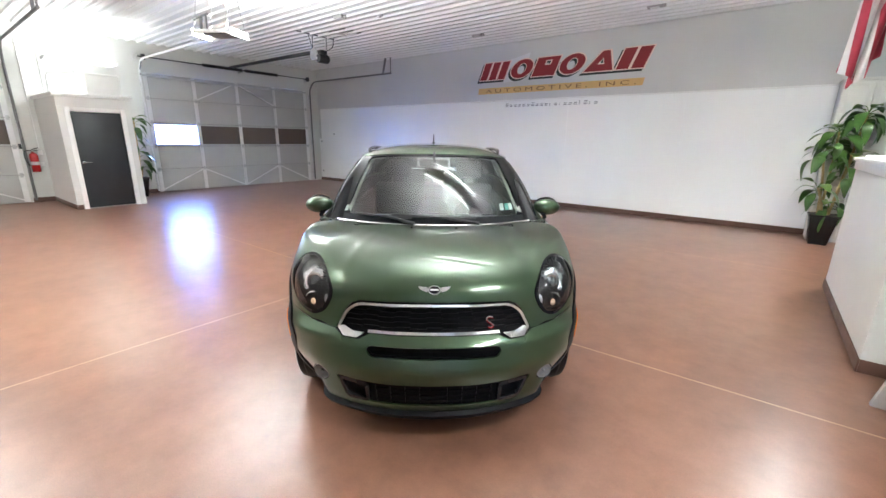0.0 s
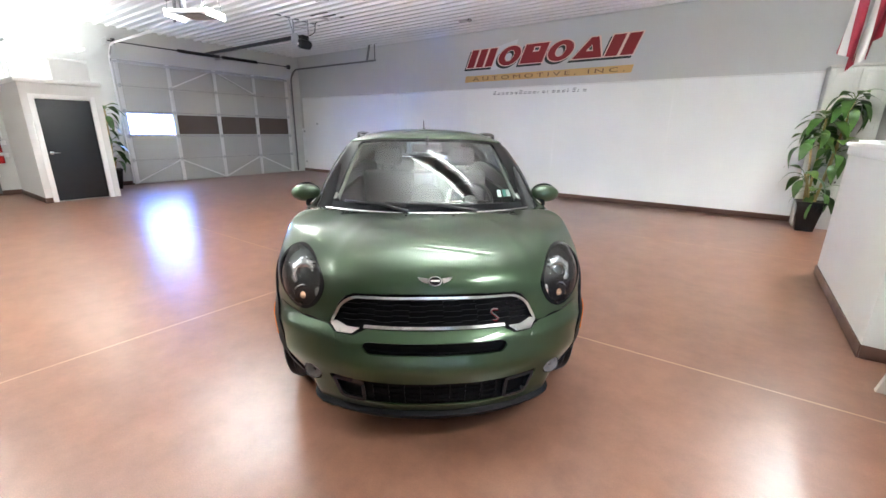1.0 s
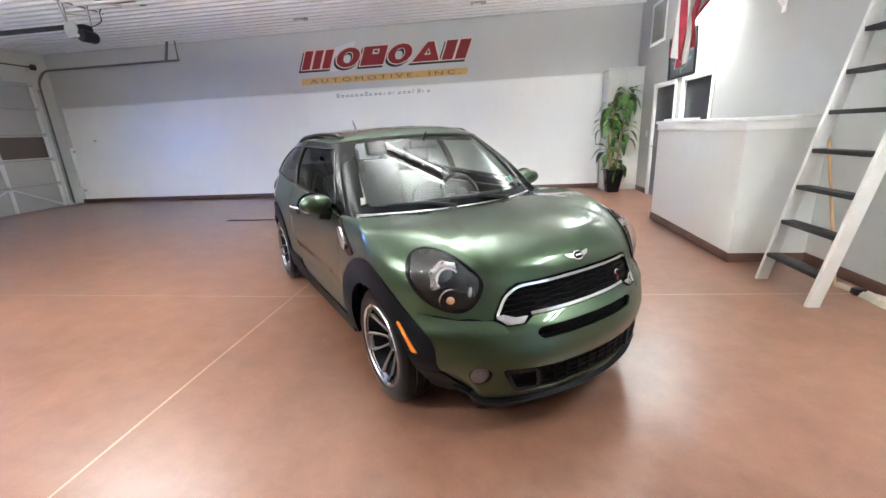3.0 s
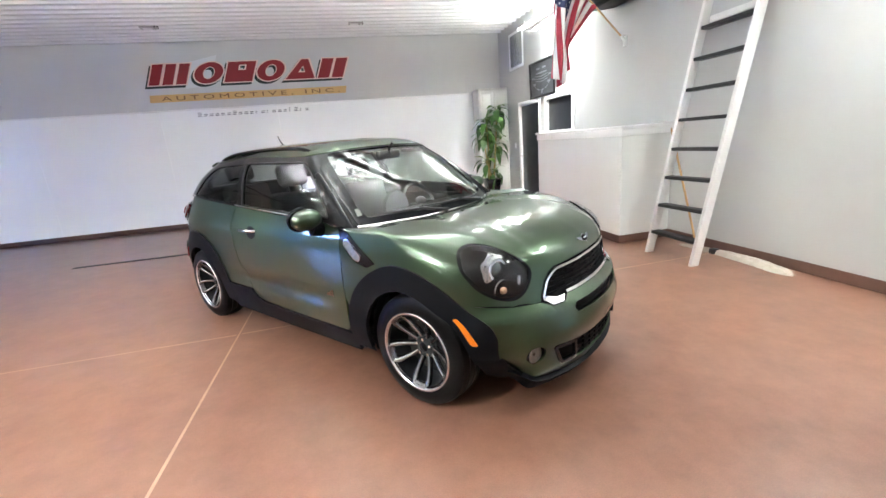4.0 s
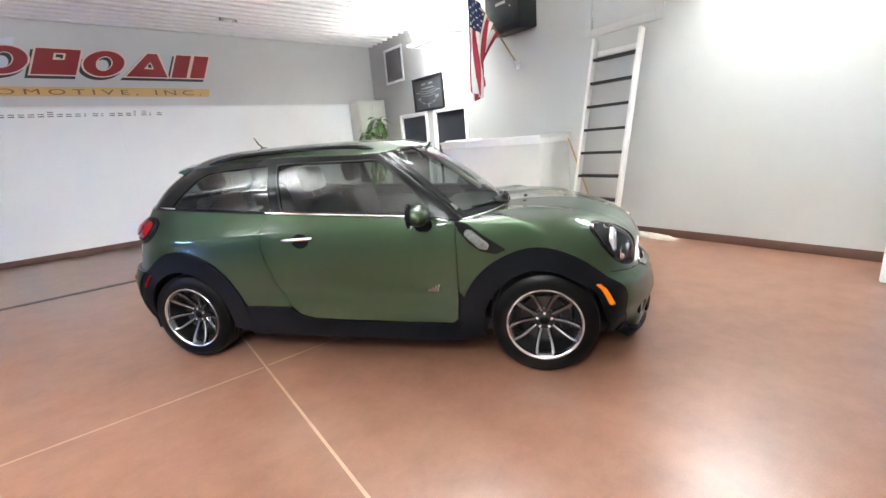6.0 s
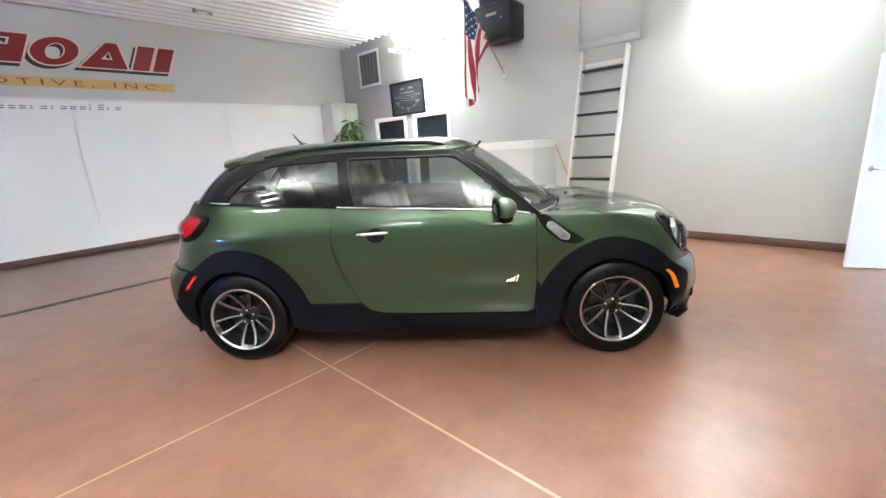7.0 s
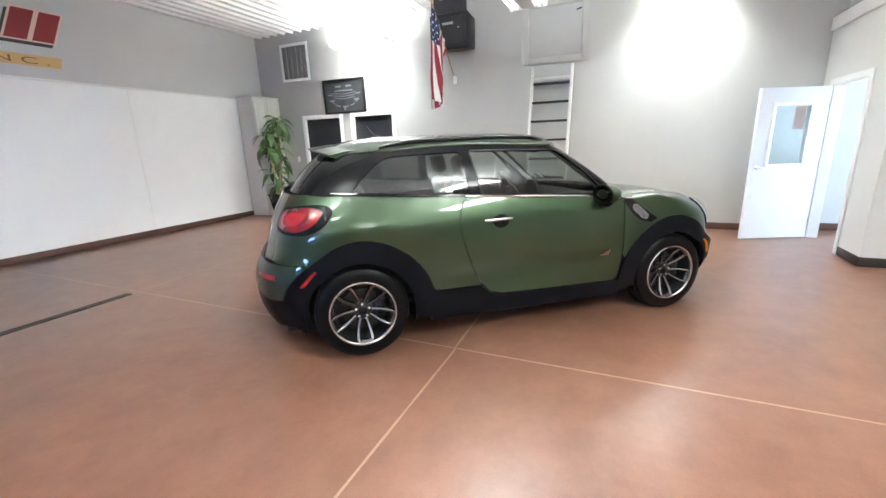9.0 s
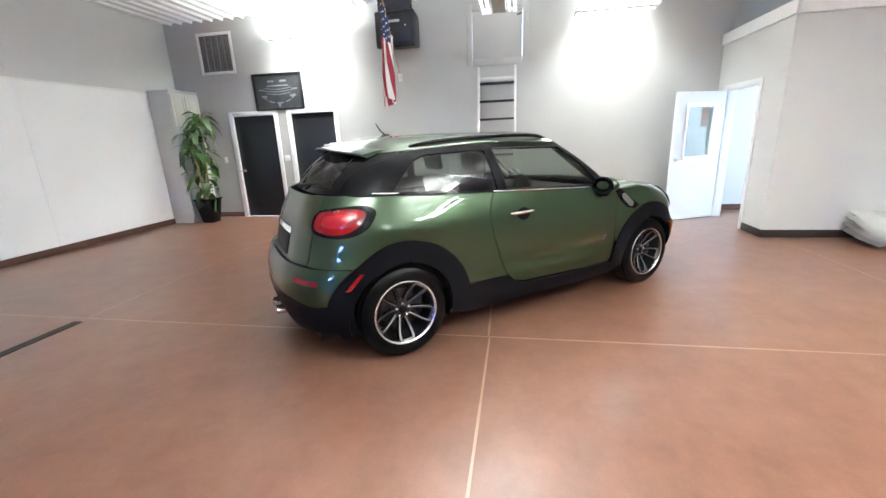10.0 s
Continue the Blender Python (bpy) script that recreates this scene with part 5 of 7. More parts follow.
M_TRIMCLOTH = mat("pale_pillar_trim", (0.30, 0.31, 0.27), 0.8, vary=0.1, scale=8)
M_DUCT = mat("gunmetal_duct_plastic", (0.016, 0.017, 0.019), 0.25, vary=0.15, scale=12, spec=0.5)
M_FOG = mat("fog_reflector_silver", (0.20, 0.20, 0.20), 0.45, 0.3, vary=0.3, scale=30)
M_HEADLINER = mat("pale_headliner_cloth", (0.16, 0.165, 0.15), 0.85, vary=0.1, scale=8)
M_STICKER_W = mat("sticker_white", (0.75, 0.80, 0.78), 0.5, vary=0.1, scale=20)
M_STICKER_G = mat("sticker_green", (0.12, 0.42, 0.36), 0.5, vary=0.1, scale=20)
M_GRILLE = mat("black_grille_plastic", (0.004, 0.004, 0.005), 0.5, vary=0.3, scale=10, spec=0.12)

car = thing("car", pose(-1.942, 3.318, 0, 0, 0, -50.85), "green metallic two door hatchback with black cladding, parked on the floor", "car")
WB, HUB_Z = 1.298, 0.328

# half of the plan outline, front centre to rear centre
_plan = np.array(spline([(2.055, 0), (2.040, 0.22), (1.982, 0.45), (1.872, 0.672), (1.71, 0.826), (1.45, 0.884), (1.0, 0.880), (0.3, 0.876), (-0.4, 0.876), (-1.0, 0.874), (-1.42, 0.858), (-1.72, 0.80), (-1.90, 0.68), (-2.0, 0.45), (-2.03, 0.22), (-2.035, 0)], 14))
_seg = np.hypot(*np.diff(_plan, axis=0).T)
PS = np.concatenate([[0], np.cumsum(_seg)])
PX, PY = _plan[:, 0], _plan[:, 1]
S_END = float(PS[-1])
_mid = int(np.argmax(PY))


def s_of_x(x):
    return float(np.interp(-x, -PX, PS))


def s_of_y(y):
    return float(np.interp(y, PY[:_mid], PS[:_mid]))


def s_of_rear_y(y):
    return float(np.interp(-y, -PY[_mid:], PS[_mid:]))


def table(x, rows):
    return float(np.interp(x, [r[0] for r in rows], [r[1] for r in rows]))


def smooth_table(rows):
    """A smooth curve through (x, y) rows, sampled finely."""
    p = np.array(spline(rows, 12))
    return lambda x: float(np.interp(x, p[:, 0], p[:, 1]))


front_in = smooth_table([(0.05, -0.16), (0.12, -0.10), (0.17, -0.045), (0.23, -0.012), (0.32, -0.004), (0.40, -0.010), (0.47, -0.010), (0.53, -0.008), (0.572, -0.012), (0.60, -0.040), (0.63, -0.066), (0.70, -0.082), (0.76, -0.090), (0.80, -0.104), (0.85, -0.142), (0.90, -0.212), (0.95, -0.305), (1.0, -0.42), (1.2, -0.85)])
rear_in = smooth_table([(0.05, 0.22), (0.15, 0.14), (0.25, 0.06), (0.38, 0.01), (0.50, 0.0), (0.60, 0.012), (0.68, 0.045), (0.74, 0.085), (0.85, 0.115), (1.0, 0.165), (1.10, 0.215), (1.18, 0.26), (1.3, 0.36)])
side_in = smooth_table([(0.05, -0.12), (0.2, -0.06), (0.32, -0.028), (0.42, -0.012), (0.50, -0.006), (0.60, 0.0), (0.72, 0.0), (0.82, -0.005), (0.92, -0.016), (1.0, -0.035), (1.08, -0.062), (1.16, -0.096), (1.3, -0.17)])
_zt = smooth_table([(0.0, 0.785), (s_of_y(0.30), 0.787), (s_of_y(0.44), 0.80), (s_of_y(0.53), 0.868), (s_of_y(0.62), 0.938), (s_of_y(0.72), 0.966), (s_of_x(1.5), 0.968), (s_of_x(1.2), 0.975), (s_of_x(0.95), 0.978), (s_of_x(0.78), 0.993), (s_of_x(0.5), 1.030), (s_of_x(-0.46), 1.088), (s_of_x(-1.2), 1.140), (s_of_x(-1.5), 1.152), (s_of_x(-1.8), 1.155), (S_END, 1.155)])


def ramp01(x, a, b):
    t = min(1.0, max(0.0, (x - a) / (b - a)))
    return t * t * (3 - 2 * t)


def side_point(s, z):
    px, py = float(np.interp(s, PS, PX)), float(np.interp(s, PS, PY))
    x = px + front_in(z) * ramp01(px, 1.0, 1.78) + rear_in(z) * ramp01(-px, 1.15, 1.85)
    y = py * (1 + side_in(z) / 0.876)
    # shoulder crease along the door foot and a swelling over the wheels
    y -= 0.021 * math.exp(-((z - 0.525) / 0.062) ** 2) * ramp01(px, -0.80, -0.45) * (1 - ramp01(px, 0.45, 0.8))
    y += 0.014 * math.exp(-((px + 1.25) / 0.5) ** 2) * math.exp(-((z - 0.92) / 0.085) ** 2)
    # the lower front corners draw in towards the chin
    y -= 0.15 * ramp01(px, 1.56, 1.80) * ramp01(0.44 - z, 0.0, 0.28) * ramp01(py, 0.60, 0.80)
    return Vector((x, y, z))


S_COWL = s_of_x(0.80)
_cowl = smooth_table([(0.0, 0.0), (0.25, 0.26), (0.5, 0.47), (0.75, 0.64), (1.0, 0.742)])


def cowl_point(k):
    y = _cowl(k)
    return Vector((1.05 - 0.25 * (y / 0.742) ** 2.2, y, 0.990 - 0.004 * (y / 0.742) ** 2))


def body(s, q):
    """The painted skin: q up to 0 lies q metres below the shoulder line, q from 0 to 1 runs over the bonnet to the cowl."""
    side = -1 if s < 0 else 1
    s = abs(s)
    zt = _zt(s)
    if q <= 0:
        p = side_point(s, zt + q)
    else:
        e = side_point(s, zt)
        way = (e - side_point(s, zt - 0.02)).normalized()
        k = min(1.0, s / S_COWL)
        g = cowl_point(k)
        d = (g - e).length
        b1 = e + way * (0.235 * d)
        flat = (e - g)
        flat.z = 0.0
        b2 = g + flat * 0.33 + Vector((0, 0, 0.012 * (1 - k)))
        t = q
        p = e * (1 - t) ** 3 + b1 * 3 * t * (1 - t) ** 2 + b2 * 3 * t * t * (1 - t) + g * t ** 3
        p.z += 0.010 * ramp01(0.60 - p.y, 0.0, 0.10) * math.sin(math.pi * min(1, t)) * (1 - 0.5 * k)
    return Vector((p.x, p.y * side, p.z))


def to_body(points, kind, step=0.03, close=True):
    """Loops given as (x, z) on a flank, (y, z) on the front or the rear, into the skin's own (s, q)."""
    pts = dense(points, step)
    f = {"x": s_of_x, "y": s_of_y, "r": s_of_rear_y}[kind]
    out = []
    for a, z in pts:
        s = math.copysign(f(abs(a)), a) if kind == "y" else f(a)
        out.append((s, z - _zt(abs(s))))
    return out


def to_open(points, kind, step=0.04):
    """The same for an open run of points."""
    out = []
    for a, b in zip(points, points[1:]):
        n = max(1, int(math.hypot(b[0] - a[0], b[1] - a[1]) / step))
        out += [(a[0] + (b[0] - a[0]) * i / n, a[1] + (b[1] - a[1]) * i / n) for i in range(n)]
    f = {"x": s_of_x, "y": s_of_y, "r": s_of_rear_y}[kind]
    return [(f(a), z - _zt(f(a))) for a, z in out + [points[-1]]]


def flip(bm, side):
    if side < 0:
        for v in bm.verts:
            v.co.y = -v.co.y
    return bm


def skin(name, loops, material, step=0.035, thick=0.010, out=0.0, parent=None, label="", side=1):
    return part(name, flip(sheet(loops, step, body, thick, out), side), material, parent or car, label, 32)


def arc(cx, cz, r, a0, a1, n=24, rz=None):
    rz = rz or r
    return [(cx + r * math.cos(radians(a0 + (a1 - a0) * i / n)), cz + rz * math.sin(radians(a0 + (a1 - a0) * i / n))) for i in range(n + 1)]


R_IN, R_OUT = 0.372, 0.505
arch_f_out = arc(WB, 0.330, R_OUT + 0.02, 187, -8, 34, R_OUT)
arch_r_out = arc(-WB, 0.330, R_OUT + 0.02, 188, -8, 34, R_OUT + 0.015)

# inner dark shell that closes the shut lines, open at the wheels
for side in (1, -1):
    hole_f = to_body(arc(WB, 0.32, 0.40, 0, 360, 40)[:-1], "x")
    hole_r = to_body(arc(-WB, 0.32, 0.40, 0, 360, 40)[:-1], "x")
    n = 60
    loop = [(S_END * i / n, 0.20 - _zt(S_END * i / n)) for i in range(n + 1)] + [(S_END * (n - i) / n, -0.015) for i in range(n + 1)]
    part("inner_shell", flip(sheet([loop, hole_f, hole_r], 0.05, body, 0.0, -0.022), side), M_GRILLE, car, "black inner shell behind the panels", 40)

# front bumper
LIP = 0.190
bump_top = [(0.0, 0.612), (0.33, 0.612), (0.388, 0.588), (0.475, 0.589), (0.52, 0.613), (0.66, 0.624), (0.76, 0.643), (0.80, 0.652)]
right = [(y, z) for y, z in bump_top]
outer = [(-y, z) for y, z in reversed(right[1:])] + right
low = [(0.806, 0.50), (0.806, 0.36), (0.792, 0.285), (0.73, 0.232), (0.55, LIP + 0.014), (0.0, LIP)]
loop = outer + low + [(-y, z) for y, z in reversed(low[:-1])]
slot = rounded([(-0.325, 0.512), (0.325, 0.512), (0.350, 0.548), (0.325, 0.570), (-0.325, 0.570), (-0.350, 0.548)], 0.014)
lower = rounded([(-0.47, 0.238), (0.47, 0.238), (0.530, 0.385), (0.30, 0.368), (-0.30, 0.368), (-0.530, 0.385)], [0.04, 0.04, 0.03, 0.08, 0.08, 0.03])
FOG = (0.622, 0.360)
fogs = [ring(FOG[0] * s, FOG[1], 0.050, 0.046, 28) for s in (1, -1)]
bumper = skin("front_bumper", [to_body(q, "y") for q in (loop, slot, lower, *fogs)], M_PAINT, 0.022, 0.010)
for v in bumper.data.vertices:
    v.co.x += 0.036 * math.exp(-((v.co.z - 0.435) / 0.085) ** 2) * min(1.0, max(0.0, (v.co.x - 1.62) / 0.36))
skin("slot_lining", [to_body(rounded([(-0.37, 0.495), (0.37, 0.495), (0.37, 0.585), (-0.37, 0.585)], 0.01), "y")], M_GRILLE, 0.05, 0.004, -0.060)
wide_slot = rounded([(-0.335, 0.504), (0.335, 0.504), (0.360, 0.548), (0.335, 0.578), (-0.335, 0.578), (-0.360, 0.548)], 0.012)
skin("slot_wall", [to_body(wide_slot, "y", 0.02), to_body(slot, "y", 0.02)], M_GRILLE, 0.05, 0.050, -0.0105)

# chin spoiler in black plastic
chin = [(0.785, 0.280), (0.72, 0.230), (0.55, LIP + 0.010), (0.0, LIP - 0.002)]
chin_low = [(0.0, 0.118), (0.50, 0.128), (0.60, 0.140), (0.74, 0.168), (0.79, 0.20)]
loop = [(-y, z) for y, z in chin[:-1]] + [(0.0, LIP - 0.002)] + [(y, z) for y, z in reversed(chin[:-1])] + [(y, z) for y, z in reversed(chin_low)] + [(-y, z) for y, z in chin_low[1:]]
skin("chin_spoiler", [to_body(loop, "y")], M_CLAD, 0.04, 0.03, 0.026, label="black plastic chin spoiler")

# grille: dark insert, bars and chrome surround
g_loop = [(-0.505, 0.624), (-0.47, 0.592), (-0.40, 0.592), (-0.345, 0.615), (0.345, 0.615), (0.40, 0.592), (0.47, 0.592), (0.505, 0.624), (0.452, 0.726), (0.39, 0.766), (0.0, 0.774), (-0.39, 0.766), (-0.452, 0.726)]
g_round = rounded(g_loop, [0.02, 0.02, 0.03, 0.03, 0.03, 0.03, 0.02, 0.02, 0.04, 0.05, 0.2, 0.05, 0.04])
grille = part("grille", sheet([to_body(g_round, "y")], 0.05, body, 0.004, -0.030), M_GRILLE, car, "black slatted grille", 40)


def surround(outer, grow_in, name, material, out, parent, label="", kind="y", side=1):
    """A raised border that follows a loop; grow_in: its width."""
    c = Vector((sum(p[0] for p in outer) / len(outer), sum(p[1] for p in outer) / len(outer)))
    pts = dense(outer, 0.02)
    n = len(pts)
    inner = []
    for i, p in enumerate(pts):
        a, b = Vector(pts[i - 1]), Vector(pts[(i + 1) % n])
        t = (b - a).normalized()
        nrm = Vector((-t.y, t.x))
        if nrm.dot(c - Vector(p)) < 0:
            nrm = -nrm
        inner.append(tuple(Vector(p) + nrm * grow_in))
    f = {"y": s_of_y, "x": s_of_x}[kind]
    conv = lambda q: [(math.copysign(f(abs(a)), a) if kind == "y" else f(a), z - _zt(f(abs(a)) if kind == "y" else f(a))) for a, z in q]
    return part(name, flip(sheet([conv(pts), conv(inner)], 0.02, body, 0.020, out, grid=False), side), material, parent, label, 45)


surround(g_round, 0.013, "grille_surround", M_CHROME, 0.008, grille, "polished chrome grille surround")
for s in (-1, 1):
    wedge = rounded([(s * 0.503, 0.622), (s * 0.472, 0.591), (s * 0.395, 0.591), (s * 0.355, 0.614), (s * 0.42, 0.614), (s * 0.472, 0.634)], 0.007)
    part("chrome_wedge", sheet([to_body(wedge, "y", 0.015)], 0.02, body, 0.02, 0.006), M_CHROME, grille, "chrome lower corner of the grille", 45)
for i in range(5):
    z = 0.632 + 0.026 * i
    w = 0.46 - max(0, i - 2) * 0.022
    n = 11
    for k in range(n):
        a = -w + 2 * w * k / n
        b = a + 2 * w / n
        zz = z + (0.006 if k % 2 else 0.0)
        part("slat", sheet([to_body([(a, zz), (b - 0.012, zz), (b, zz + 0.006), (b, zz + 0.011), (a + 0.012, zz + 0.011), (a, zz + 0.008)], "y", 0.05)], 0.2, body, 0.014, -0.012, grid=False), M_GRILLE, grille, smooth=None)
# red and chrome letter shape on the grille
s_pts = spline([(0.276, 0.655), (0.293, 0.649), (0.303, 0.658), (0.287, 0.674), (0.270, 0.688), (0.277, 0.703), (0.301, 0.699)], 6)
part("badge_letter", tube([body(s_of_y(a), z - _zt(s_of_y(a))) + Vector((0.012, 0, 0)) for a, z in s_pts], 0.0055, 6), M_CHROME, grille, "chrome letter badge")
part("badge_letter_core", tube([body(s_of_y(a), z - _zt(s_of_y(a))) + Vector((0.019, 0, 0)) for a, z in s_pts], 0.0026, 6), M_RED_DEEP, grille, "red line in the badge")

# lower intake: mesh bars and two ducts
lg = part("lower_grille", sheet([to_body(dense([(-0.55, 0.222), (0.55, 0.222), (0.55, 0.398), (-0.55, 0.398)], 0.05), "y")], 0.05, body, 0.004, -0.032), M_GRILLE, car, "black honeycomb lower grille", 40)
for i in range(4):
    z = 0.250 + 0.030 * i
    part("slat", sheet([to_body([(-0.33, z), (0.33, z), (0.33, z + 0.009), (-0.33, z + 0.009)], "y", 0.03)], 0.2, body, 0.012, -0.012, grid=False), M_GRILLE, lg, smooth=None)
for i in range(9):
    y = -0.32 + 0.08 * i
    part("bar", sheet([to_body([(y - 0.005, 0.240), (y + 0.005, 0.240), (y + 0.005, 0.368), (y - 0.005, 0.368)], "y", 0.03)], 0.2, body, 0.012, -0.010, grid=False), M_GRILLE, lg, smooth=None)
for s in (-1, 1):
    duct = rounded([(s * 0.345, 0.250), (s * 0.478, 0.254), (s * 0.512, 0.372), (s * 0.345, 0.364)], 0.03)
    surround(duct, 0.018, "duct_frame", M_DUCT, 0.012, lg, "gloss black brake duct frame")

# fog lamps
for s in (1, -1):
    c = body(s * s_of_y(FOG[0]), FOG[1] - _zt(s_of_y(FOG[0])))
    c = c + Vector((0.006, 0, 0))
    aim = look(c, c + Vector((1, 0.30 * s, -0.04)))
    fog = part("fog_lamp", lathe([(0.0, 0.035), (0.040, 0.030), (0.042, 0.006), (0.044, 0.003), (0.050, 0.002), (0.050, 0.03)], 32), M_GLOSSBLACK, car, "round fog lamp in a black bezel", m=aim)
    part("reflector", lathe([(0.0, 0.012), (0.025, 0.009), (0.042, 0.002)], 32), M_FOG, fog)
    part("bulb", ball(0, 0, 0.007, 0.009, 0.009, 0.006, 14, 8), M_FOG, fog)
    part("lens", lathe([(0.0, -0.006), (0.022, -0.004), (0.042, 0.001)], 32), M_LENS, fog).visible_shadow = False
    part("bezel_ring", lathe([(0.040, 0.004), (0.043, -0.001), (0.046, 0.003)], 32), M_FOG, fog, "thin chrome bezel ring")

# bonnet with its skirt round the lamps
lamp = [(0.540, 0.800), (0.556, 0.735), (0.596, 0.682), (0.655, 0.660), (0.722, 0.680), (0.780, 0.732), (0.809, 0.800), (0.806, 0.856), (0.768, 0.908), (0.704, 0.930), (0.636, 0.914), (0.580, 0.866)]
lamp_loop = spline(lamp, 5, True)
fx = [(x, z) for x, z in arch_f_out if z > 0.33]


def qz(s, z):
    return (s, z - _zt(abs(s)))


half = []
half += [(s_of_x(0.795), -0.002)]
half += [qz(s_of_x(0.782), z) for z in (0.97, 0.90, 0.83, 0.76, 0.69, 0.62, 0.56)]
half += [qz(s_of_x(x), z) for x, z in fx if z > 0.50 and x > 0.80]
half += [qz(s_of_y(y) if y < 0.8 else s_of_y(0.8) + (y - 0.8) * 2.0, z + 0.005) for y, z in ((0.80, 0.650), (0.74, 0.641), (0.66, 0.623), (0.56, 0.612), (0.515, 0.612))]
half += [qz(s_of_y(y), z) for y, z in ((0.510, 0.63), (0.466, 0.718), (0.432, 0.756), (0.39, 0.774), (0.20, 0.781), (0.0, 0.781))]
loop = half + [(-s, q) for s, q in reversed(half[:-1])]
# over the top along the cowl
top = [(S_COWL * k / 12, 0.985) for k in range(-11, 12)]
loop = loop + [(-S_COWL * 0.985, 0.5)] + top + [(S_COWL * 0.985, 0.5)]
lamps_q = []
for s in (1, -1):
    lamps_q.append([(s * s_of_y(y), z - _zt(s_of_y(y))) for y, z in lamp_loop])
skin("bonnet", [loop, *lamps_q], M_PAINT, 0.032, 0.010, label="green clamshell bonnet and front wings")


def on_bonnet(y, k, out=0.0):
    """A point of the bonnet near the centre: y across, k from grille to cowl."""
    p = body(math.copysign(s_of_y(abs(y)), y), k)
    a, b = body(math.copysign(s_of_y(abs(y)), y) + 0.01, k), body(math.copysign(s_of_y(abs(y)), y), min(k + 0.01, 1))
    n_ = (a - p).cross(b - p).normalized()
    return p + (n_ if n_.z > 0 else -n_) * out


# winged round badge
badge = part("badge", sheet([ring(0, 0, 0.034, 0.034, 28)], 0.012, lambda u, v: on_bonnet(u, 0.085 + v * 1.0), 0.004, 0.006), M_CHROME, car, "round winged chrome badge", 40)
part("badge_disc", sheet([ring(0, 0, 0.027, 0.027, 28)], 0.012, lambda u, v: on_bonnet(u, 0.085 + v * 1.0), 0.002, 0.009), M_GLOSSBLACK, badge, "black disc with a plain pale bar", 40)
part("badge_bar", sheet([rect(-0.021, 0.021, -0.006, 0.006)], 0.02, lambda u, v: on_bonnet(u, 0.085 + v * 1.0), 0.001, 0.0115), M_TRIM, badge, smooth=None)
for s in (-1, 1):
    wing = rounded([(s * 0.034, 0.020), (s * 0.085, 0.028), (s * 0.078, 0.012), (s * 0.065, -0.004), (s * 0.036, -0.018)], 0.006)
    part("badge_wing", sheet([wing], 0.02, lambda u, v: on_bonnet(u, 0.085 + v), 0.004, 0.005), M_CHROME, badge, smooth=40)
for y in (-0.235, 0.235):
    c = on_bonnet(y, 0.86, 0.004)
    part("washer_jet", ball(*c, 0.016, 0.011, 0.008, 12, 8), M_BLACK, car, "black washer jet")

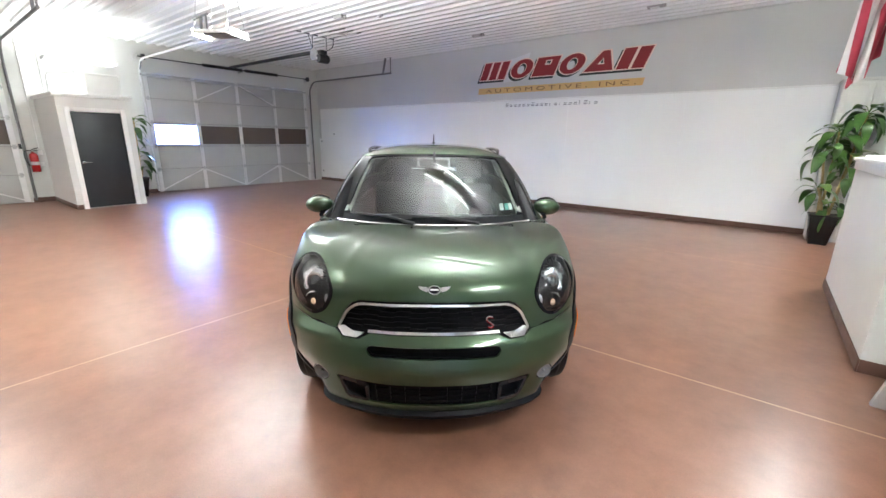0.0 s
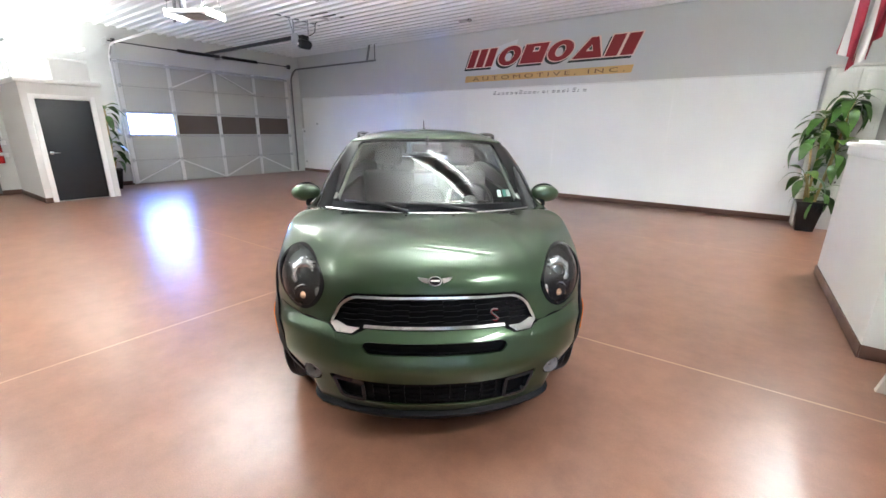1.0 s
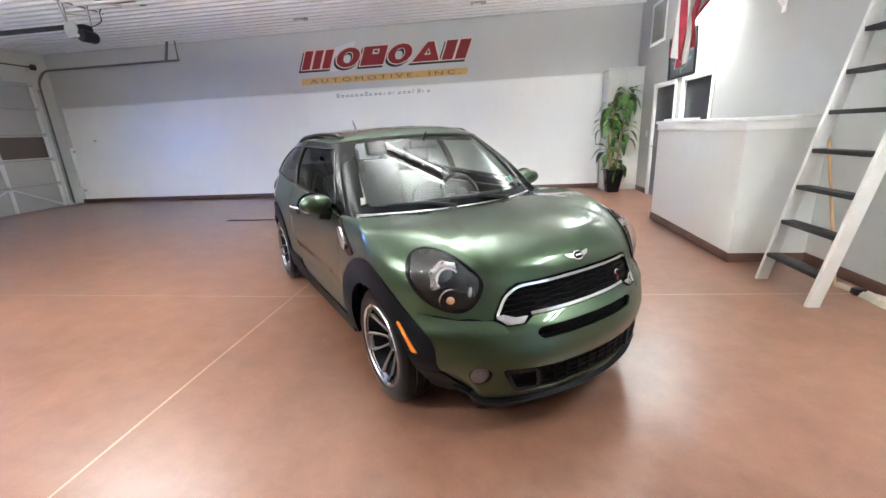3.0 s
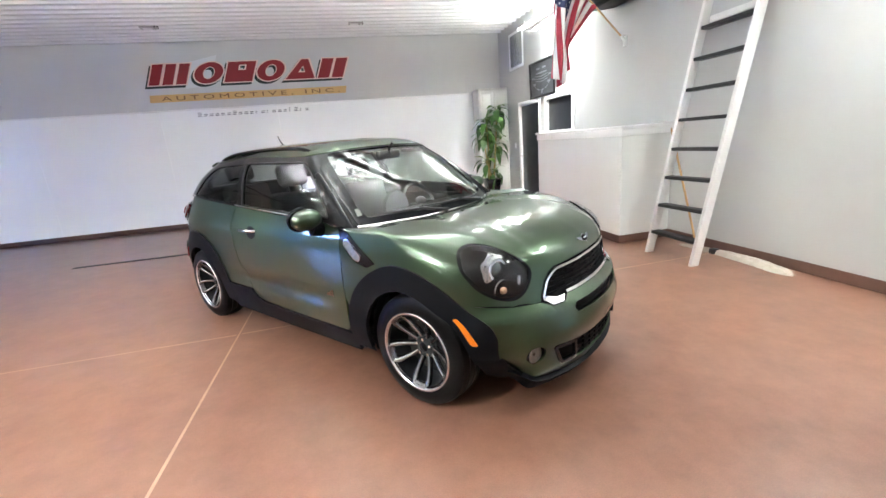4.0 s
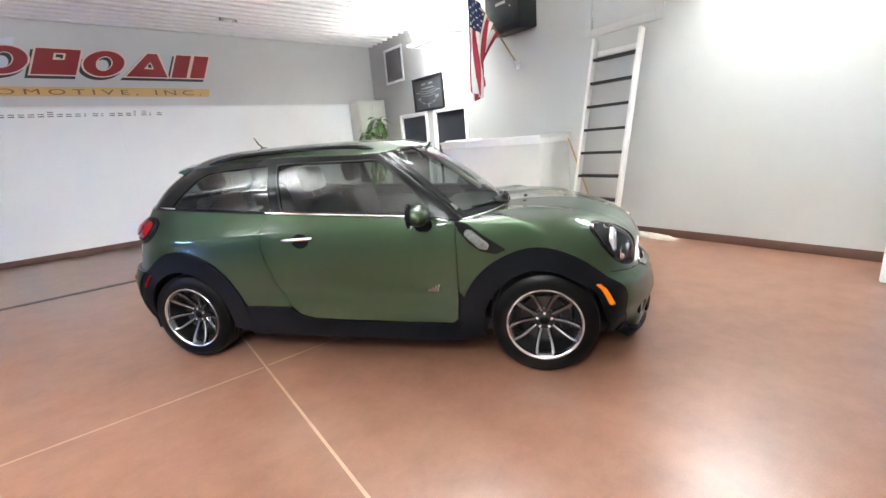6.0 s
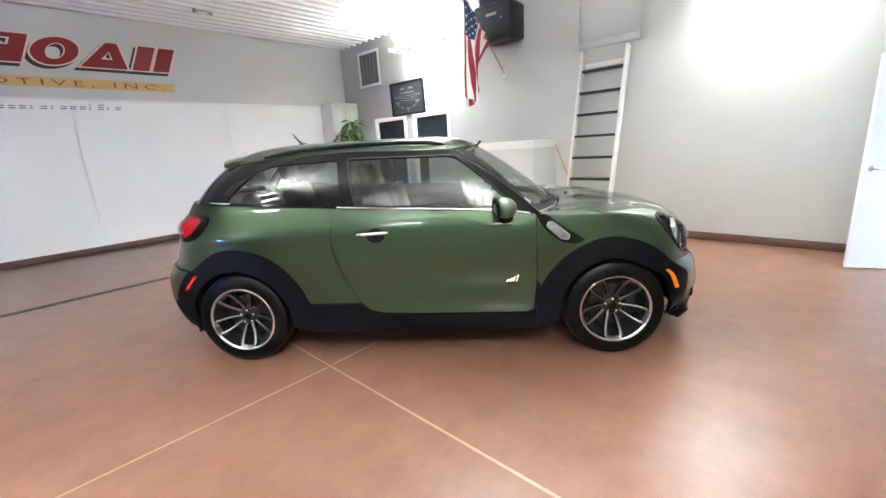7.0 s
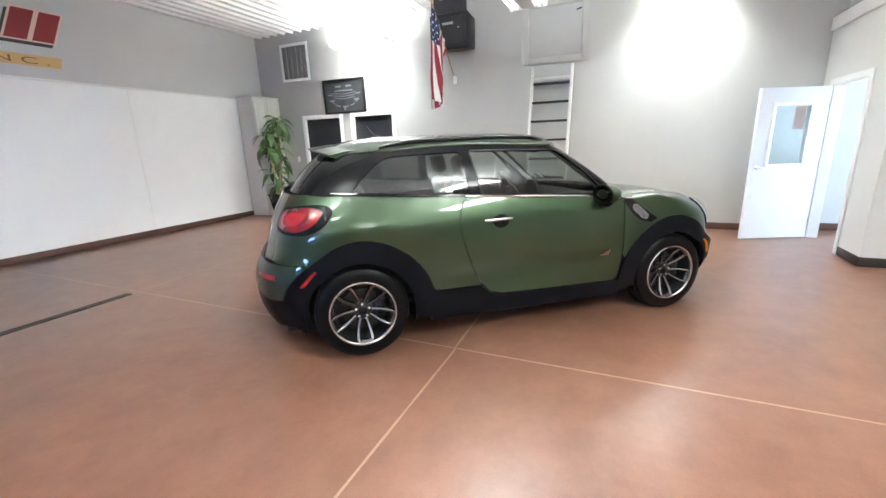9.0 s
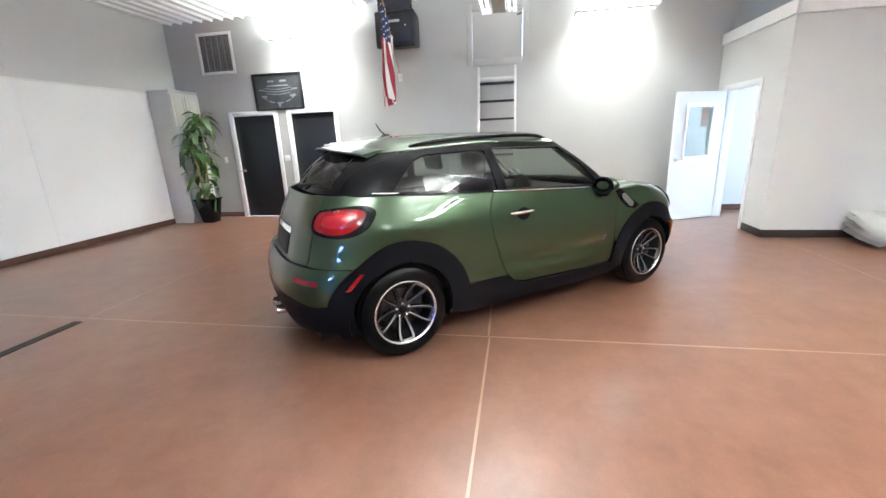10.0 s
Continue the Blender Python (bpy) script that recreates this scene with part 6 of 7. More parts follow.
# headlamps
for s in (1, -1):
    lp = [(s_of_y(y), z - _zt(s_of_y(y))) for y, z in lamp_loop]
    cs, cq = sum(p[0] for p in lp) / len(lp), sum(p[1] for p in lp) / len(lp)
    sc = lambda k: [(cs + (a - cs) * k, cq + (b - cq) * k) for a, b in lp]
    bez = part("headlamp", flip(sheet([sc(1.01), sc(0.915)], 0.03, body, 0.022, 0.010, grid=False), s), M_GLOSSBLACK, car, "oval headlamp in a black bezel", 45)
    part("housing", flip(sheet([sc(0.95)], 0.03, body, 0.004, -0.078), s), M_LAMP_HOUSE, bez, "dark grey lamp housing", 40)
    part("housing_wall", flip(sheet([sc(0.95), sc(0.91)], 0.03, body, 0.080, 0.0, grid=False), s), M_GLOSSBLACK, bez, smooth=45)
    def lens_place(u, v):
        p = body(u, v)
        r = math.hypot((u - cs) / 0.15, (v - cq) / 0.16)
        return p + Vector((0.62, 0.55, 0.45)) * (0.034 * max(0.0, 1 - r * r))
    lens = part("lens", flip(sheet([sc(0.94)], 0.03, lens_place, 0.0, 0.004), s), M_LENS, bez, "clear bulging lamp lens", 60)
    lens.visible_shadow = False
    def lamp_spot(y, z, depth):
        p = body(s_of_y(y), z - _zt(s_of_y(y)))
        return Vector((p.x - depth * 0.8, (p.y - depth * 0.35) * s, p.z - depth * 0.25))
    c = lamp_spot(0.672, 0.815, 0.036)
    aim = look(c, c + Vector((1, 0.30 * s, 0.10)))
    pr = part("projector", lathe([(0.0, 0.03), (0.050, 0.03), (0.060, -0.002), (0.056, -0.008), (0.048, -0.008), (0.045, 0.002), (0.0, 0.01)], 32), M_REFLECT, bez, "chrome ringed projector lamp", m=aim)
    part("projector_lens", lathe([(0.0, -0.013), (0.018, -0.011), (0.034, -0.004), (0.045, 0.006), (0.0, 0.008)], 28), M_PROJECTOR, pr, "clear projector lens")
    # scalloped satin bezel on the projector's outer side, black balls for shaded holes
    bm = bmesh.new()
    rows = []
    for k in range(61):
        a = radians(40 + 4.0 * k)
        r = 0.084 + 0.006 * math.cos(7 * a) - 0.018 * ramp01(abs(k - 30), 22, 30)
        a = a if s > 0 else math.pi - a
        rows.append([bm.verts.new((q * math.cos(a), q * math.sin(a), z)) for q, z in ((0.057, -0.003), (0.062, -0.006), (r - 0.006, 0.000), (r, 0.006), (r, 0.026))])
    for r_, q_ in zip(rows, rows[1:]):
        for k in range(4):
            bm.faces.new((r_[k], r_[k + 1], q_[k + 1], q_[k]))
    part("scalloped_bezel", bm, M_LAMP_SATIN, pr, "scalloped satin silver bezel", 40)
    for k in range(5):
        a = radians(51.4 + 51.4 * k)
        a = a if s > 0 else math.pi - a
        part("bezel_hole_shade", ball(0.079 * math.cos(a), 0.079 * math.sin(a), 0.002, 0.0085, 0.0085, 0.004, 12, 6), M_GLOSSBLACK, pr, "black ball for a shaded hole")
    c = lamp_spot(0.672, 0.715, 0.030)
    ind = part("indicator", lathe([(0.0, 0.03), (0.026, 0.022), (0.036, 0.0), (0.033, -0.002), (0.026, 0.014), (0.0, 0.024)], 28), M_REFLECT, bez, "chrome indicator bowl", m=look(c, c + Vector((1, 0.35 * s, 0.05))) @ Matrix.Scale(1.6, 4))
    part("bulb", ball(0, 0, 0.006, 0.014, 0.014, 0.018, 16, 10), M_AMBER_BULB, ind, "amber bulb")
    for yy, zz in ((0.590, 0.745),):
        c = lamp_spot(yy, zz, 0.032)
        part("side_reflector", ball(*c, 0.008, 0.016, 0.032, 14, 8), M_LAMP_SATIN, bez)

# doors, rear quarters, tailgate, rear bumper
door_loop = [(0.770, 1.012)] + [(0.776, z) for z in (0.96, 0.88, 0.80, 0.70, 0.60)] + [(0.770, 0.50), (0.758, 0.36), (0.72, 0.332), (0.40, 0.334), (0.0, 0.342), (-0.26, 0.352), (-0.355, 0.378), (-0.425, 0.45), (-0.50, 0.60), (-0.553, 0.76), (-0.578, 0.88), (-0.572, 0.97), (-0.540, 1.05), (-0.515, 1.084)]
belt = [(x, table(x, [(-1.6, 1.150), (-1.2, 1.136), (-0.46, 1.084), (0.5, 1.031), (0.78, 1.004)])) for x in np.linspace(-0.45, 0.70, 12)]
for s in (1, -1):
    dloop = to_body(door_loop + [(x, z) for x, z in belt], "x", 0.04)
    door = skin("door", [dloop], M_PAINT, 0.035, 0.012, side=s, label="green door with chrome handle")
    c = body(s_of_x(-0.29), 0.918 - _zt(s_of_x(-0.29)))
    recess = ring(-0.272, 0.903, 0.062, 0.048, 28)
    part("handle", flip(tube([c + Vector((0.105, 0.012, 0.004)), c + Vector((0.09, 0.036, 0.006)), c + Vector((0.03, 0.044, 0.006)), c + Vector((-0.05, 0.044, 0.004)), c + Vector((-0.095, 0.034, 0.002)), c + Vector((-0.108, 0.012, 0.0))], [0.010, 0.012, 0.012, 0.013, 0.012, 0.010], 10), s), M_CHROME, door, "chrome bow handle", 50)
    # no hollow here: the recess's shade is a flat black disc
    part("handle_shade_disc", flip(sheet([to_body(recess, "x", 0.02)], 0.02, body, 0.002, 0.0025), s), M_GRILLE, door, "flat black disc for the shaded handle recess", 40)
    # quarter panel
    rx = [(x, z) for x, z in arch_r_out if x < -0.70 and z > 0.45]
    q = [(-0.521, 1.082), (-0.546, 1.05), (-0.578, 0.97), (-0.584, 0.88), (-0.559, 0.76), (-0.506, 0.60), (-0.436, 0.462), (-0.425, 0.437), (-0.77, 0.440)]
    q += [(x, z) for x, z in reversed(rx) if x > -1.70 and z > 0.46]
    q_s = to_open(q, "x")
    q_s += [qz(s_of_x(-1.70), 0.70), qz(s_of_rear_y(0.72), 0.705), qz(s_of_rear_y(0.60), 0.715)]
    q_s += [qz(s_of_rear_y(0.60), z) for z in (0.78, 0.86, 0.94, 1.02, 1.10)] + [(s_of_rear_y(0.60), -0.002)]
    q_s += [(s_of_x(x), -0.002) for x in (-1.85, -1.7, -1.5, -1.3, -1.1, -0.9, -0.7, -0.55)]
    skin("rear_quarter", [q_s], M_PAINT, 0.035, 0.012, side=s)
    # tail lamp
    tl = [(a + 0.05, b) for a, b in spline([(s_of_x(-1.50), 1.040), (s_of_x(-1.56), 1.078), (s_of_x(-1.66), 1.090), (s_of_x(-1.80), 1.083), (s_of_rear_y(0.66), 1.06), (s_of_rear_y(0.62), 1.0), (s_of_rear_y(0.64), 0.93), (s_of_x(-1.82), 0.898), (s_of_x(-1.68), 0.905), (s_of_x(-1.56), 0.955)], 5, True)]
    cs, cz = sum(p[0] for p in tl) / len(tl), sum(p[1] for p in tl) / len(tl)
    grow = lambda k: [qz(cs + (a - cs) * k, cz + (b - cz) * k) for a, b in tl]
    def bulge(k):
        return lambda u, v: body(u, v) + Vector((-0.6, 0.75, 0.1)) * (0.030 * k * max(0.0, 1 - math.hypot((u - cs) / 0.19, (v + _zt(abs(u)) - cz) / 0.10) ** 2))
    tlm = part("tail_lamp", flip(sheet([grow(1.0)], 0.025, bulge(1.0), 0.012, 0.004), s), M_GLOSSBLACK, car, "oval red tail lamp in a black surround", 50)
    part("lens", flip(sheet([[(a + 0.034, b) for a, b in grow(0.76)]], 0.02, bulge(1.25), 0.006, 0.008), s), M_RED_LENS, tlm, "bright red lens", 50)
    part("lens_core", flip(sheet([[(a + 0.045, b) for a, b in grow(0.40)]], 0.02, bulge(1.25), 0.004, 0.013), s), mat("red_lens_core", (0.42, 0.008, 0.014), 0.15, vary=0.3, scale=20, coat=1.0) if s > 0 else bpy.data.materials["red_lens_core"], tlm, "paler red lamp core", 50)
    # rear bumper half
    rb = [qz(s_of_x(-1.72), 0.694), *[qz(s_of_rear_y(y), 0.70 + 0.008 * (0.7 - y)) for y in (0.72, 0.6, 0.4, 0.2, 0.0)], *[qz(s_of_rear_y(y), z) for y, z in ((0.0, 0.525), (0.3, 0.515), (0.55, 0.495), (0.70, 0.465))]]
    rb += [qz(s_of_x(x), z) for x, z in arch_r_out if x < -1.66 and z > 0.45]
    skin("rear_bumper", [rb], M_PAINT, 0.03, 0.020, 0.020, side=s)
    low_r = [qz(s_of_rear_y(y), z) for y, z in ((0.70, 0.463), (0.55, 0.493), (0.3, 0.513), (0.0, 0.523), (0.0, 0.235), (0.4, 0.235), (0.65, 0.25))] + [qz(s_of_x(-1.72), 0.265), qz(s_of_x(-1.745), 0.36), qz(s_of_x(-1.76), 0.44)]
    skin("rear_diffuser", [low_r], M_CLAD, 0.035, 0.014, 0.016, side=s, label="black plastic lower rear bumper")
    refl = [qz(s_of_rear_y(y), z) for y, z in ((0.73, 0.600), (0.56, 0.612), (0.55, 0.635), (0.72, 0.632))]
    skin("reflector", [refl], M_RED_DEEP, 0.03, 0.006, 0.025, side=s, label="red bumper reflector")
    # tailgate half
    tg = [(s_of_rear_y(0.594), -0.002)] + [qz(s_of_rear_y(0.594), z) for z in (1.10, 1.02, 0.94, 0.86, 0.78, 0.716)] + [qz(s_of_rear_y(y), 0.712) for y in (0.4, 0.2, 0.0)] + [(S_END, -0.002)]
    skin("tailgate", [tg], M_PAINT, 0.035, 0.010, side=s)
    # cladding: arches, sill
    for nm, cx, a0, a1 in (("front_arch", WB, 190, 3), ("rear_arch", -WB, 196, -10)):
        inner_a = arc(cx, 0.325, R_IN, a1, a0, 34)
        loop_a = [p for p in arc(cx, 0.330, R_OUT + 0.020, a0, a1, 34, R_OUT + (0.012 if cx < 0 else 0.0))] + inner_a
        if cx > 0:
            loop_a = [(cx + (x - cx) * (1 - 0.16 * max(0.0, min(1.0, (0.52 - z) / 0.30))), z) if x > cx + R_IN + 0.005 else (x, z) for x, z in loop_a]
        bm = sheet([to_body(loop_a, "x", 0.035)], 0.03, body, 0.026, 0.011)
        part(nm, flip(bm, s), M_CLAD, car, "black plastic wheel arch", 40)
    sill = [(0.80, 0.20), (0.80, 0.315), (0.72, 0.324), (0.0, 0.333), (-0.26, 0.343), (-0.36, 0.370), (-0.425, 0.430), (-0.80, 0.434), (-0.80, 0.205), (0.0, 0.195)]
    skin("sill", [to_body(sill, "x", 0.05)], M_CLAD, 0.04, 0.02, 0.010, side=s, label="black plastic sill")
    corner = [(1.675, 0.37), (1.790, 0.37), (1.800, 0.30), (1.83, 0.235), (1.80, 0.185), (1.74, 0.195), (1.69, 0.25)]
    skin("bumper_corner", [to_body(corner, "x", 0.03)], M_CLAD, 0.03, 0.02, 0.013, side=s, label="black plastic lower bumper corner")
    # amber and red markers on the arches
    mk = rounded([(1.712, 0.462), (1.640, 0.600), (1.613, 0.592), (1.680, 0.462)], 0.01)
    skin("side_marker", [to_body(mk, "x", 0.02)], M_AMBER, 0.02, 0.01, 0.015, side=s, label="amber side marker")
    mk = rounded([(-1.698, 0.560), (-1.618, 0.668), (-1.592, 0.660), (-1.666, 0.560)], 0.01)
    skin("side_marker", [to_body(mk, "x", 0.02)], M_RED_DEEP, 0.02, 0.01, 0.021, side=s, label="red side marker")
    # side scuttle: gloss black strip with a chrome inlay
    sc1 = rounded([(0.77, 1.010), (0.83, 1.000), (0.955, 0.905), (1.085, 0.822), (1.02, 0.795), (0.93, 0.815), (0.86, 0.865), (0.800, 0.940)], 0.012)
    scut = skin("side_scuttle", [to_body(sc1, "x", 0.03)], M_GLOSSBLACK, 0.03, 0.012, 0.010, side=s, label="gloss black side scuttle")
    sc2 = rounded([(0.845, 0.945), (0.880, 0.945), (0.985, 0.858), (0.975, 0.825), (0.925, 0.833), (0.835, 0.915)], 0.014)
    part("scuttle_inlay", flip(sheet([to_body(sc2, "x", 0.02)], 0.02, body, 0.006, 0.018), s), M_SCUTTLE, scut, "pale inlay of the scuttle", 40)
    surround(sc2, 0.006, "scuttle_frame", M_CHROME, 0.022, scut, kind="x", side=s)
    # badge on the door foot: plain slanted bars
    for k, (xa, w_) in enumerate(((0.575, 0.016), (0.598, 0.014), (0.618, 0.012), (0.638, 0.012))):
        h_ = 0.018 + 0.010 * k
        skin("door_badge", [to_body([(xa, 0.555), (xa + w_, 0.555), (xa + w_ + 0.012, 0.555 + h_), (xa + 0.014, 0.555 + h_)], "x", 0.02)], M_CHROME, 0.03, 0.002, 0.004, door, side=s)
    # chrome belt strip
    part("belt_strip", flip(tube([body(s_of_x(x), -0.001) + Vector((0, 0.004, 0.004)) for x in np.linspace(0.74, -1.62, 50)], 0.0085, 6), s), M_CHROME, car, "chrome strip under the windows", 60)
part("cowl_strip", tube([cowl_point(abs(k) / 12) * 1 + Vector((0, 0, 0)) if k >= 0 else Vector((cowl_point(abs(k) / 12).x, -cowl_point(abs(k) / 12).y, cowl_point(abs(k) / 12).z)) for k in range(-12, 13)], 0.005, 6), M_CHROME, car, "bright strip along the bonnet's rear edge", 60)

# glasshouse: lower and upper rings
_low = np.array([(1.035, 0, 0.994), (0.980, 0.38, 0.992), (0.815, 0.690, 0.988), (0.70, 0.812, 1.008), (-0.46, 0.822, 1.088), (-1.22, 0.800, 1.141), (-1.56, 0.690, 1.153), (-1.70, 0.40, 1.155), (-1.735, 0, 1.155)])
_top = np.array([(0.400, 0, 1.462), (0.370, 0.34, 1.456), (0.280, 0.560, 1.436), (0.150, 0.632, 1.430), (-0.46, 0.652, 1.452), (-1.05, 0.612, 1.424), (-1.32, 0.520, 1.412), (-1.42, 0.34, 1.424), (-1.45, 0, 1.432)])


def ring_at(rows, p):
    i = int(min(max(math.floor(p), 0), 7))
    t = p - i
    g = lambda k: Vector(rows[k]) if 0 <= k <= 8 else (Vector((rows[-k][0], -rows[-k][1], rows[-k][2])) if k < 0 else Vector((rows[16 - k][0], -rows[16 - k][1], rows[16 - k][2])))
    p0, p1, p2, p3 = g(i - 1), g(i), g(i + 1), g(i + 2)
    return 0.5 * ((2 * p1) + (p2 - p0) * t + (2 * p0 - 5 * p1 + 4 * p2 - p3) * t * t + (3 * p1 - p0 - 3 * p2 + p3) * t ** 3)


KU, KV = 0.36, 0.45


def house(u, v):
    """The glasshouse surface; u, v are about metres round and up."""
    side = -1 if u < 0 else 1
    p, w = abs(u) / KU, v / KV
    a, b = ring_at(_low, p), ring_at(_top, p)
    q = a.lerp(b, w)
    n_ = Vector((q.x + 0.5, q.y * 2.2, 0)).normalized()
    q = q + n_ * (0.022 * math.sin(math.pi * min(1, max(0, w)))) + Vector((0, 0, 0.012 * math.sin(math.pi * min(1, max(0, w)))))
    return Vector((q.x, q.y * side, q.z))


def house_uv(x, z, p=4.5, w=0.5):
    """The u, v of a flank point given by x and z."""
    u, v = p * KU, w * KV
    for _ in range(25):
        c = house(u, v)
        e = Vector((x - c.x, z - c.z))
        du, dv = (house(u + 1e-4, v) - c) * 1e4, (house(u, v + 1e-4) - c) * 1e4
        det = du.x * dv.z - dv.x * du.z
        u += max(-0.2, min(0.2, (e.x * dv.z - dv.x * e.y) / det))
        v += max(-0.1, min(0.1, (du.x * e.y - e.x * du.z) / det))
    return (u, v)


U8 = 8 * KU
door_win = [house_uv(*p) for p in rounded([(0.625, 1.048), (0.575, 1.115), (0.270, 1.388), (-0.455, 1.402), (-0.400, 1.098)], [0.01, 0.02, 0.06, 0.03, 0.02])]
quarter_win = [house_uv(*p) for p in rounded([(-0.486, 1.104), (-0.525, 1.398), (-1.02, 1.384), (-1.12, 1.345), (-1.31, 1.162)], [0.02, 0.03, 0.06, 0.05, 0.02])]
for s in (1, -1):
    loop = [(0, -0.01), (2.2 * KU, -0.004), (U8, -0.004), (U8, 0.05), (6.75 * KU, 0.05), (6.65 * KU, 0.09), (6.62 * KU, 0.36), (6.75 * KU, 0.40), (U8, 0.40), (U8, KV), (0, KV), (0, 0.435), (1.72 * KU, 0.435), (1.80 * KU, 0.41), (1.90 * KU, 0.07), (1.80 * KU, 0.035), (0, 0.035)]
    part("pillar_frame", flip(sheet([loop, door_win, quarter_win], 0.04, house, 0.020, 0.0), s), M_GLOSSBLACK, car, "gloss black window pillars", 40)
    for nm, lp in (("door_glass", door_win), ("quarter_glass", quarter_win)):
        part(nm, flip(sheet([lp], 0.05, house, 0.0, -0.006), s), M_SGLASS if nm == "door_glass" else M_QGLASS, car, "tinted side window", 60).visible_shadow = False
    # B pillar joint and window seals
    part("window_seal", flip(tube([house(u, v) + Vector((0, 0.002, 0)) for u, v in dense(door_win, 0.05)], 0.006, 5, closed=True), s), M_BLACK, car, "black window seal", 60)
    # roof rail
    pts = [(-1.08, 0.578, 1.436), (-0.97, 0.580, 1.460), (-0.78, 0.586, 1.480), (-0.35, 0.592, 1.491), (0.03, 0.582, 1.484), (0.15, 0.566, 1.466), (0.20, 0.556, 1.447)]
    part("roof_rail", flip(tube(spline(pts, 6), 0.014, 8), s), M_GLOSSBLACK, car, "black roof rail", 60)
    # door mirror
    mir = part("door_mirror", flip(ball(0.0, 0.0, 0.0, 0.072, 0.108, 0.066, 28, 18), s), M_PAINT, car, "green rounded door mirror", 60, m=pose(0.575, 0.925 * s, 1.055, 0, 0, -8 * s))
    part("mirror_foot", flip(tube([(0.01, -0.02, -0.055), (0.03, -0.075, -0.075), (0.055, -0.135, -0.095)], [0.048, 0.042, 0.040], 14), s), M_CLAD, mir, "black mirror foot")
    part("mirror_rim", flip(tube([(-0.058, 0.092 * math.cos(radians(a)), 0.066 * math.sin(radians(a))) for a in range(0, 360, 15)], 0.008, 6, closed=True), s), M_CLAD, mir)
    part("mirror_glass", flip(sheet([ring(0, 0, 0.088, 0.062, 28)], 0.05, lambda u, v: (-0.060, u, v), 0.002), s), M_MIRROR, mir, "mirror glass", None)
part("windscreen", sheet([[(-1.90 * KU, 0.036), (1.90 * KU, 0.036), (1.80 * KU, 0.43), (-1.80 * KU, 0.43)]], 0.05, house, 0.0, -0.004), M_WGLASS, car, "raked windscreen", 60).visible_shadow = False
_rear = lambda u, v: house(U8 - abs(u), v) if u >= 0 else Vector((house(U8 - abs(u), v).x, -house(U8 - abs(u), v).y, house(U8 - abs(u), v).z))
rg = part("rear_glass", sheet([[(-1.36 * KU, 0.05), (1.36 * KU, 0.05), (1.36 * KU, 0.40), (-1.36 * KU, 0.40)]], 0.05, _rear, 0.0, -0.004), M_QGLASS, car, "dark rear window", 60)
rg.visible_shadow = False

# roof skin, closed grid from the upper ring inwards
bm = bmesh.new()
rows = []
NP, NW = 96, 14
for i in range(NP):
    u = 16 * i / NP
    p = u if u <= 8 else 16 - u
    sgn = 1 if u <= 8 else -1
    t = ring_at(_top, p)
    t.y *= sgn
    c = Vector((max(-1.05, min(0.10, t.x)), 0.0, 1.534 - 0.012 * ((t.x + 0.5) / 0.8) ** 2))
    rowp = [Vector((t.x, t.y, t.z - 0.012)) + Vector((t.x + 0.5, t.y * 2, 0)).normalized() * 0.004]
    for k in range(NW + 1):
        w = (k / NW) ** 1.35
        q = t.lerp(c, w)
        q.z = t.z + (c.z - t.z) * (1 - (1 - w) ** 3.2)
        q += Vector((t.x + 0.5, t.y * 2, 0)).normalized() * 0.008 * (1 - w)
        rowp.append(q)
    rows.append([bm.verts.new(q) for q in rowp])
for i in range(NP):
    r, q = rows[i], rows[(i + 1) % NP]
    for k in range(NW + 1):
        bm.faces.new((r[k], q[k], q[k + 1], r[k + 1]))
bmesh.ops.remove_doubles(bm, verts=bm.verts, dist=0.002)
part("roof", bm, M_PAINT, car, "green rounded roof", 40)
# spoiler over the rear window
bm = bmesh.new()
cross = []
for k in range(-12, 13):
    y = 0.54 * k / 12
    e = abs(y) / 0.54
    back = -1.575 + 0.16 * e ** 2.2
    frontx = -1.25 + 0.03 * e ** 2
    zt = 1.480 - 0.055 * e ** 2
    cross.append([bm.verts.new((frontx, y, zt + 0.008)), bm.verts.new(((frontx + back) / 2, y, zt + 0.001)), bm.verts.new((back, y, zt - 0.022)), bm.verts.new((back - 0.002, y, zt - 0.034)), bm.verts.new((back + 0.06, y, zt - 0.052)), bm.verts.new((frontx - 0.02, y, zt - 0.07 + 0.05 * e))])
for r, q in zip(cross, cross[1:]):
    for k in range(6):
        bm.faces.new((r[k], r[(k + 1) % 6], q[(k + 1) % 6], q[k]))
bm.faces.new(cross[0]); bm.faces.new(cross[-1][::-1])
part("spoiler", bm, M_PAINT, car, "green roof spoiler", 40)
ant = part("aerial", tube([(-1.02, 0.0, 1.528), (-1.07, 0.0, 1.575), (-1.10, 0.0, 1.625)], [0.008, 0.006, 0.004], 8), M_BLACK, car, "short black aerial")
part("aerial_base", ball(-1.02, 0, 1.526, 0.045, 0.026, 0.018, 16, 8), M_BLACK, ant)

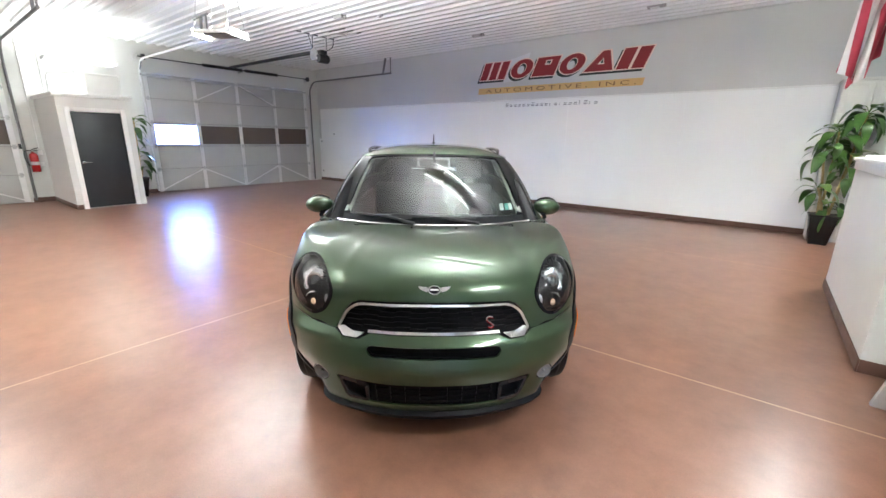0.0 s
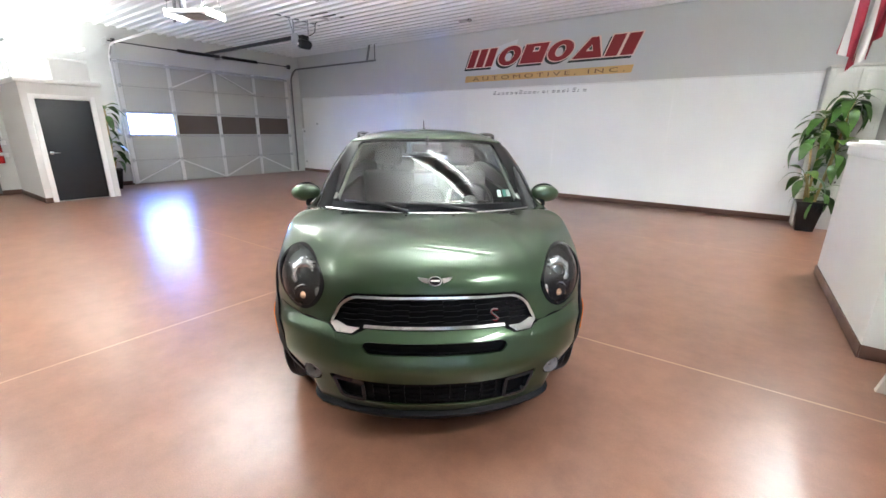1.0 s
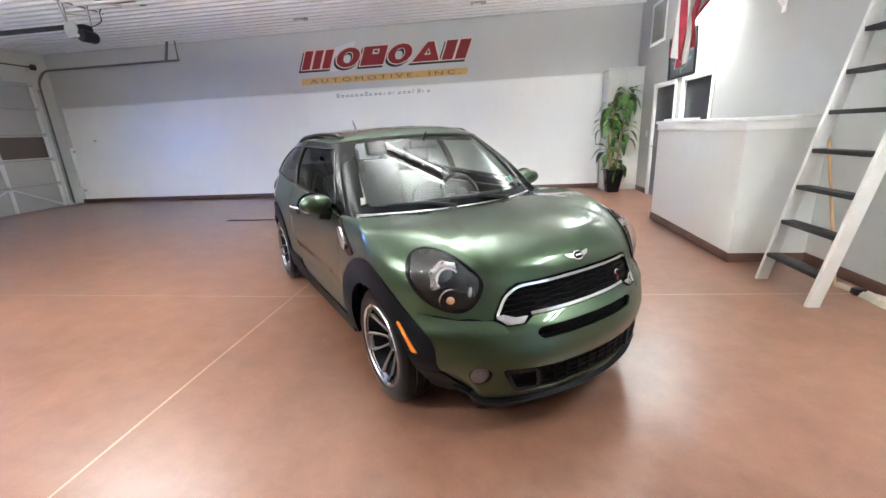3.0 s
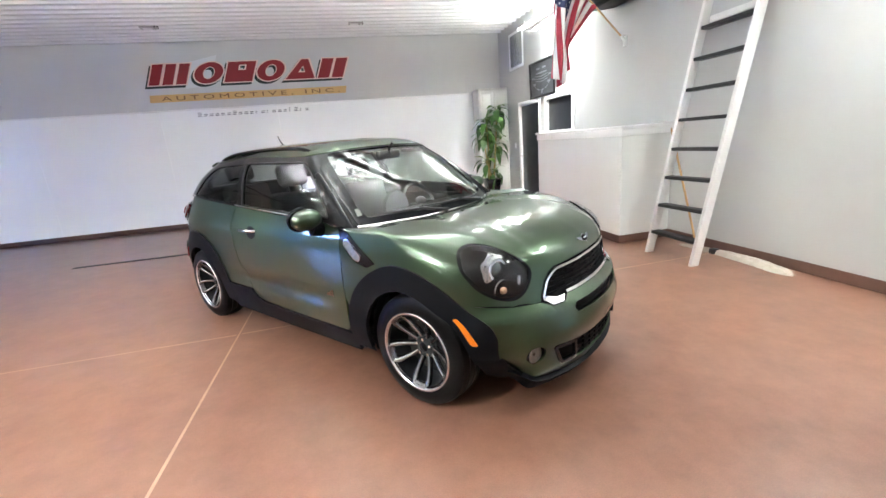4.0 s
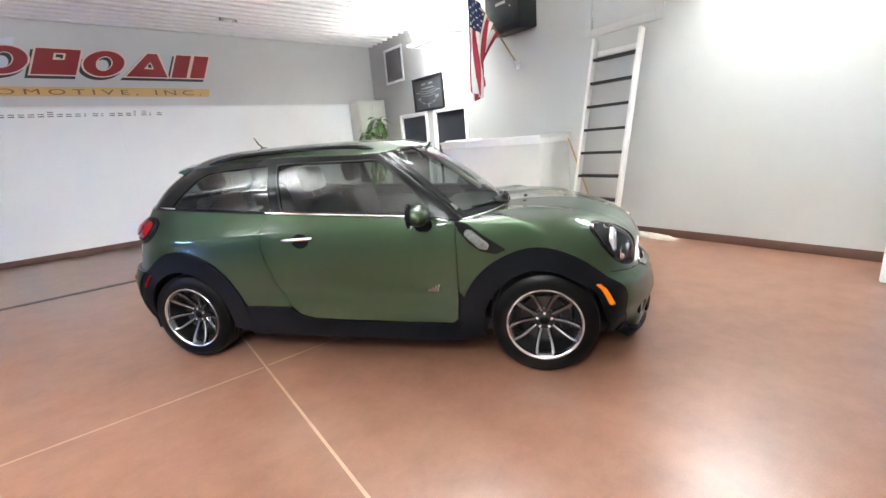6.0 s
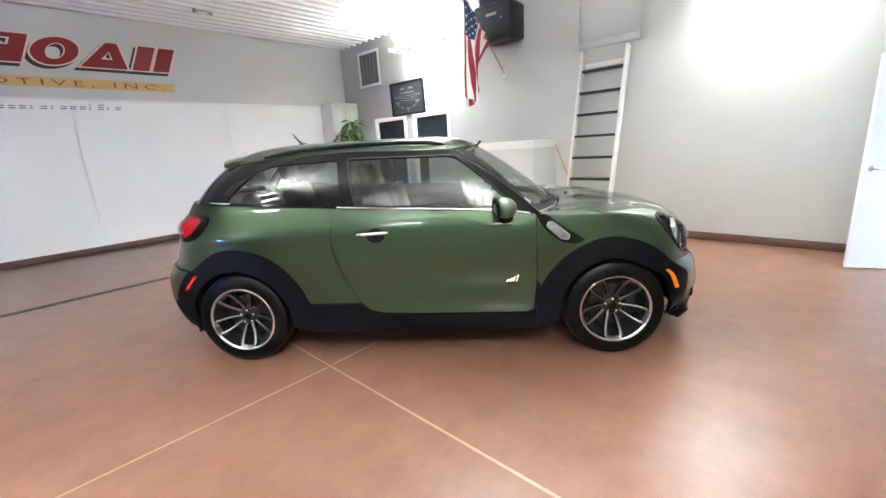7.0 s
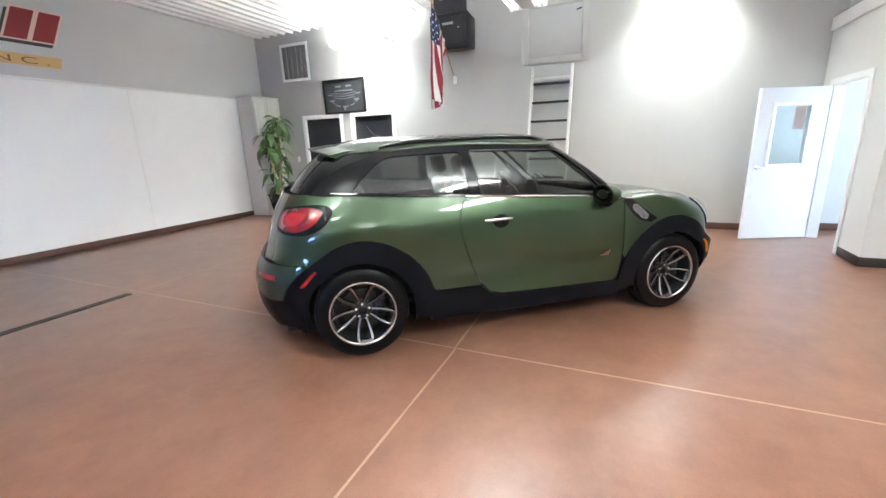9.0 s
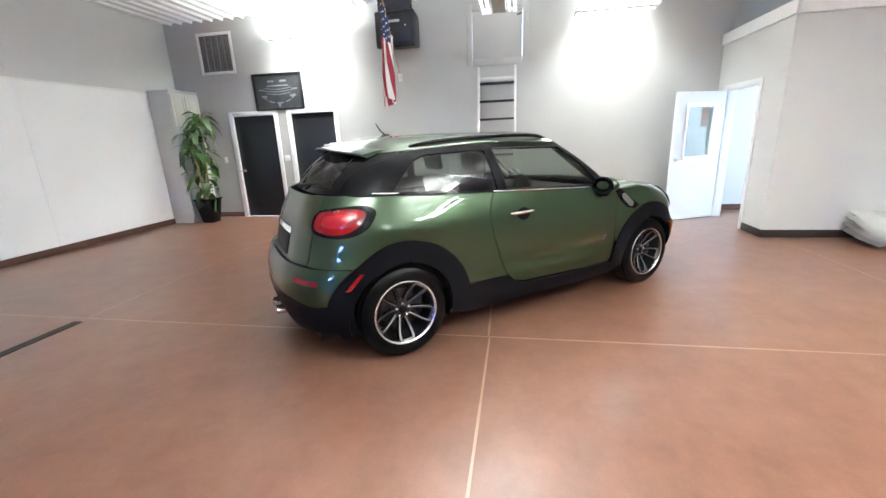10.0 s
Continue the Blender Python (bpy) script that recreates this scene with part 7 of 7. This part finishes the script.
# wipers
for y0, y1, x0, dz in ((0.30, -0.30, 0.0, 0.0), (-0.16, -0.62, 0.0, 0.0)):
    pts = [house(y / 1.0 * 0.94, 0.022 + 0.014 * i / 6) + Vector((0.012, 0, 0.014)) for i, y in enumerate(np.linspace(y0, y1, 7))]
    wp = part("wiper", tube(pts, 0.008, 6), M_BLACK, car, "black wiper", 60)
    part("wiper_arm", tube([house(y0 * 0.94 + 0.02, -0.005) + Vector((0.02, 0, 0.012)), house((y0 * 0.6 + y1 * 0.4) * 0.94, 0.024) + Vector((0.02, 0, 0.024))], [0.014, 0.008], 8), M_BLACK, wp)
part("cowl_panel", sheet([[(-2.0 * KU, -0.012), (2.0 * KU, -0.012), (2.0 * KU, 0.036), (-2.0 * KU, 0.036)]], 0.05, house, 0.004, 0.002), M_CLAD, car, "black cowl panel", 60)
# stickers on the windscreen's lower corner
for k, (u0, mm) in enumerate(((0.545, M_STICKER_G), (0.585, M_STICKER_W), (0.495, M_STICKER_W))):
    part("sticker", sheet([rect(u0, u0 + 0.036, 0.075, 0.115)], 0.05, house, 0.0, -0.008), mm, car, "small inspection sticker", None)
# flat dark patches for the shaded plate recess, handle bar, tailpipe, rear wiper
part("tailgate_bar", sheet([[qz(0, 0)] and [(s_of_rear_y(y), z - 1.155) for y, z in ((0.30, 0.885), (0.0, 0.885), (0.0, 0.925), (0.30, 0.925))]], 0.04, body, 0.01, 0.012), M_CHROME, car, "chrome tailgate bar", 40)
part("tailgate_bar", flip(sheet([[(s_of_rear_y(y), z - 1.155) for y, z in ((0.30, 0.885), (0.0, 0.885), (0.0, 0.925), (0.30, 0.925))]], 0.04, body, 0.01, 0.012), -1), M_CHROME, car, "chrome tailgate bar", 40)
part("plate_shade_patch", sheet([[(s_of_rear_y(y), z - 1.155) for y, z in ((0.26, 0.73), (0.0, 0.73), (0.0, 0.87), (0.26, 0.87))]], 0.04, body, 0.004, 0.003), M_CLAD, car, "flat dark patch for the shaded plate recess", 40)
part("plate_shade_patch", flip(sheet([[(s_of_rear_y(y), z - 1.155) for y, z in ((0.26, 0.73), (0.0, 0.73), (0.0, 0.87), (0.26, 0.87))]], 0.04, body, 0.004, 0.003), -1), M_CLAD, car, "flat dark patch for the shaded plate recess", 40)
for y in (-0.10, 0.10):
    part("tailpipe", lathe([(0.030, 0.0), (0.036, 0.0), (0.038, 0.12), (0.032, 0.12)], 24, "X", closed=True), M_CHROME, car, "chrome tailpipe", m=pose(-2.06, y, 0.265))
part("rear_wiper", tube([(-1.745, 0.0, 1.185), (-1.72, -0.1, 1.20), (-1.66, -0.34, 1.215)], [0.016, 0.010, 0.007], 8), M_BLACK, car, "black rear wiper")


# ---- wheels ----
def wheel(x, side):
    w = part("wheel", lathe([(0.208, -0.095), (0.228, -0.102), (0.262, -0.106), (0.300, -0.100), (0.320, -0.086), (0.328, -0.062), (0.330, 0.0), (0.328, 0.062), (0.320, 0.086), (0.300, 0.100), (0.262, 0.106), (0.228, 0.102), (0.208, 0.095)], 72, "Y"), M_TYRE, car, "alloy wheel with a black tyre", m=pose(x, side * 0.752, HUB_Z, 0, 0, 0 if side > 0 else 180))
    bm = bmesh.new()
    for gx in (-0.045, 0.0, 0.045):
        tube([(0.3305 * math.cos(radians(a)), gx, 0.3305 * math.sin(radians(a))) for a in range(0, 360, 6)], 0.003, 4, bm=bm, closed=True)
    part("tread_groove", bm, M_BLACK, w)
    part("rim_lip", lathe([(0.2265, 0.092), (0.237, 0.102), (0.233, 0.107), (0.225, 0.106), (0.2175, 0.099), (0.213, 0.085)], 72, "Y"), M_RIM_BRIGHT, w, "bright machined rim lip")
    part("barrel", lathe([(0.2165, 0.088), (0.205, 0.02), (0.195, -0.09), (0.215, -0.10)], 60, "Y"), M_HUB, w, "dark rim barrel")
    part("brake_disc", lathe([(0.0, -0.005), (0.148, -0.005), (0.148, -0.025), (0.0, -0.025)], 48, "Y"), M_DISC, w)
    part("back_plate", lathe([(0.0, -0.05), (0.19, -0.05)], 40, "Y"), M_BLACK, w)
    part("caliper", box(-0.165, -0.10, -0.03, 0.012, -0.07, 0.07, 0.012), M_DARKSTEEL, w)
    hub = part("hub", lathe([(0.0, 0.034), (0.030, 0.034), (0.034, 0.030), (0.060, 0.024), (0.072, 0.010), (0.072, -0.02), (0.0, -0.02)], 40, "Y"), M_HUB, w, "dark hub")
    part("hub_cap", lathe([(0.0, 0.040), (0.022, 0.039), (0.029, 0.034)], 28, "Y"), M_GLOSSBLACK, hub)
    for k in range(5):
        a = radians(270 + 72 * k)
        part("lug_nut", lathe([(0.0, 0.036), (0.009, 0.036), (0.011, 0.024), (0.011, 0.019)], 8, "Y"), M_CHROME, hub, m=Matrix.Translation((0.048 * math.cos(a + 0.63), 0, 0.048 * math.sin(a + 0.63))))
        for d in (-1, 1):
            bm = bmesh.new()
            n = 7
            secs = []
            for i in range(n + 1):
                t = i / n
                r = 0.060 + (0.224 - 0.060) * t
                ang = a + d * (0.019 + 0.034 * math.sin(1.45 * t) - 0.010 * max(0.0, t - 0.8) / 0.2) / r
                y = 0.026 + 0.078 * t ** 1.2
                hw = 0.0120 - 0.0025 * math.sin(math.pi * t) + 0.003 * t
                c = Vector((r * math.cos(ang), y, r * math.sin(ang)))
                tx = Vector((-math.sin(ang), 0, math.cos(ang)))
                secs.append([bm.verts.new(c + tx * hw * 1.25 - Vector((0, 0.030, 0))), bm.verts.new(c + tx * hw - Vector((0, 0.004, 0))), bm.verts.new(c + tx * hw * 0.55), bm.verts.new(c - tx * hw * 0.55), bm.verts.new(c - tx * hw - Vector((0, 0.004, 0))), bm.verts.new(c - tx * hw * 1.25 - Vector((0, 0.030, 0)))])
            for r_, q_ in zip(secs, secs[1:]):
                for i in range(5):
                    bm.faces.new((r_[i], r_[i + 1], q_[i + 1], q_[i]))
            part("spoke", bm, M_RIM_DARK, w, "dark paired spoke", 50)
        bm = bmesh.new()
        web = [[bm.verts.new((r * math.cos(a + u / r), y, r * math.sin(a + u / r))) for r, y in ((0.196, 0.070), (0.200, 0.086), (0.212, 0.098), (0.222, 0.1045))] for u in np.linspace(-0.046, 0.046, 9)]
        for r_, q_ in zip(web, web[1:]):
            for i in range(3):
                bm.faces.new((r_[i], r_[i + 1], q_[i + 1], q_[i]))
        part("spoke_web", bm, M_RIM_DARK, w, "dark web that joins two spokes", 50)
    return w


for x in (WB, -WB):
    for side in (1, -1):
        wheel(x, side)
        bm = bmesh.new()
        rows = []
        for yy in (0.80, 0.66, 0.50):
            rows.append([bm.verts.new((x + 0.392 * math.cos(radians(a)), side * yy, 0.325 + 0.392 * math.sin(radians(a)))) for a in range(12 if x > 0 else -20, 201, 8)])
        for r, q in zip(rows, rows[1:]):
            for i in range(len(r) - 1):
                bm.faces.new((r[i], r[i + 1], q[i + 1], q[i]))
        bm.faces.new(rows[-1])
        part("wheel_liner", bm, M_BLACK, car, "black wheel well liner", 40)
part("underbody", box(-1.84, 1.72, -0.56, 0.56, 0.14, 0.24, 0.02), M_BLACK, car, "dark underbody")
part("underbody", box(-0.80, 0.78, -0.77, 0.77, 0.165, 0.245, 0.02), M_BLACK, car, "dark underbody")

# ---- cabin ----
part("cabin_floor", box(-1.55, 0.95, -0.70, 0.70, 0.30, 0.36, 0.02), M_DASH, car, "dark cabin floor")
bm = bmesh.new()
prof = [(0.98, 0.970), (0.62, 0.985), (0.48, 0.965), (0.45, 0.90), (0.50, 0.62), (0.70, 0.45), (1.0, 0.45)]
ends = [[bm.verts.new((x, y, z)) for x, z in prof] for y in (-0.72, -0.3, 0.3, 0.72)]
for r, q in zip(ends, ends[1:]):
    for i in range(len(prof)):
        bm.faces.new((r[i], r[(i + 1) % len(prof)], q[(i + 1) % len(prof)], q[i]))
bm.faces.new(ends[0]); bm.faces.new(ends[-1][::-1])
bmesh.ops.bevel(bm, geom=bm.edges[:], offset=0.02, segments=2, profile=0.5, affect="EDGES")
part("dashboard", bm, M_DASH, car, "dark dashboard", 40)
st = part("steering_wheel", tube([(0, 0.182 * math.cos(radians(a)), 0.182 * math.sin(radians(a))) for a in range(0, 360, 10)], 0.017, 10, closed=True), M_DASH, car, "black steering wheel", 60, m=pose(0.36, 0.36, 0.945, 0, -25, 0))
part("wheel_hub", ball(0.02, 0, 0, 0.035, 0.065, 0.055, 16, 10), M_DASH, st)
for a in (0, 180, 270):
    part("wheel_spoke", tube([(0.01, 0.05 * math.cos(radians(a)), 0.05 * math.sin(radians(a))), (0, 0.17 * math.cos(radians(a)), 0.17 * math.sin(radians(a)))], 0.014, 8), M_RIM_DARK, st)
part("instrument", lathe([(0.0, 0.0), (0.13, 0.0), (0.135, 0.03), (0.0, 0.05)], 32, "X"), M_DASH, car, "round centre instrument", m=pose(0.44, 0.0, 0.97, 0, 0, 180))


def seat(x, y, w, rake=-14, z=0.42):
    bm = box(-0.26, 0.26, -w / 2, w / 2, 0.0, 0.16, 0.05, 3)
    stt = part("seat", bm, M_SEAT, car, "black leather seat", 50, m=pose(x, y, z))
    bk = part("backrest", box(-0.07, 0.07, -w / 2 + 0.01, w / 2 - 0.01, 0.0, 0.62, 0.05, 3), M_SEAT, stt, smooth=50, m=pose(-0.24, 0, 0.12, 0, rake, 0))
    part("headrest", box(-0.05, 0.05, -0.13, 0.13, 0.67, 0.85, 0.045, 3), M_SEAT, bk, smooth=50)
    for yy in (-0.06, 0.06):
        part("headrest_post", tube([(0, yy, 0.60), (0, yy, 0.70)], 0.006, 8), M_CHROME, bk)


for y in (0.36, -0.36):
    seat(0.02, y, 0.50)
    seat(-0.86, y * 0.92, 0.46, -18, 0.48)
part("parcel_shelf", box(-1.66, -1.22, -0.60, 0.60, 1.0, 1.03, 0.01), M_DASH, car, "dark parcel shelf")
for s in (1, -1):
    part("door_trim", flip(box(-1.2, 0.72, 0.72, 0.77, 0.40, 0.99, 0.015), s), M_DASH, car, "dark door trim")
    part("pillar_trim", flip(tube([(0.76, 0.665, 1.03), (0.29, 0.560, 1.39)], 0.024, 8), s), M_TRIMCLOTH, car, "pale pillar trim", 60)
bm = bmesh.new()
hp = []
for i in range(20):
    x = 0.22 - 1.55 * i / 19
    hp.append([bm.verts.new((x, y, 1.462 - 0.05 * (y / 0.55) ** 2 - 0.03 * abs((x + 0.45) / 0.8) ** 2.5)) for y in np.linspace(-0.55, 0.55, 9)])
for r, q in zip(hp, hp[1:]):
    for k in range(8):
        bm.faces.new((r[k], r[k + 1], q[k + 1], q[k]))
part("headliner", bm, M_HEADLINER, car, "pale cloth headliner", 60)
im = part("interior_mirror", box(-0.02, 0.02, -0.12, 0.12, -0.032, 0.032, 0.014), M_BLACK, car, "black interior mirror", 60, m=pose(0.40, 0.0, 1.385))
part("mirror_stem", tube([(0, 0, 0.02), (0.06, 0, 0.09)], 0.010, 8), M_BLACK, im)
